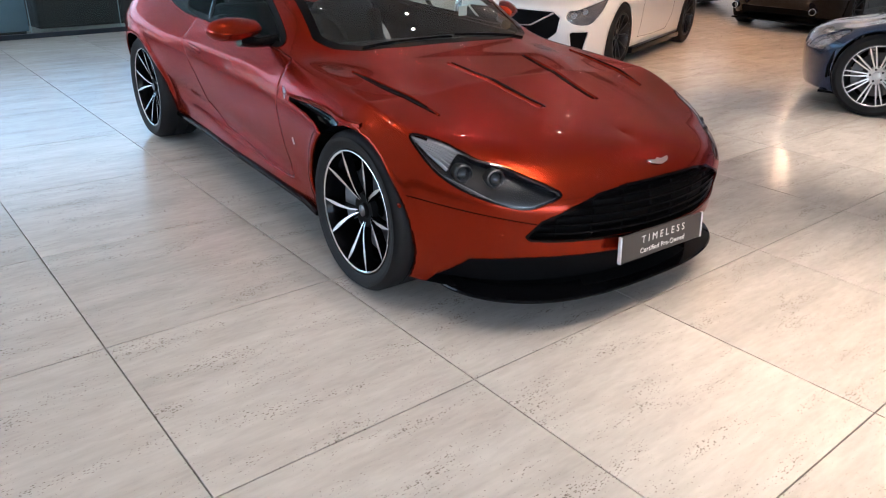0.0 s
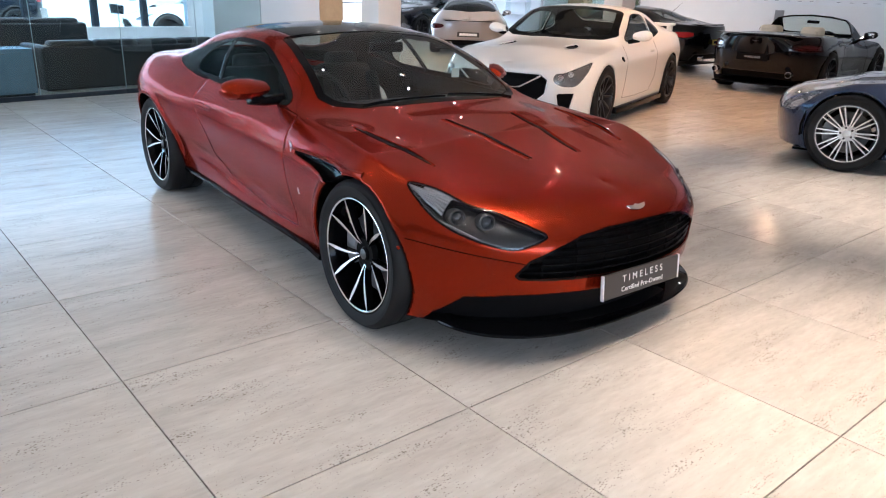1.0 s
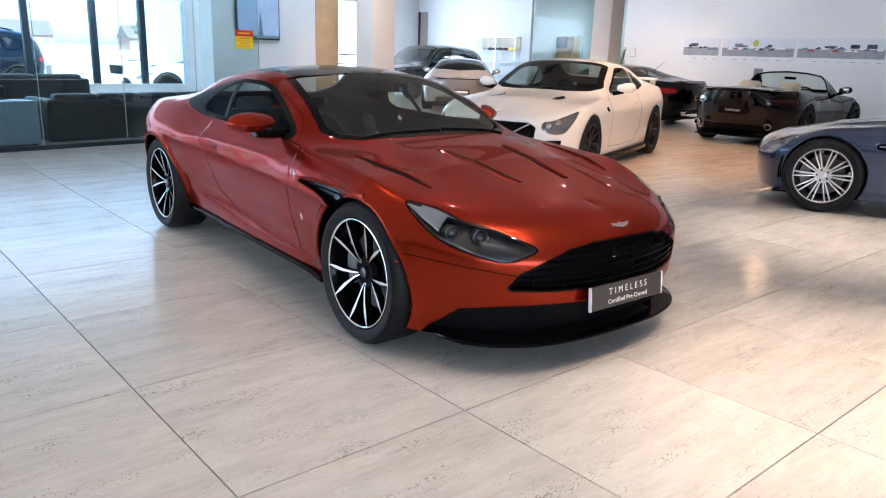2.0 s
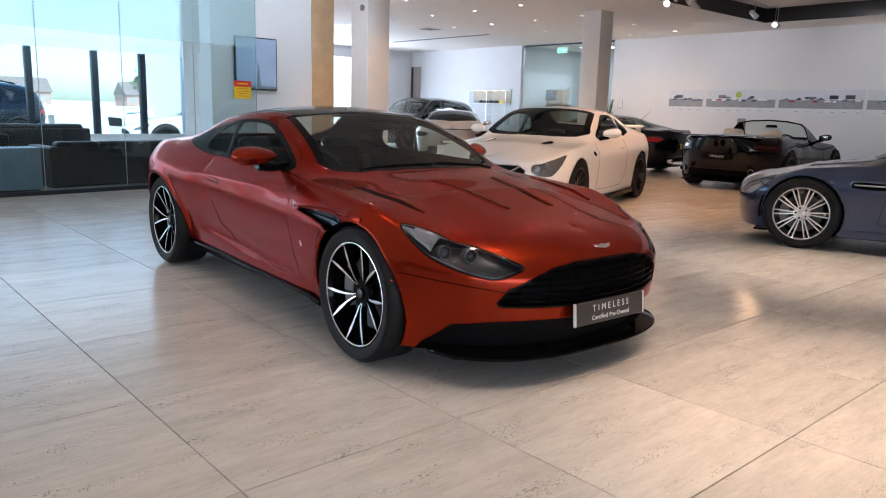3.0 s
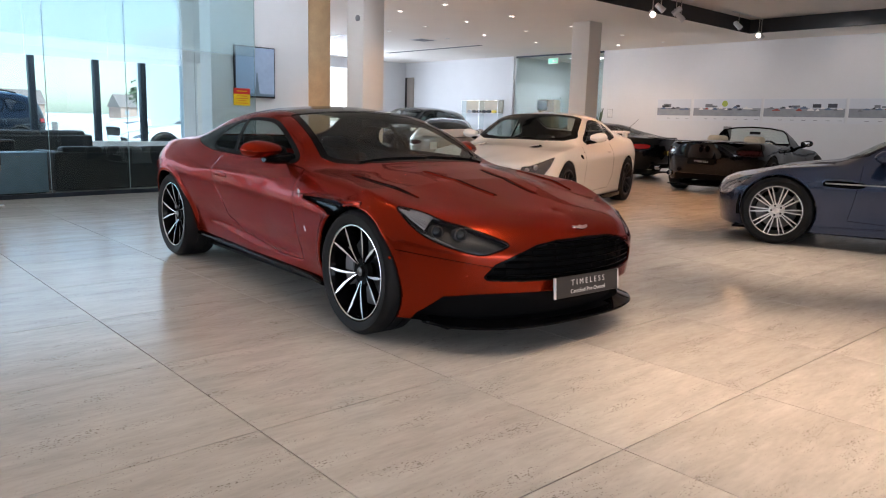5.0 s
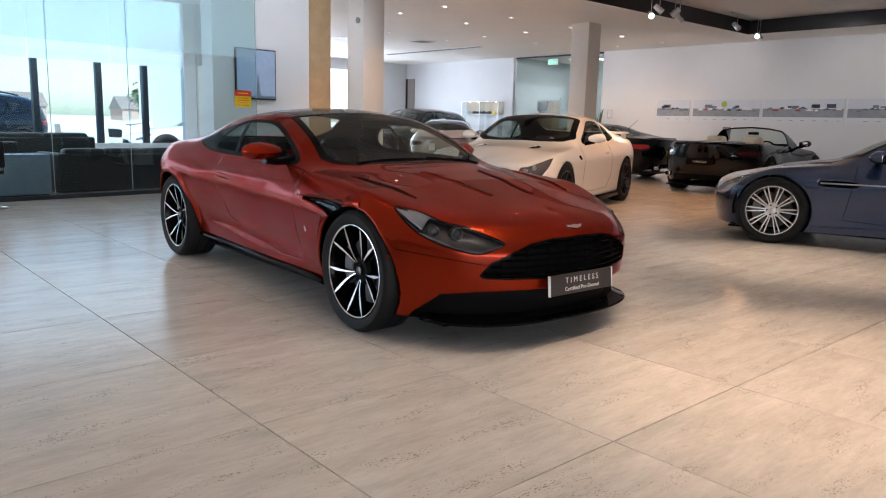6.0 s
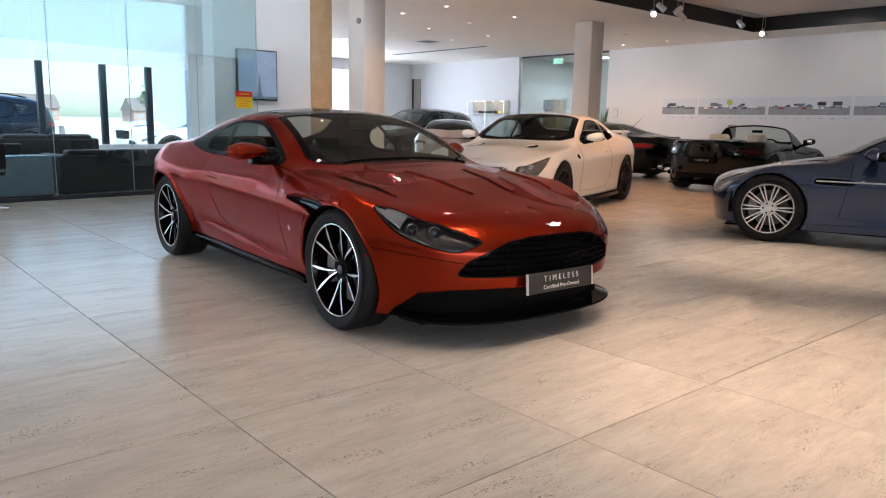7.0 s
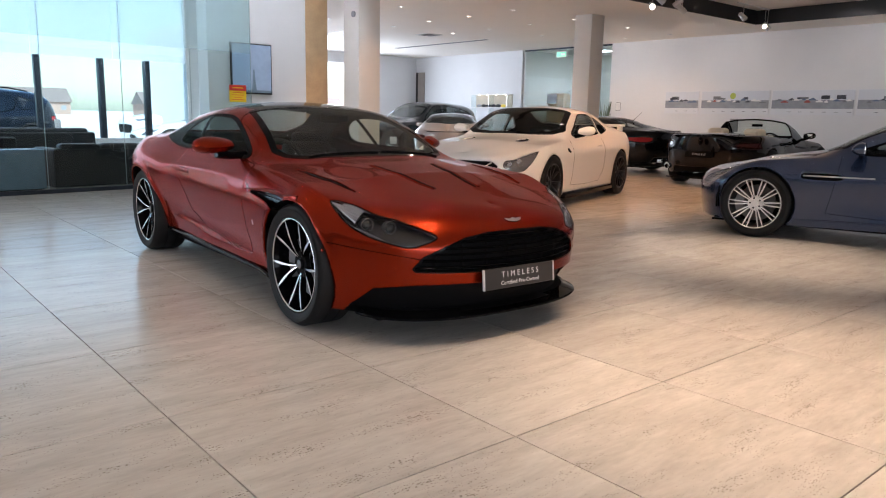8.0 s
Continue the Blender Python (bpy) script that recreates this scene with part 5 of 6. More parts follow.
silver, surf = other_car("silver_coupe", "", SILVER_P, (w_f, h_f), SNOSE, STAIL, 2.80, 2.70, TEN_SPOKE, HATCH_GLASS, front=LAMP_S, rear=HATCH_TAIL, rear_glass=CABIN_TINT)
part("boot_spoiler", box(-0.62, 3.42, 0.822, 0.62, 3.62, 0.842, 0.01), SILVER_P, silver)
part("boot_seam", box(-0.55, 3.60, 0.795, 0.55, 3.705, 0.812, 0.004), MATT_BLACK, silver)
plate(silver, back_face(3.735, 0.50), PLATE_GREY, INK_WHITE)
exhausts(silver, 3.72, 0.28, (-0.42, 0.42))
silver.matrix_world = heading(14.2, 15.75, 0.68, 0.73)
tagged(silver, "silver coupe with a dark rear window", "car")

# black convertible
w_c, h_c = sport_lines()
h_c[4] = h_c[4][:7] + [(1.48, 1.195), (1.55, 0.93), (1.8, 0.955), (2, 0.965), (2.5, 0.955), (3, 0.945)]
h_c[5] = h_c[5][:7] + [(1.475, 1.235), (1.55, 0.94), (1.8, 0.97), (2, 0.985), (2.5, 0.965), (3, 0.95)]
h_c[6] = h_c[6][:7] + [(1.47, 1.25), (1.55, 0.95), (1.8, 0.975), (2, 0.99), (2.5, 0.97), (3, 0.95)]
SLIM_TAIL = [("tail_lamp", rounded([(0.56, 0.800), (0.74, 0.818), (0.90, 0.805), (0.915, 0.750), (0.78, 0.738), (0.58, 0.765)], 3), "y", behind, DIM_LENS, 0.003, True), TAIL_S[1]]
conv, surf = other_car("convertible", "", BLACK_P, (w_c, h_c), SNOSE, STAIL, 2.80, 2.70, TEN_SPOKE, SPORT_GLASS, front=LAMP_S, rear=SLIM_TAIL, cabin_in=CREAM,
                       roofless=[(1.345, 0.915), (1.6, 0.90), (2.25, 0.925), (2.30, 1.5), (1.32, 1.5), (1.30, 1.20)])
frame_line = [(-0.70, 0.74, 0.895), (-0.655, 1.0, 1.04), (-0.60, 1.30, 1.19), (-0.35, 1.315, 1.235), (0, 1.32, 1.255)]
part("windscreen_frame", tube(frame_line + [(-x, y, z) for x, y, z in frame_line[-2::-1]], 0.016, 8), BLACK_P, conv)
for sd in (-1, 1):
    part("roll_hoop", box(sd * 0.36 - 0.17, 2.02, 0.88, sd * 0.36 + 0.17, 2.34, 1.075, 0.07, 3), CREAM, conv)
part("cockpit_trim", box(-0.74, 2.2, 0.60, 0.74, 2.3, 0.955, 0.03), CREAM, conv)
part("boot_spoiler", box(-0.70, 3.46, 0.957, 0.70, 3.68, 0.972, 0.006), BLACK_P, conv)
part("rear_view_mirror", box(-0.11, 1.16, 1.11, 0.11, 1.185, 1.165, 0.01), GLOSS_BLACK, conv)
part("nose_badge", prism([(-0.06, 0.012), (0, -0.012), (0.06, 0.012), (0, 0.002)], 0, 0.004, "xz"), CHROME, conv, at=back_face(3.715, 0.86, -10))
plate(conv, back_face(3.735, 0.60), MATT_BLACK, PLASTIC_GREY, words="TIMELESS")
exhausts(conv, 3.72, 0.36, (-0.62, 0.62))
conv.matrix_world = heading(15.4, 6.37, 1.0, 0.1)
tagged(conv, "black open convertible with cream leather seats", "car")

# white coupe with a rear wing
w_g = [[(1, 0.90), (1.5, 0.895), (2, 0.90)], [(1, 0.93), (1.5, 0.915), (2, 0.935)],
       [(1, 0.942), (1.3, 0.925), (1.6, 0.925), (2, 0.947)], [(1, 0.865), (1.25, 0.83), (1.6, 0.82), (2, 0.84)],
       [(1, 0.60), (1.12, 0.64), (1.23, 0.72), (1.36, 0.655), (1.47, 0.61), (1.7, 0.575), (2, 0.57)], [(1, 0.32), (1.23, 0.39), (1.5, 0.33), (2, 0.31)], [(1, 0.0)]]
g_sill = [(0, 0.16), (1, 0.17), (2, 0.20), (3, 0.26)]
g_flank = [(0, 0.34), (1, 0.38), (2, 0.40), (3, 0.46)]
g_waist = [(0, 0.53), (0.5, 0.58), (1, 0.66), (2, 0.72), (3, 0.74)]
g_shoulder = [(0, 0.68), (0.5, 0.71), (1, 0.845), (1.25, 0.90), (1.6, 0.93), (1.9, 0.975), (2.2, 0.985), (3, 0.96)]
g_rail = [(0, 0.715), (0.5, 0.76), (1, 0.86), (1.2, 0.925), (1.35, 1.15), (1.47, 1.285), (1.6, 1.31), (1.78, 1.275), (2, 1.12), (2.3, 1.02), (3, 0.98)]
g_crown = [(0, 0.735), (0.5, 0.79), (1, 0.885), (1.19, 0.95), (1.33, 1.17), (1.455, 1.325), (1.6, 1.355), (1.78, 1.32), (2, 1.165), (2.3, 1.04), (3, 0.985)]
g_ridge = [(0, 0.745), (0.5, 0.80), (1, 0.895), (1.185, 0.958), (1.325, 1.18), (1.45, 1.335), (1.6, 1.37), (1.78, 1.335), (2, 1.18), (2.3, 1.05), (3, 0.985)]
h_g = [g_sill, g_flank, g_waist, g_shoulder, g_rail, g_crown, g_ridge]
G_GLASS = dict(
    windscreen=[(-0.5, 0.58), (0.0, 0.58), (0.35, 0.60), (0.60, 0.67), (0.715, 0.78), (0.68, 0.86), (0.60, 1.24), (0.40, 1.225), (0.0, 1.215), (-0.5, 1.215)],
    side=[rounded([(0.92, 0.955), (1.12, 1.08), (1.42, 1.235), (1.75, 1.25), (1.93, 1.22), (1.97, 1.05), (1.93, 0.975), (1.4, 0.955)], 4),
          rounded([(2.04, 1.20), (2.22, 1.13), (2.36, 1.04), (2.22, 1.0), (2.05, 0.99)], 4)],
    rear=[(-0.5, 2.25), (0.46, 2.25), (0.50, 2.5), (0.52, 2.95), (0.3, 3.05), (-0.5, 3.08)],
    door=[(0.76, 0.90), (0.74, 0.67), (0.70, 0.42), (0.66, 0.29), (1.2, 0.27), (1.80, 0.28), (1.98, 0.45), (2.02, 0.70), (2.02, 0.92)], handle=(1.74, 0.80))
G_FRONT = [("headlamp", rounded([(0.63, -0.27), (0.72, -0.26), (0.825, -0.12), (0.88, 0.14), (0.872, 0.44), (0.84, 0.32), (0.785, 0.13), (0.71, -0.06), (0.635, -0.15)], 4), "q",
            lambda X, Y, Z: (Y < 0.1) & (Z > 0.5), SMOKED_LAMP, -0.03, True),
           ("grille", [(-0.4, 0.34), (0.42, 0.34), (0.55, 0.45), (0.57, 0.60), (0.49, 0.655), (-0.4, 0.665)], "y", lambda X, Y, Z: (Y < 0) & (Z < 0.7), MATT_BLACK, -0.05, False),
           ("intake", [(0.69, 0.26), (0.77, 0.26), (0.81, 0.46), (0.665, 0.46)], "y", lambda X, Y, Z: (Y < 0) & (Z < 0.6), MATT_BLACK, -0.03, True),
           ("lower_intake", [(-0.4, 0.19), (0.60, 0.19), (0.56, 0.30), (-0.4, 0.31)], "y", lambda X, Y, Z: (Y < 0) & (Z < 0.6), MATT_BLACK, -0.04, False),
           ("bonnet_duct", rounded([(0.35, 0.10), (0.44, -0.01), (0.48, 0.10), (0.45, 0.25), (0.38, 0.27)], 3), "z", lambda X, Y, Z: (Y < 0.6) & (Z > 0.6), MATT_BLACK, -0.02, True)]
G_REAR = [("tail_lamp", circle(0.60, 0.80, 0.085, 20), "y", behind, DIM_LENS, 0.004, True),
          ("tail_lamp_outer", circle(0.80, 0.80, 0.07, 20), "y", behind, DIM_LENS, 0.004, True)]
gt, surf = other_car("winged_coupe", "", WHITE_P, (w_g, h_g), [-0.93, -0.97, -0.98, -0.93, -0.86, -0.78, -0.70], [3.60, 3.68, 3.72, 3.70, 3.64, 3.54, 3.44], 2.82, 2.78,
                     TEN_SPOKE, G_GLASS, front=G_FRONT, rear=G_REAR, plan=(2.9, 3.2), mirror=(1.0, 0.95, 1.02), track=0.82, cuts=(50, 120, 36), ribs=64, band=0.045)
wing = part("rear_wing", box(-0.72, 3.34, 1.070, 0.72, 3.60, 1.115, 0.018, 3), WHITE_P, gt, "white rear wing")
for sd in (-1, 1):
    part("wing_post", box(sd * 0.66 - 0.03, 3.40, 0.93, sd * 0.66 + 0.03, 3.56, 1.08, 0.012), WHITE_P, wing)
    part("side_skirt", box(sd * 0.90 - 0.05, 0.42, 0.12, sd * 0.90 + 0.05, 2.36, 0.20, 0.012), GLOSS_BLACK, gt, "black side skirt")
    part("grille_bar", tube([(sd * 0.50, -0.90, 0.64), (sd * 0.30, -1.0, 0.52), (sd * 0.0, -1.02, 0.50)], 0.012, 8), CHROME, gt, "chrome grille bar")
    part("wing_vent", box(-0.010, -0.05, -0.013, 0.010, 0.05, 0.013, 0.005), MATT_BLACK, gt, at=Matrix.Translation((sd * 0.922, 0.56, 0.76)) @ Matrix.Rotation(radians(-28), 4, "X"))
for sd in (-1, 1):
    for k, (px, py) in enumerate(((0.68, -0.80), (0.755, -0.70))):
        p = surf.ray_cast(Vector((sd * px, py, 3)), Vector((0, 0, -1)))[0]
        m = Matrix.Translation(p - Vector((0, -0.012, 0.020))) @ Vector((sd * 0.3, -0.9, 0.3)).normalized().to_track_quat("Z", "Y").to_matrix().to_4x4()
        part("projector", lathe([(0.034, -0.03), (0.034, 0.006), (0.028, 0.010), (0.020, 0.004), (0.0, 0.008)], 20, "z"), CHROME, gt, at=m)
part("front_lip", box(-0.72, -0.99, 0.125, 0.72, -0.75, 0.15, 0.01), GLOSS_BLACK, gt)
plate(gt, Matrix.Translation((0, -1.0, 0.43)), PLATE_GREY, INK_WHITE)
gt.matrix_world = heading(6.43, 5.98, -0.947, -0.323)
tagged(gt, "white coupe with a rear wing and dark wheels", "car")

# tall dark cars
w_s = [[(1, 0.86), (2, 0.86)], [(1, 0.92), (1.5, 0.91), (2, 0.92)], [(1, 0.955), (1.5, 0.935), (2, 0.96)], [(1, 0.88), (1.5, 0.885), (2, 0.89)],
       [(1, 0.62), (1.12, 0.70), (1.2, 0.77), (1.33, 0.70), (1.5, 0.665), (2, 0.63)], [(1, 0.33), (1.2, 0.41), (1.5, 0.36), (2, 0.34)], [(1, 0.0)]]
h_s = [[(0, 0.24), (1, 0.25), (2, 0.27), (3, 0.34)], [(0, 0.45), (1, 0.48), (2, 0.52), (3, 0.55)], [(0, 0.70), (1, 0.80), (2, 0.86), (3, 0.86)],
       [(0, 0.86), (0.6, 0.90), (1, 0.985), (1.5, 1.03), (2, 1.09), (3, 1.08)],
       [(0, 0.92), (0.6, 0.96), (1, 1.03), (1.17, 1.085), (1.36, 1.44), (1.5, 1.57), (1.7, 1.59), (2, 1.53), (2.5, 1.42), (3, 1.30)],
       [(0, 0.95), (0.6, 1.0), (1, 1.06), (1.16, 1.12), (1.34, 1.47), (1.48, 1.63), (1.7, 1.665), (2, 1.62), (2.5, 1.52), (3, 1.38)],
       [(0, 0.96), (0.6, 1.01), (1, 1.07), (1.155, 1.13), (1.335, 1.48), (1.475, 1.645), (1.7, 1.68), (2, 1.64), (2.5, 1.54), (3, 1.40)]]
S_GLASS = dict(
    windscreen=[(-0.5, 0.50), (0.0, 0.50), (0.5, 0.55), (0.70, 0.66), (0.74, 0.74), (0.66, 1.30), (0.4, 1.33), (-0.5, 1.34)],
    side=[rounded([(0.85, 1.09), (1.10, 1.32), (1.40, 1.51), (1.72, 1.53), (1.75, 1.3), (1.72, 1.09), (1.2, 1.07)], 4),
          rounded([(1.85, 1.53), (2.30, 1.51), (2.62, 1.46), (2.60, 1.25), (2.45, 1.12), (1.87, 1.10)], 4),
          rounded([(2.72, 1.44), (3.05, 1.38), (3.25, 1.28), (3.10, 1.18), (2.70, 1.16)], 4)],
    rear=[(-0.5, 3.45), (0.50, 3.45), (0.60, 3.60), (0.62, 3.80), (-0.5, 3.83)],
    door=[(0.78, 1.04), (0.74, 0.67), (0.72, 0.42), (1.2, 0.38), (1.76, 0.38), (1.79, 0.80), (1.80, 1.08)], handle=(1.58, 0.95))


def tall_car(name, colour, at, label, rails=True):
    car, _ = other_car(
        name, "", colour, (w_s, h_s), [-0.82, -0.86, -0.88, -0.85, -0.78, -0.70, -0.60], [3.75, 3.88, 3.92, 3.90, 3.86, 3.82, 3.78], 2.98, 2.94,
        bigger(TEN_SPOKE, 0.37), S_GLASS, arch=(0.37, 0.40), plan=(2.8, 3.4), mirror=(1.0, 0.92, 1.12), rail=True, cuts=(24, 70, 24), ribs=36,
        front=[("headlamp", rounded([(0.60, -0.74), (0.78, -0.62), (0.88, -0.36), (0.84, -0.28), (0.74, -0.5), (0.62, -0.66)], 3), "z", in_front, CLEAR_LAMP, -0.02, True),
               ("grille", [(-0.4, 0.46), (0.50, 0.46), (0.54, 0.72), (-0.4, 0.76)], "y", lambda X, Y, Z: Y < 0, MATT_BLACK, -0.03, False)],
        rear=[("tail_lamp", rounded([(0.42, 0.98), (0.88, 0.98), (0.90, 0.88), (0.45, 0.90)], 3), "y", behind, RED_LENS, 0.004, True)],
        sill_z=(0.24, 0.32), side_glass=PRIVACY)
    for sd in (-1, 1) if rails else ():
        part("roof_rail", tube([(sd * 0.60, 1.3, 1.58), (sd * 0.60, 1.5, 1.66), (sd * 0.60, 2.6, 1.67), (sd * 0.60, 3.1, 1.60)], 0.018, 8), MATT_BLACK, car)
    car.matrix_world = at
    return tagged(car, label, "car")


tall_car("estate_car", mat("midnight_paint", (0.008, 0.011, 0.02), 0.1, coat=0.6), heading(13.75, 18.5, -0.98, -0.16), "dark tall estate car standing far back in the showroom", False)
# ---- glass screen and lounge ----
SEAM = mat("glass_edge", (0.25, 0.33, 0.34), 0.3, vary=0.1)
ASPHALT = mat("pale_concrete", (0.58, 0.58, 0.56), 0.85, vary=0.2, scale=4, bump=0.4)
BRICK_RED = mat("brick_far", (0.40, 0.27, 0.22), 0.85, vary=0.2, scale=8)
ROOF_TILE = mat("roof_far", (0.20, 0.16, 0.15), 0.8, vary=0.2, scale=5)
LEAF = mat("leaves", (0.075, 0.105, 0.05), 0.6, vary=0.4, scale=3)
FAR_PANE = mat("far_pane", (0.30, 0.33, 0.36), 0.15)
BARK = mat("bark", (0.10, 0.075, 0.05), 0.9, vary=0.3, bump=0.5)
HIDE = mat("black_hide", (0.006, 0.006, 0.007), 0.5, vary=0.3, scale=8, bump=0.5, bump_scale=120)
# Slate lightened in colour to stand for the floor mirrored in the glass screen.
SLATE = mat("slate_lightened", (0.17, 0.24, 0.30), 0.25, vary=0.12)
SCREEN = mat("dark_screen", (0.012, 0.016, 0.022), 0.08, coat=1.0)


FILM = frosted("frosted_film", (0.92, 0.96, 0.97), 0.78)


def screen_y(x):
    return 9.90 + 0.128 * x


TILT = math.degrees(math.atan(0.128))
for k in range(10):
    x1 = 5.16 - 1.095 * k
    x0 = x1 - 1.095
    pane = new("lounge_screen", None)
    pane.matrix_world = pose(x0, screen_y(x0), 0, 0, 0, TILT)
    ln = 1.095 / math.cos(radians(TILT))
    g = part("glass", box(0.004, -0.005, 0.06, ln - 0.004, 0.005, HC - 0.02), PANE, pane, smooth=False)
    g.visible_shadow = False
    film = part("frosted_film", box(0.004, -0.0075, 2.15, ln - 0.004, -0.0065, HC - 0.02), FILM, pane, "frosted film over the upper glass", smooth=False)
    film.visible_shadow = False
    part("glass_edge", box(ln - 0.0035, -0.005, 0.06, ln + 0.0035, 0.005, HC - 0.02), SEAM, pane, smooth=False)
    part("floor_channel", box(0, -0.02, 0.0, ln - 0.001, 0.02, 0.058, 0.003), STEEL_DARK, pane)
    tagged(pane, "clear full-height glass panel of the lounge screen", "glass panel", "glass screen panels")

# street front of the lounge: posts, low glazing, frosted upper lights
FY = 15.2
slab("wall_lounge_east", 5.85, FY, 0, 8.0, FY + 0.2, HC, WALL_PAINT)
slab("lounge_pillar", 6.16, FY - 0.25, 0, 6.50, FY - 0.002, 2.3, COLUMN_PAINT)
slab("wall_lounge_side", 8.0, 15.4, 0, 8.2, NORTH, HC, WALL_PAINT)
slab("wall_lounge_west", WEST, FY, 0, -6.4, FY + 0.2, HC, WALL_PAINT)
win = tagged(new("window_lounge", None), "tall street window with dark posts", "window", kind="structure")
for x in (-6.3, -5.0, -3.4, -1.9, -0.4, 1.1, 2.86, 4.04, 4.97):
    part("post", box(x - 0.055, FY - 0.06, 0.0, x + 0.055, FY + 0.10, 2.22, 0.004), STEEL_DARK, win)
low = part("pane", box(-6.4, FY + 0.03, 0.02, 5.85, FY + 0.036, 2.22), PANE, win, smooth=False)
low.visible_shadow = False
for k in range(8):
    part("frosted_pane", box(-6.4 + k * 1.531, FY + 0.06, 2.225, -6.41 + (k + 1) * 1.531, FY + 0.068, HC), FROSTED, win, smooth=False)

slab("sill_wall_lounge", -6.4, FY - 0.16, 0, 5.85, FY - 0.064, 0.57, WALL_PAINT)
slab("sill_board_lounge", -6.4, FY - 0.19, 0.5705, 5.85, FY - 0.062, 0.595, PLASTIC_WHITE)

# sofas
def sofa(x, y, w, d, turn, label, back=0.64):
    s = tagged(new("sofa", None), label, "sofa", "lounge sofas")
    h = w / 2
    part("base", box(-h, 0, 0.012, h, d, 0.34, 0.01), HIDE, s)
    part("back_panel", box(-h, -0.01, 0.012, h, 0.17, back - 0.06, 0.03, 3), HIDE, s)
    n = max(2, round(w / 0.75))
    for k in range(n):
        a, b = -h + 0.1 + (w - 0.2) * k / n, -h + 0.1 + (w - 0.2) * (k + 1) / n
        part("seat_cushion", box(a + 0.005, 0.16, 0.33, b - 0.005, d, 0.46, 0.045, 3), HIDE, s)
        part("back_cushion", box(a + 0.005, 0.02, 0.36, b - 0.005, 0.24, back + 0.02, 0.06, 3), HIDE, s)
    for e in (-1, 1):
        part("arm", box(e * h - (0.16 if e > 0 else 0), 0.0, 0.05, e * h + (0.16 if e < 0 else 0), d, back - 0.05, 0.04, 3), HIDE, s)
        for yy in (0.06, d - 0.06):
            part("leg", lathe([(0.0, 0), (0.018, 0), (0.018, 0.055), (0, 0.055)], 12, "z"), CHROME, s, at=Matrix.Translation((e * (h - 0.08), yy, 0)))
    s.matrix_world = pose(x, y, 0, 0, 0, turn)
    return s


sofa(3.45, 11.0, 2.7, 0.85, TILT, "long black leather sofa with its back to the glass")
sofa(2.55, 13.3, 1.7, 0.85, TILT, "black leather two-seat sofa in the lounge", 0.82)
sofa(0.9, 12.3, 1.2, 0.85, TILT - 90, "black leather armchair in the lounge", 0.78)
tagged(part("leaflet", prism([(-0.05, 0), (0.05, 0), (0.05, 0.15), (-0.05, 0.15)], 0, 0.004, "xz"), PLASTIC_WHITE, at=pose(2.75, 13.28, 0.842, -12, 0, TILT)),
              "white leaflet standing on the sofa back", "leaflet")
# Its pale slate carries the screen's floor reflection in the colour.
cab = new("low_cabinet", None)
part("body", box(0, 0, 0.04, 3.0, 0.45, 0.60, 0.006), SLATE, cab)
part("plinth", box(0.03, 0.03, 0, 2.97, 0.42, 0.04), TRIM_BLACK, cab)
for k in range(4):
    d = part("door", box(0.012 + k * 0.748, -0.016, 0.06, 0.736 + k * 0.748, -0.001, 0.585, 0.003), SLATE, cab)
    part("handle", box(0.33 + k * 0.748, -0.03, 0.54, 0.42 + k * 0.748, -0.016, 0.55, 0.002), CHROME, d)
cab.matrix_world = pose(-1.05, screen_y(-1.05) + 0.35, 0, 0, 0, TILT)
tagged(cab, "slate blue low cabinet behind the glass, lightened for reflections", "cabinet")

# chair with a chrome foot just outside the glass
chair = new("side_chair", None)
part("seat", box(-0.22, -0.22, 0.42, 0.22, 0.22, 0.47, 0.02, 3), LEATHER, chair)
part("backrest", box(-0.22, 0.20, 0.50, 0.22, 0.24, 0.82, 0.015, 3), LEATHER, chair)
for sx in (-1, 1):
    part("leg_frame", tube([(sx * 0.21, 0.22, 0.80), (sx * 0.21, 0.22, 0.44), (sx * 0.21, -0.20, 0.42), (sx * 0.21, -0.22, 0.03), (sx * 0.21, -0.20, 0.012), (sx * 0.21, 0.24, 0.012)], 0.012, 8), CHROME, chair)
part("foot_bar", tube([(-0.21, 0.24, 0.012), (0.21, 0.24, 0.012)], 0.012, 8), CHROME, chair)
chair.matrix_world = pose(0.83, 9.40, 0, 0, 0, 205)
tagged(chair, "black leather chair on a bent chrome frame", "chair")

# screen on the white wall
tv = new("wall_screen_tv", None)
part("case", box(0, -0.075, 0, 0.76, -0.02, 0.86, 0.008), TRIM_BLACK, tv)
part("bracket", box(0.28, -0.02, 0.3, 0.48, 0.0, 0.55), STEEL, tv)
disp = part("display", box(0.02, -0.0785, 0.025, 0.74, -0.075, 0.84), mat("tv_sky", (0.20, 0.27, 0.37), 0.25, vary=0.25, scale=1.5, coat=0.4, glow=(0.45, 0.58, 0.78), power=0.11), tv)
part("picture_tower", prism([(0.36, 0.03), (0.47, 0.03), (0.44, 0.2), (0.425, 0.42), (0.40, 0.42), (0.385, 0.2)], -0.0805, -0.0785, "xz"), SLATE, disp)
part("picture_ground", box(0.02, -0.081, 0.025, 0.74, -0.0785, 0.07), SLATE, disp)
tv.matrix_world = pose(4.98, 11.0, 1.50)
tagged(tv, "flat screen showing a pale blue landscape on the wall", "screen")
sign = new("glass_sign", None)
part("sheet", box(0, -0.002, 0, 0.32, 0, 0.28), YELLOW, sign)
part("band", box(0, -0.0042, 0.185, 0.32, -0.002, 0.28), SIGN_RED, sign)
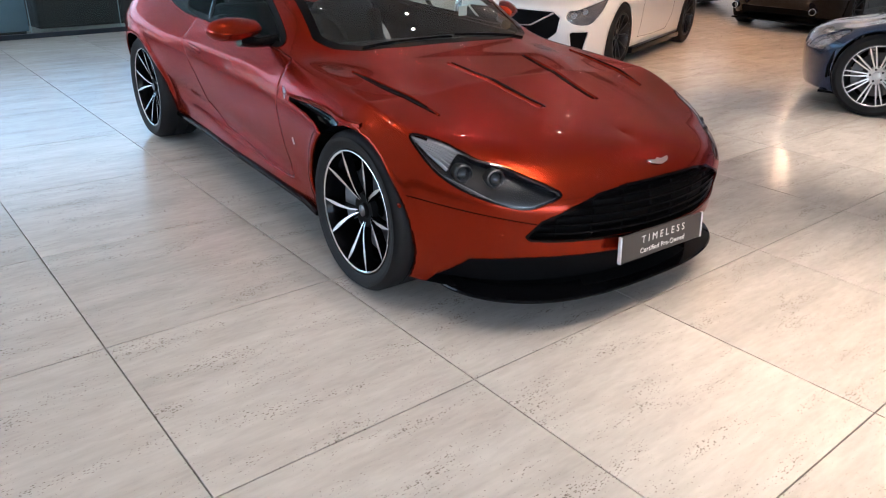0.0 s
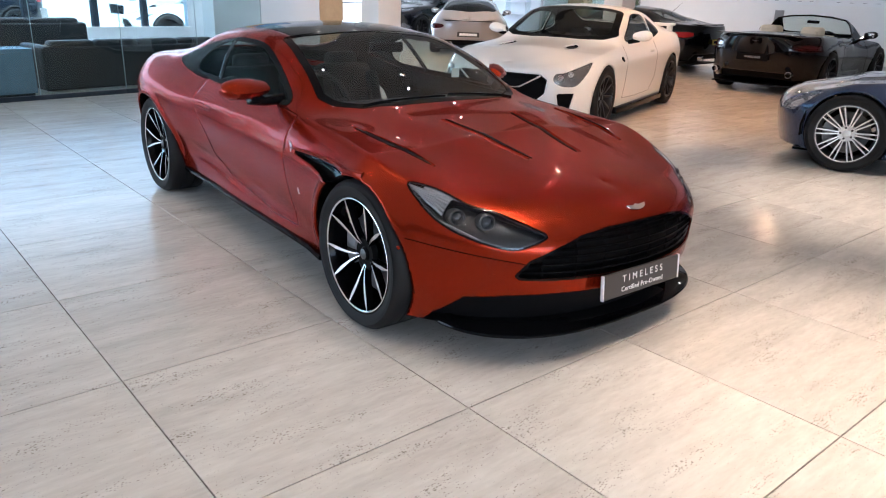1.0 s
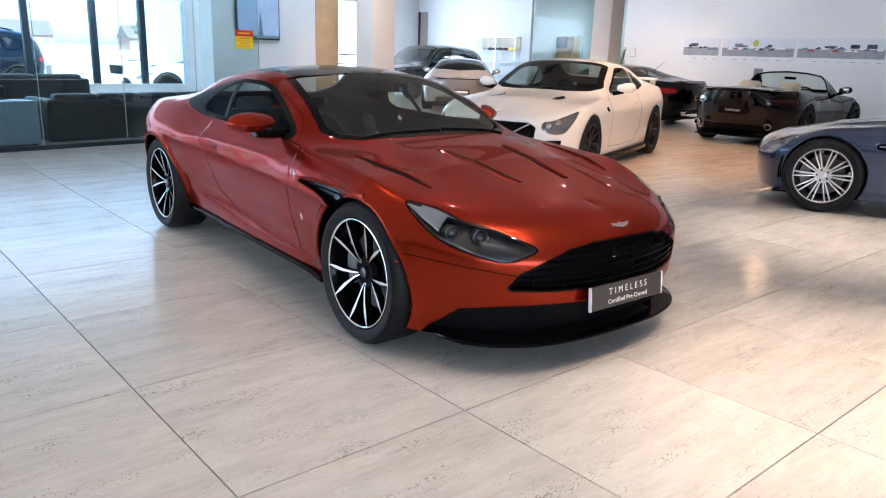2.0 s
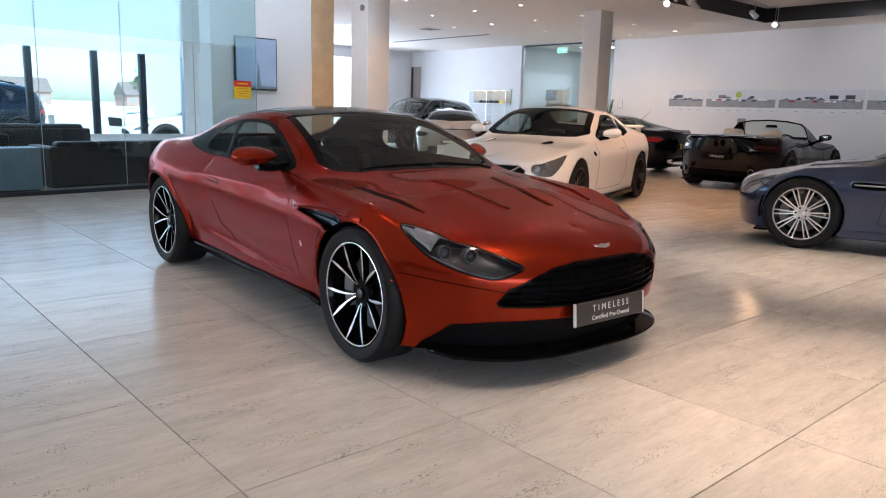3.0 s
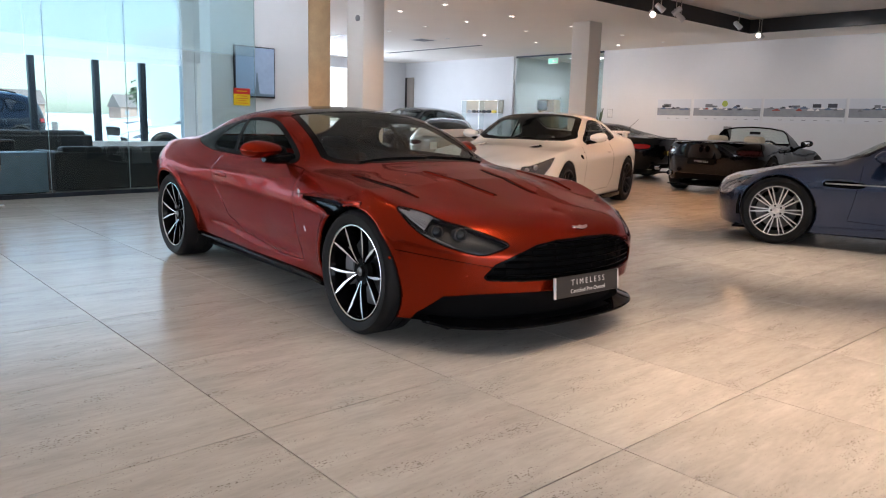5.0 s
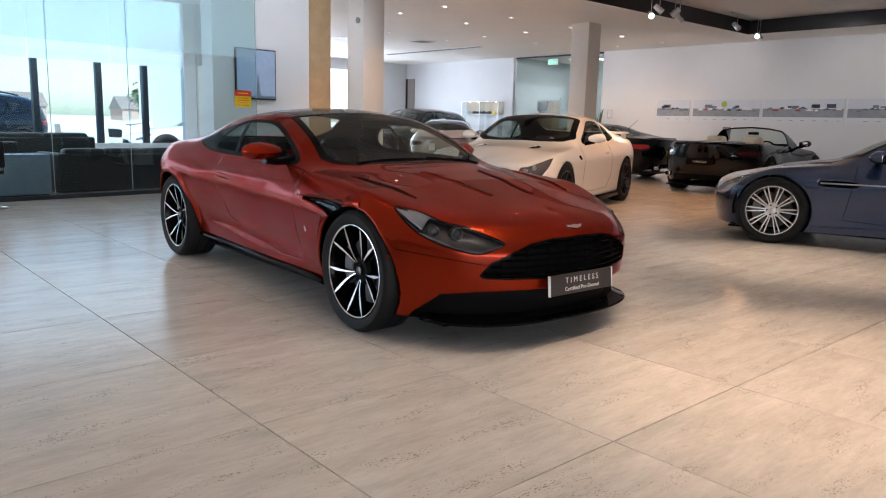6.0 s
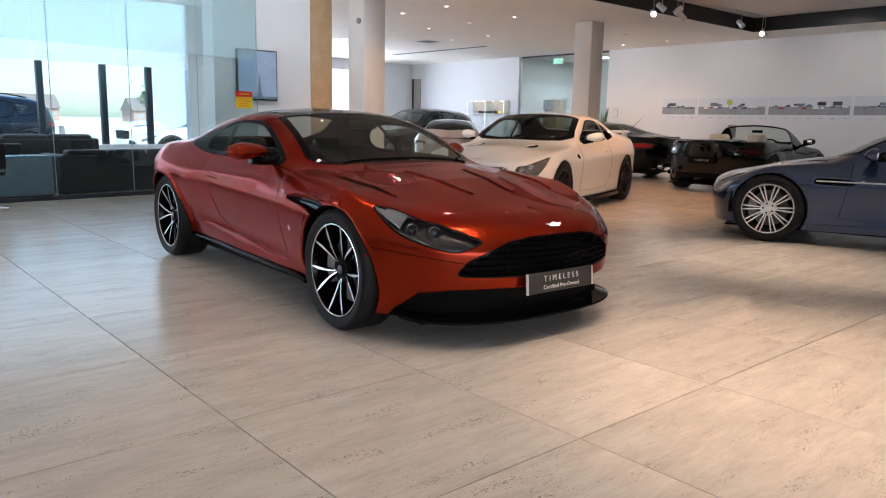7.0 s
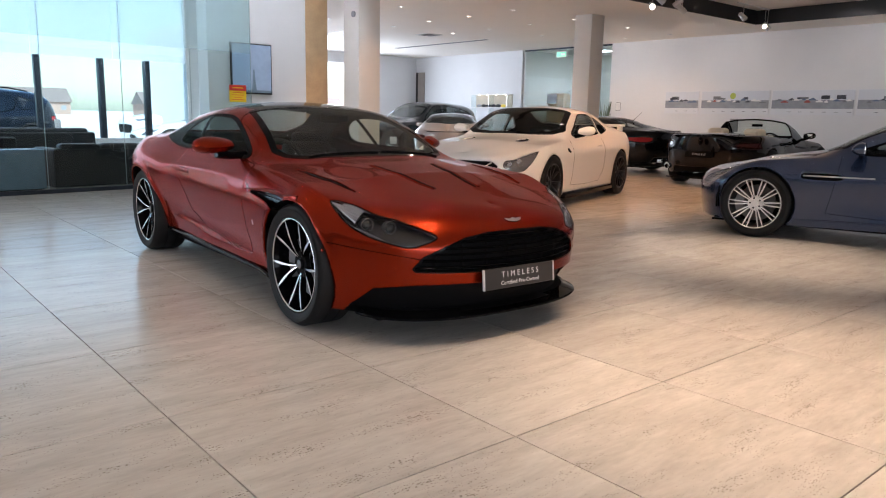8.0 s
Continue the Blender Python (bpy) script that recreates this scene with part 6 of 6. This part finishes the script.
for k, w in ((0, 0.20), (1, 0.24), (2, 0.16), (3, 0.22)):
    part("text_bar", box(0.16 - w / 2, -0.0042, 0.150 - k * 0.038, 0.16 + w / 2, -0.002, 0.158 - k * 0.038), SIGN_RED, sign)
part("text_bar", box(0.06, -0.0062, 0.225, 0.26, -0.0042, 0.240), YELLOW, sign)
sign.matrix_world = pose(4.74, screen_y(4.74) - 0.0075, 1.35, 0, 0, TILT)
tagged(sign, "yellow and red notice stuck on the glass screen", "sign")

# outside the windows
tagged(part("ground", raw([(-400, 15.4, -0.05), (400, 15.4, -0.05), (400, 900, -0.05), (-400, 900, -0.05)], [(0, 1, 2, 3)]), ASPHALT, smooth=False),
             "pale concrete forecourt and street", "ground", kind="structure")
for x, y, w, h in ((14.0, 186.0, 30.0, 2.8), (62.0, 190.0, 20.0, 2.8), (90.0, 188.0, 30.0, 3.0)):
    hs = new("house", None)
    part("wall", box(0, 0, 0, w, 9, h), BRICK_RED, hs)
    part("roof", prism([(-0.4, h), (9.4, h), (4.5, h + 3.2)], -0.4, w + 0.4, "yz"), ROOF_TILE, hs)
    for k in range(int(w // 3)):
        for z in (0.9,):
            wd = part("window", box(0.9 + k * 3, -0.06, z, 2.1 + k * 3, 0.02, z + 1.2), BRICK_RED, hs)
            part("pane", box(0.98 + k * 3, -0.07, z + 0.08, 2.02 + k * 3, -0.06, z + 1.12), FAR_PANE, wd)
    hs.matrix_world = pose(x, y, -0.05)
    tagged(hs, "brick house with a tiled roof across the street", "house", "houses across the street")


def tree(x, y, h, seed):
    rnd = random.Random(seed)
    t = new("tree", None)
    part("trunk", tube([(0, 0, 0), (0.08, 0.03, h * 0.3), (0.02, 0.1, h * 0.6), (0.1, 0.05, h * 0.85)], [0.16, 0.12, 0.08, 0.03], 8), BARK, t)
    limbs = []
    for k in range(7):
        a, z = rnd.uniform(0, 6.28), h * rnd.uniform(0.35, 0.7)
        tip = (math.cos(a) * h * 0.28, math.sin(a) * h * 0.28, z + h * rnd.uniform(0.12, 0.28))
        limbs.append(tip)
        part("limb", tube([(0.04, 0.04, z), (tip[0] * 0.5, tip[1] * 0.5, (z + tip[2]) / 2), tip], [0.05, 0.035, 0.012], 6), BARK, t)
    bm = bmesh.new()
    for k in range(1500):
        c = Vector(rnd.choice(limbs + [(0, 0, h * 0.9)])) + Vector((rnd.gauss(0, h * 0.10), rnd.gauss(0, h * 0.10), rnd.gauss(0, h * 0.09)))
        u = Vector((rnd.gauss(0, 1), rnd.gauss(0, 1), rnd.gauss(0, 1))).normalized()
        v = u.orthogonal().normalized() * 0.09
        bm.faces.new([bm.verts.new(c + w) for w in (u * 0.14, v, -u * 0.14, -v)])
    tagged(part("crown", bm, LEAF, t, smooth=False), kind="stuff")
    t.matrix_world = pose(x, y, -0.05)
    return tagged(t, "leafy street tree in front of the houses", "tree", "street trees")


tree(15.9, 44.0, 3.0, 3)
tree(18.9, 50.0, 3.2, 5)
tree(23.6, 60.0, 3.6, 8)
hedge = bmesh.new()
rnd = random.Random(11)
for k in range(1500):
    c = Vector((rnd.uniform(11.3, 14.5), 34 + rnd.gauss(0, 0.4), rnd.uniform(0, 0.5)))
    u = Vector((rnd.gauss(0, 1), rnd.gauss(0, 1), rnd.gauss(0, 1))).normalized()
    v = u.orthogonal().normalized() * 0.08
    hedge.faces.new([hedge.verts.new(c + w) for w in (u * 0.11, v, -u * 0.11, -v)])
tagged(part("hedge", hedge, LEAF, smooth=False), "clipped green hedge along the street", "hedge", kind="stuff")
tall_car("parked_suv", mat("navy_paint", (0.004, 0.006, 0.011), 0.12, coat=0.2), heading(0.55, 19.6, -0.92, -0.4), "dark navy tall car parked outside the window")
tall_car("parked_van", mat("white_van_paint", (0.8, 0.8, 0.8), 0.35, coat=1.0, vary=0.02), heading(7.9, 24.0, -1.0, -0.1), "white tall car parked across the forecourt")
pc, _ = other_car("parked_hatch", "", mat("pale_paint", (0.75, 0.77, 0.78), 0.35, coat=1.0, vary=0.02), sport_lines(), SNOSE, STAIL, 2.80, 2.70, TEN_SPOKE, SPORT_GLASS,
                  front=LAMP_S, rear=TAIL_S, cuts=(24, 70, 24), ribs=36)
pc.matrix_world = heading(6.6, 19.0, -0.98, 0.1)
tagged(pc, "pale low car parked outside the lounge window", "car")

# ---- far end of the showroom ----
nw = tagged(new("window_north", None), "tall far window with blue posts", "window", kind="structure")
for x in (8.65, 10.6, 12.55, 14.55, 16.55):
    part("post", box(x - 0.05, NORTH - 0.03, 0, x + 0.05, NORTH + 0.12, 3.2, 0.004), STEEL_DARK, nw)
for z in (0.9, 1.25):
    part("rail", box(8.7, NORTH + 0.02, z - 0.02, 16.5, NORTH + 0.06, z + 0.02), STEEL_DARK, nw)
# doorway and lit display in the far wall
dr = tagged(new("door_far", None), "tall taupe door in a dark frame", "door", kind="structure")
part("frame", box(EAST - 0.04, 23.84, 0, EAST - 0.002, 23.96, 3.0), TRIM_BLACK, dr)
part("leaf", box(EAST - 0.03, 23.40, 0, EAST - 0.002, 23.838, 3.0), mat("taupe_door", (0.33, 0.29, 0.26), 0.5, vary=0.06, scale=4), dr)
cabn = new("display_cabinet", None)
y0, y1, z0, z1 = 18.18, 20.14, 0.75, 2.04
CASE_LINING = mat("cream_case_lining", (0.52, 0.46, 0.37), 0.55, vary=0.12, scale=3)
CASE_GLASS = clear_glass("case_glass", (0.93, 0.97, 0.97), 0.96, 0.012, 0.10)
part("back", box(EAST - 0.03, y0, 1.56, EAST - 0.004, y1, z1), CASE_LINING, cabn, "cream lining")
for yy in np.linspace(y0, y1, 3):
    part("upright", box(EAST - 0.31, yy - 0.008, z0, EAST - 0.295, yy + 0.008, z1), RIM_SATIN, cabn)
    part("side_glass", box(EAST - 0.293, yy - 0.003, z0 + 0.01, EAST - 0.033, yy + 0.003, z1 - 0.012), CASE_GLASS, cabn, smooth=False)
for zz in (z0, 1.16, 1.56, z1):
    part("shelf", box(EAST - 0.31, y0, zz - 0.008, EAST - 0.032, y1, zz + 0.008), PLASTIC_WHITE, cabn)
for yy in (18.45, 18.9, 19.4, 19.85):
    part("lamp", lathe([(0.0, 0), (0.03, 0), (0.034, 0.012), (0, 0.012)], 12, "z"), mat("case_lamp", (1, 1, 1), 0.4, glow=(1, 0.86, 0.62), power=6), cabn, at=pose(EAST - 0.15, yy, z1 - 0.021))
tagged(cabn, "glass display case with lit cream lining on the wall", "display cabinet")
for k, yy in enumerate((18.48, 18.74, 19.0, 19.27, 19.53, 19.79)):
    md = part("model_car", pod((0.13, 0.06, 0.06), 0.1, 12), (YELLOW, LEATHER, LEATHER, LEATHER, LEATHER, PLASTIC_GREY)[k], at=pose(EAST - 0.19, yy, 1.627, 0, 0, 90))
    tagged(md, "small scale model car on the display shelf", "model car", "model cars")

# glazed office in the east wall
OY0, OY1, OX = 13.8, 17.75, 22.6
OFFICE_PANE = clear_glass("office_pane", (0.91, 0.97, 0.97), 0.95, 0.012, 0.12)
TEAL = mat("pale_grey_paint", (0.60, 0.635, 0.625), 0.6, vary=0.03)
slab("wall_office_back", OX, OY0 - 0.1, 0, OX + 0.15, OY1 + 0.1, HC, TEAL)
slab("wall_office_south", EAST + 0.2, OY0 - 0.2, 0, OX, OY0 - 0.001, HC, TEAL)
slab("wall_office_north", EAST + 0.2, OY1 + 0.001, 0, OX, OY1 + 0.2, HC, TEAL)
slab("floor_office", EAST, OY0, -0.1, OX, OY1, -0.002, STONE)
slab("ceiling_office", EAST, OY0 - 0.1, HC, OX + 0.15, OY1 + 0.1, HC + 0.12, CEIL_PAINT)
og = tagged(new("window_office", None), "full-height office glazing in a slim frame", "window", kind="structure")
for yy in (OY0 + 0.02, OY1 - 0.02):
    part("post", box(EAST + 0.06, yy - 0.02, 0, EAST + 0.12, yy + 0.02, HC), RIM_SATIN, og)
part("head_rail", box(EAST + 0.06, OY0 + 0.04, HC - 0.05, EAST + 0.12, OY1 - 0.04, HC - 0.001), STEEL_DARK, og)
p = part("pane", box(EAST + 0.085, OY0 + 0.04, 0.02, EAST + 0.093, OY1 - 0.04, HC - 0.05), OFFICE_PANE, og, smooth=False)
p.visible_shadow = False
unit = new("screen_unit", None)
part("cabinet", box(0, 0.14, 0, 0.45, 0.86, 1.55, 0.006), OAK, unit)
part("upper_box", box(0.05, 0.10, 1.551, 0.42, 0.84, 2.12, 0.006), OAK, unit)
part("screen", box(0.035, 0.42, 1.74, 0.049, 0.90, 2.10, 0.004), SCREEN, unit, "dark screen")
for yy in (-0.02, 1.0):
    part("glass_side", box(0.0, yy, 0.0, 0.45, yy + 0.012, 2.16), CASE_GLASS, unit, smooth=False)
    part("bracket", box(0.18, yy - 0.02, 2.161, 0.26, yy + 0.09, 2.21, 0.006), CHROME, unit)
part("glass_top", box(0.0, -0.008, 2.14, 0.45, 1.0, 2.152), CASE_GLASS, unit, smooth=False)
unit.matrix_world = pose(20.5, 16.85, 0)
tagged(unit, "oak cabinet with a dark screen between glass sides", "cabinet")
desk = new("office_desk", None)
part("top", box(-0.35, -0.8, 0.72, 0.35, 0.8, 0.75, 0.004), PLASTIC_WHITE, desk)
for a in (-0.72, 0.72):
    part("leg_panel", box(-0.30, a - 0.02, 0, 0.30, a + 0.02, 0.72), PLASTIC_WHITE, desk)
desk.matrix_world = pose(21.2, 15.9, 0)
# Invented light panel that goes with the added office lamp.
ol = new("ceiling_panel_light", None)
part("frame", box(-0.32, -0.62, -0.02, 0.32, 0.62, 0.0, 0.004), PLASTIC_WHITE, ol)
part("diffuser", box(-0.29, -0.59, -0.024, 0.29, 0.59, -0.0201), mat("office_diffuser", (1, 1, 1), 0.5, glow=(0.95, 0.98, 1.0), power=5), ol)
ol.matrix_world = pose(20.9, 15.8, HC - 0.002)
tagged(ol, "lit white ceiling panel added to brighten the office", "ceiling light")
tagged(desk, "white office desk behind the glazing", "desk")
ex = new("exit_sign", None)
part("case", box(-0.03, -0.22, 0, 0.03, 0.22, 0.20, 0.006), PLASTIC_WHITE, ex)
part("sign_face", box(-0.034, -0.20, 0.02, -0.03, 0.20, 0.17), mat("exit_green", (0.02, 0.22, 0.12), 0.4, glow=(0.3, 0.9, 0.6), power=0.5), ex)
part("pictogram_bar", box(-0.038, -0.16, 0.06, -0.034, 0.02, 0.13), INK_WHITE, ex)
for a in (-0.15, 0.15):
    part("hanger", tube([(0, a, 0.19), (0, a, 0.37)], 0.006, 6), CHROME, ex)
ex.matrix_world = pose(EAST - 0.25, 15.68, 3.24)
tagged(ex, "green and white exit sign hung from the ceiling", "exit sign")
pot = new("potted_plant", None)
part("pot", lathe([(0.0, 0), (0.16, 0), (0.20, 0.4), (0.185, 0.4), (0.18, 0.36), (0, 0.36)], 24, "z"), PLASTIC_GREY, pot)
bm = bmesh.new()
rnd = random.Random(4)
for k in range(26):
    a, l = rnd.uniform(0, 6.28), rnd.uniform(0.9, 1.5)
    tube([(0.05 * math.cos(a), 0.05 * math.sin(a), 0.36), (0.10 * math.cos(a), 0.10 * math.sin(a), 0.36 + l * 0.6), (0.22 * math.cos(a), 0.22 * math.sin(a), 0.36 + l)], [0.02, 0.028, 0.003], 5, bm=bm)
tagged(part("leaves", bm, LEAF, pot), kind="stuff")
pot.matrix_world = pose(18.75, 13.67, 0)
tagged(pot, "upright green plant in a grey pot by the wall", "plant")

# ---- east wall: long pictures, switch ----
SKYPRINT = mat("pale_sky_print", (0.66, 0.70, 0.76), 0.5, vary=0.04, scale=3)
ROADPRINT = mat("grey_road_print", (0.30, 0.32, 0.36), 0.5, vary=0.2, scale=6)
PAPER = mat("paper_margin", (0.74, 0.76, 0.80), 0.5)
INKS = [mat("print_ink_" + n, c, 0.5) for n, c in (("dark", (0.06, 0.07, 0.09)), ("grey", (0.2, 0.22, 0.25)), ("red", (0.35, 0.08, 0.07)), ("blue", (0.12, 0.17, 0.27)), ("white", (0.78, 0.78, 0.78)))]
LIME = mat("print_ink_lime", (0.42, 0.50, 0.08), 0.5)


def picture(y1, y0, seed, ball=None):
    """A long print: pale sky, grey road, a row of small vehicles, a white margin below."""
    rnd = random.Random(seed)
    w = y1 - y0
    pic = new("long_picture", None)
    part("board", box(-0.02, 0, 0, -0.002, w, 0.64, 0.002, 1), PAPER, pic)
    part("sky_area", box(-0.0225, 0.015, 0.38, -0.02, w - 0.015, 0.625), SKYPRINT, pic)
    part("road_area", box(-0.0225, 0.015, 0.16, -0.02, w - 0.015, 0.38), ROADPRINT, pic)
    n = int(w / 0.16)
    for k in range(n):
        a = 0.05 + (w - 0.25) * k / n + rnd.uniform(0, 0.04)
        l, h = rnd.uniform(0.09, 0.2), rnd.uniform(0.03, 0.07)
        z = 0.33 + rnd.uniform(-0.03, 0.05)
        ink = rnd.choice(INKS)
        part("printed_vehicle", prism([(a, z), (a + l, z), (a + l, z + h * 0.5), (a + l * 0.75, z + h * 0.6), (a + l * 0.62, z + h), (a + l * 0.3, z + h), (a + l * 0.18, z + h * 0.55), (a, z + h * 0.45)],
                                      -0.025, -0.0225, "yz"), ink, pic)
    for k in range(int(w / 0.35)):
        a = rnd.uniform(0.1, w - 0.3)
        part("printed_shape", box(-0.0245, a, 0.40, -0.0225, a + rnd.uniform(0.08, 0.25), 0.40 + rnd.uniform(0.03, 0.10)), INKS[rnd.randrange(2)], pic)
    if ball:
        part("printed_balloon", prism(circle(ball, 0.50, 0.085, 20), -0.026, -0.0245, "yz"), LIME, pic)
    for k in range(int(w / 0.3)):
        part("caption_bar", box(-0.0215, 0.06 + k * 0.3, 0.07, -0.02, 0.16 + k * 0.3, 0.08), INKS[1], pic)
    pic.matrix_world = pose(EAST, y0, 1.42)
    tagged(pic, "long printed frieze of small vehicles on the wall", "picture", "wall friezes")


picture(11.70, 10.58, 1)
picture(10.50, 8.48, 2, 1.05)
picture(8.42, 6.32, 3)
picture(6.26, 4.2, 4)
picture(4.12, 2.0, 5)
sw = new("wall_switch", None)
part("plate", box(-0.012, 0, 0, -0.001, 0.16, 0.24, 0.003), PLASTIC_WHITE, sw)
part("panel", box(-0.016, 0.03, 0.09, -0.012, 0.13, 0.21), RIM_SATIN, sw)
part("surround", box(-0.006, -0.012, -0.012, -0.001, 0.172, 0.252), PLASTIC_GREY, sw)
sw.matrix_world = pose(EAST, 13.35, 1.50)
tagged(sw, "white control panel on the wall", "wall switch")
st = new("info_stand", None)
part("foot", box(-0.15, -0.12, 0, 0.15, 0.12, 0.012, 0.004), STEEL_DARK, st)
part("post", tube([(0, 0, 0.01), (0, 0, 1.0)], 0.016, 8), STEEL_DARK, st)
part("panel", box(-0.012, -0.11, 0.95, 0.012, 0.11, 1.28, 0.004), PLASTIC_GREY, st)
st.matrix_world = pose(17.6, 8.6, 0)
tagged(st, "slim grey information stand by the wall", "stand")

# ---- ceiling: downlights, slots, track spots ----
# The west rows of DOWN and all of LOUNGE are invented fixtures for fill beams.
for x, y in DOWN + LOUNGE + [(9.75, 14.0), (9.75, 15.6), (11.8, 15.6), (13.95, 15.6)]:
    d = new("downlight", None)
    part("trim_ring", lathe([(0.045, 0.0), (0.065, 0.0), (0.068, 0.006), (0.068, 0.012), (0.05, 0.012)], 20, "z"), PLASTIC_WHITE, d)
    part("lamp", lathe([(0.0, 0.010), (0.044, 0.010), (0.044, 0.011), (0.0, 0.0115)], 16, "z"), BULB, d)
    d.matrix_world = pose(x, y, HC - 0.0122)
    tagged(d, "round recessed downlight, lit", "downlight", "ceiling downlights")
BRIGHT_BULB = mat("bright_lamp", (1, 1, 1), 0.4, glow=(1.0, 0.90, 0.74), power=90)
# Inferred from bonnet glints; COFFER's entries at x 1.32 and beyond 8 are added.
RAISED = [(x, y) for x, y, watts in COFFER] + [(2.6, 4.6), (2.6, 6.9), (4.1, 6.2), (5.6, 4.3), (5.6, 7.2), (7.2, 5.4), (7.2, 7.6), (8.8, 6.4)]
for x, y in RAISED:
    d = new("coffer_lamp", None)
    part("trim_ring", lathe([(0.04, 0.0), (0.058, 0.0), (0.06, 0.006), (0.06, 0.012), (0.045, 0.012)], 18, "z"), PLASTIC_WHITE, d)
    part("lamp", lathe([(0.0, 0.010), (0.026, 0.010), (0.026, 0.011), (0.0, 0.0115)], 14, "z"), BRIGHT_BULB, d)
    d.matrix_world = pose(x, y, CZ - 0.0122)
    tagged(d, "small round lamp in the raised ceiling, lit", "ceiling lamp", "raised ceiling lamps")
for nm, x0, y0, x1, y1 in (("slot_diffuser", 15.70, 16.1, 15.90, 20.9), ("slot_diffuser", 11.56, 17.6, 11.76, 20.2)):
    s2 = new(nm, None)
    part("slot", box(x0, y0, HC - 0.006, x1, y1, HC - 0.001), TRIM_BLACK, s2)
    for e in (x0 - 0.012, x1 + 0.002):
        part("edge", box(e, y0, HC - 0.0068, e + 0.010, y1, HC - 0.001), PLASTIC_WHITE, s2)
    tagged(s2, "long black ceiling slot diffuser", "air diffuser", "ceiling slots")
vent = new("ceiling_vent", None)
part("frame", box(-0.3, -0.3, 0, 0.3, 0.3, 0.008, 0.002), PLASTIC_WHITE, vent)
for k in range(5):
    part("slat", box(-0.24, -0.22 + k * 0.1, -0.008, 0.24, -0.18 + k * 0.1, -0.001), PLASTIC_GREY, vent)
vent.matrix_world = pose(13.77, 16.48, HC - 0.01)
tagged(vent, "square white ceiling vent", "air vent")


def track_head(x, y, z, tx, ty, lit):
    h = new("track_spotlight", None)
    way = (Vector((tx, ty, 0)) - Vector((x, y, z))).normalized()
    m = Matrix.Translation((x, y, z)) @ way.to_track_quat("Z", "Y").to_matrix().to_4x4()
    can = part("can", lathe([(0.0, -0.13), (0.045, -0.13), (0.055, -0.12), (0.062, 0.05), (0.064, 0.08), (0.056, 0.08), (0.052, 0.055), (0.0, 0.05)], 22, "z"), RIM_SATIN, h, at=m)
    if lit:
        part("lamp", lathe([(0.0, 0.058), (0.05, 0.058), (0.05, 0.060), (0.0, 0.0605)], 18, "z"), mat("lit_spot", (1, 1, 1), 0.4, glow=(1, 0.9, 0.75), power=5), can)
    part("stem", tube([(x, y, z + 0.05), (x, y, CZ - 0.03)], 0.010, 8), CHROME, h)
    part("yoke", box(x - 0.07, y - 0.012, z - 0.01, x + 0.07, y + 0.012, z + 0.06, 0.01), RIM_SATIN, h)
    return tagged(h, "silver track spotlight on a stem" + (", lit" if lit else ""), "spotlight", "track spotlights")


for x0, x1 in ((11.9, 14.2), (16.0, 17.5)):
    tr = part("lighting_track", box(x0, 7.88, CZ - 0.03, x1, 7.92, CZ - 0.002, 0.003), PLASTIC_WHITE)
    tagged(tr, "white ceiling lighting track", "lighting track", "lighting tracks")
for x, z, tx, ty, lit in ((12.67, 3.48, 6.0, 2.0, True), (12.97, 3.62, 15.0, 4.0, False), (13.55, 3.62, 12, 12, False), (13.75, 3.52, 18, 6, False),
                          (16.3, 3.62, 16.0, 4.0, False), (17.35, 3.52, 8.0, 3.0, True), (17.48, 3.50, 19, 5, False)):
    track_head(x, 7.9, z, tx, ty, lit)
sc2 = new("ceiling_sensor", None)
part("body", lathe([(0, 0), (0.05, 0), (0.055, 0.03), (0, 0.06)], 18, "z"), PLASTIC_GREY, sc2)
sc2.matrix_world = pose(7.0 - 0.001, 10.2, 2.95, 0, -90, 0)
tagged(sc2, "small round grey sensor on the column", "sensor")
# ---- stone slabs of the floor ----
TILE = 0.960


def slab_mesh(name, w, d):
    bm = box(-w / 2, -d / 2, -0.012, w / 2, d / 2, 0.0, 0.0)
    bmesh.ops.bevel(bm, geom=[e for e in bm.edges if all(v.co.z > -0.001 for v in e.verts)], offset=0.0012, segments=1, affect="EDGES")
    return mesh_of(bm, name, STONE, False)


one = slab_mesh("tile", TILE - 0.005, TILE - 0.005)
rest = bmesh.new()
xs = np.arange(-9, 19)
ys = np.arange(-10, 25)
for i in xs:
    for j in ys:
        x, y = 1.4 + (i + 0.5) * TILE, 1.488 + (j + 0.5) * TILE
        if not (WEST < x < EAST and SOUTH < y < NORTH):
            continue
        if -3 <= i <= 12 and -4 <= j <= 13:
            ob = new("tile", one)
            ob.parent, ob.location = floor, (x, y, 0)
        else:
            h = TILE / 2 - 0.0025
            rest.faces.new([rest.verts.new((x + a * h, y + b * h, 0)) for a, b in ((-1, -1), (1, -1), (1, 1), (-1, 1))])
far = part("tiles_beyond", rest, STONE, floor, smooth=False)
tagged(far, kind="stuff")
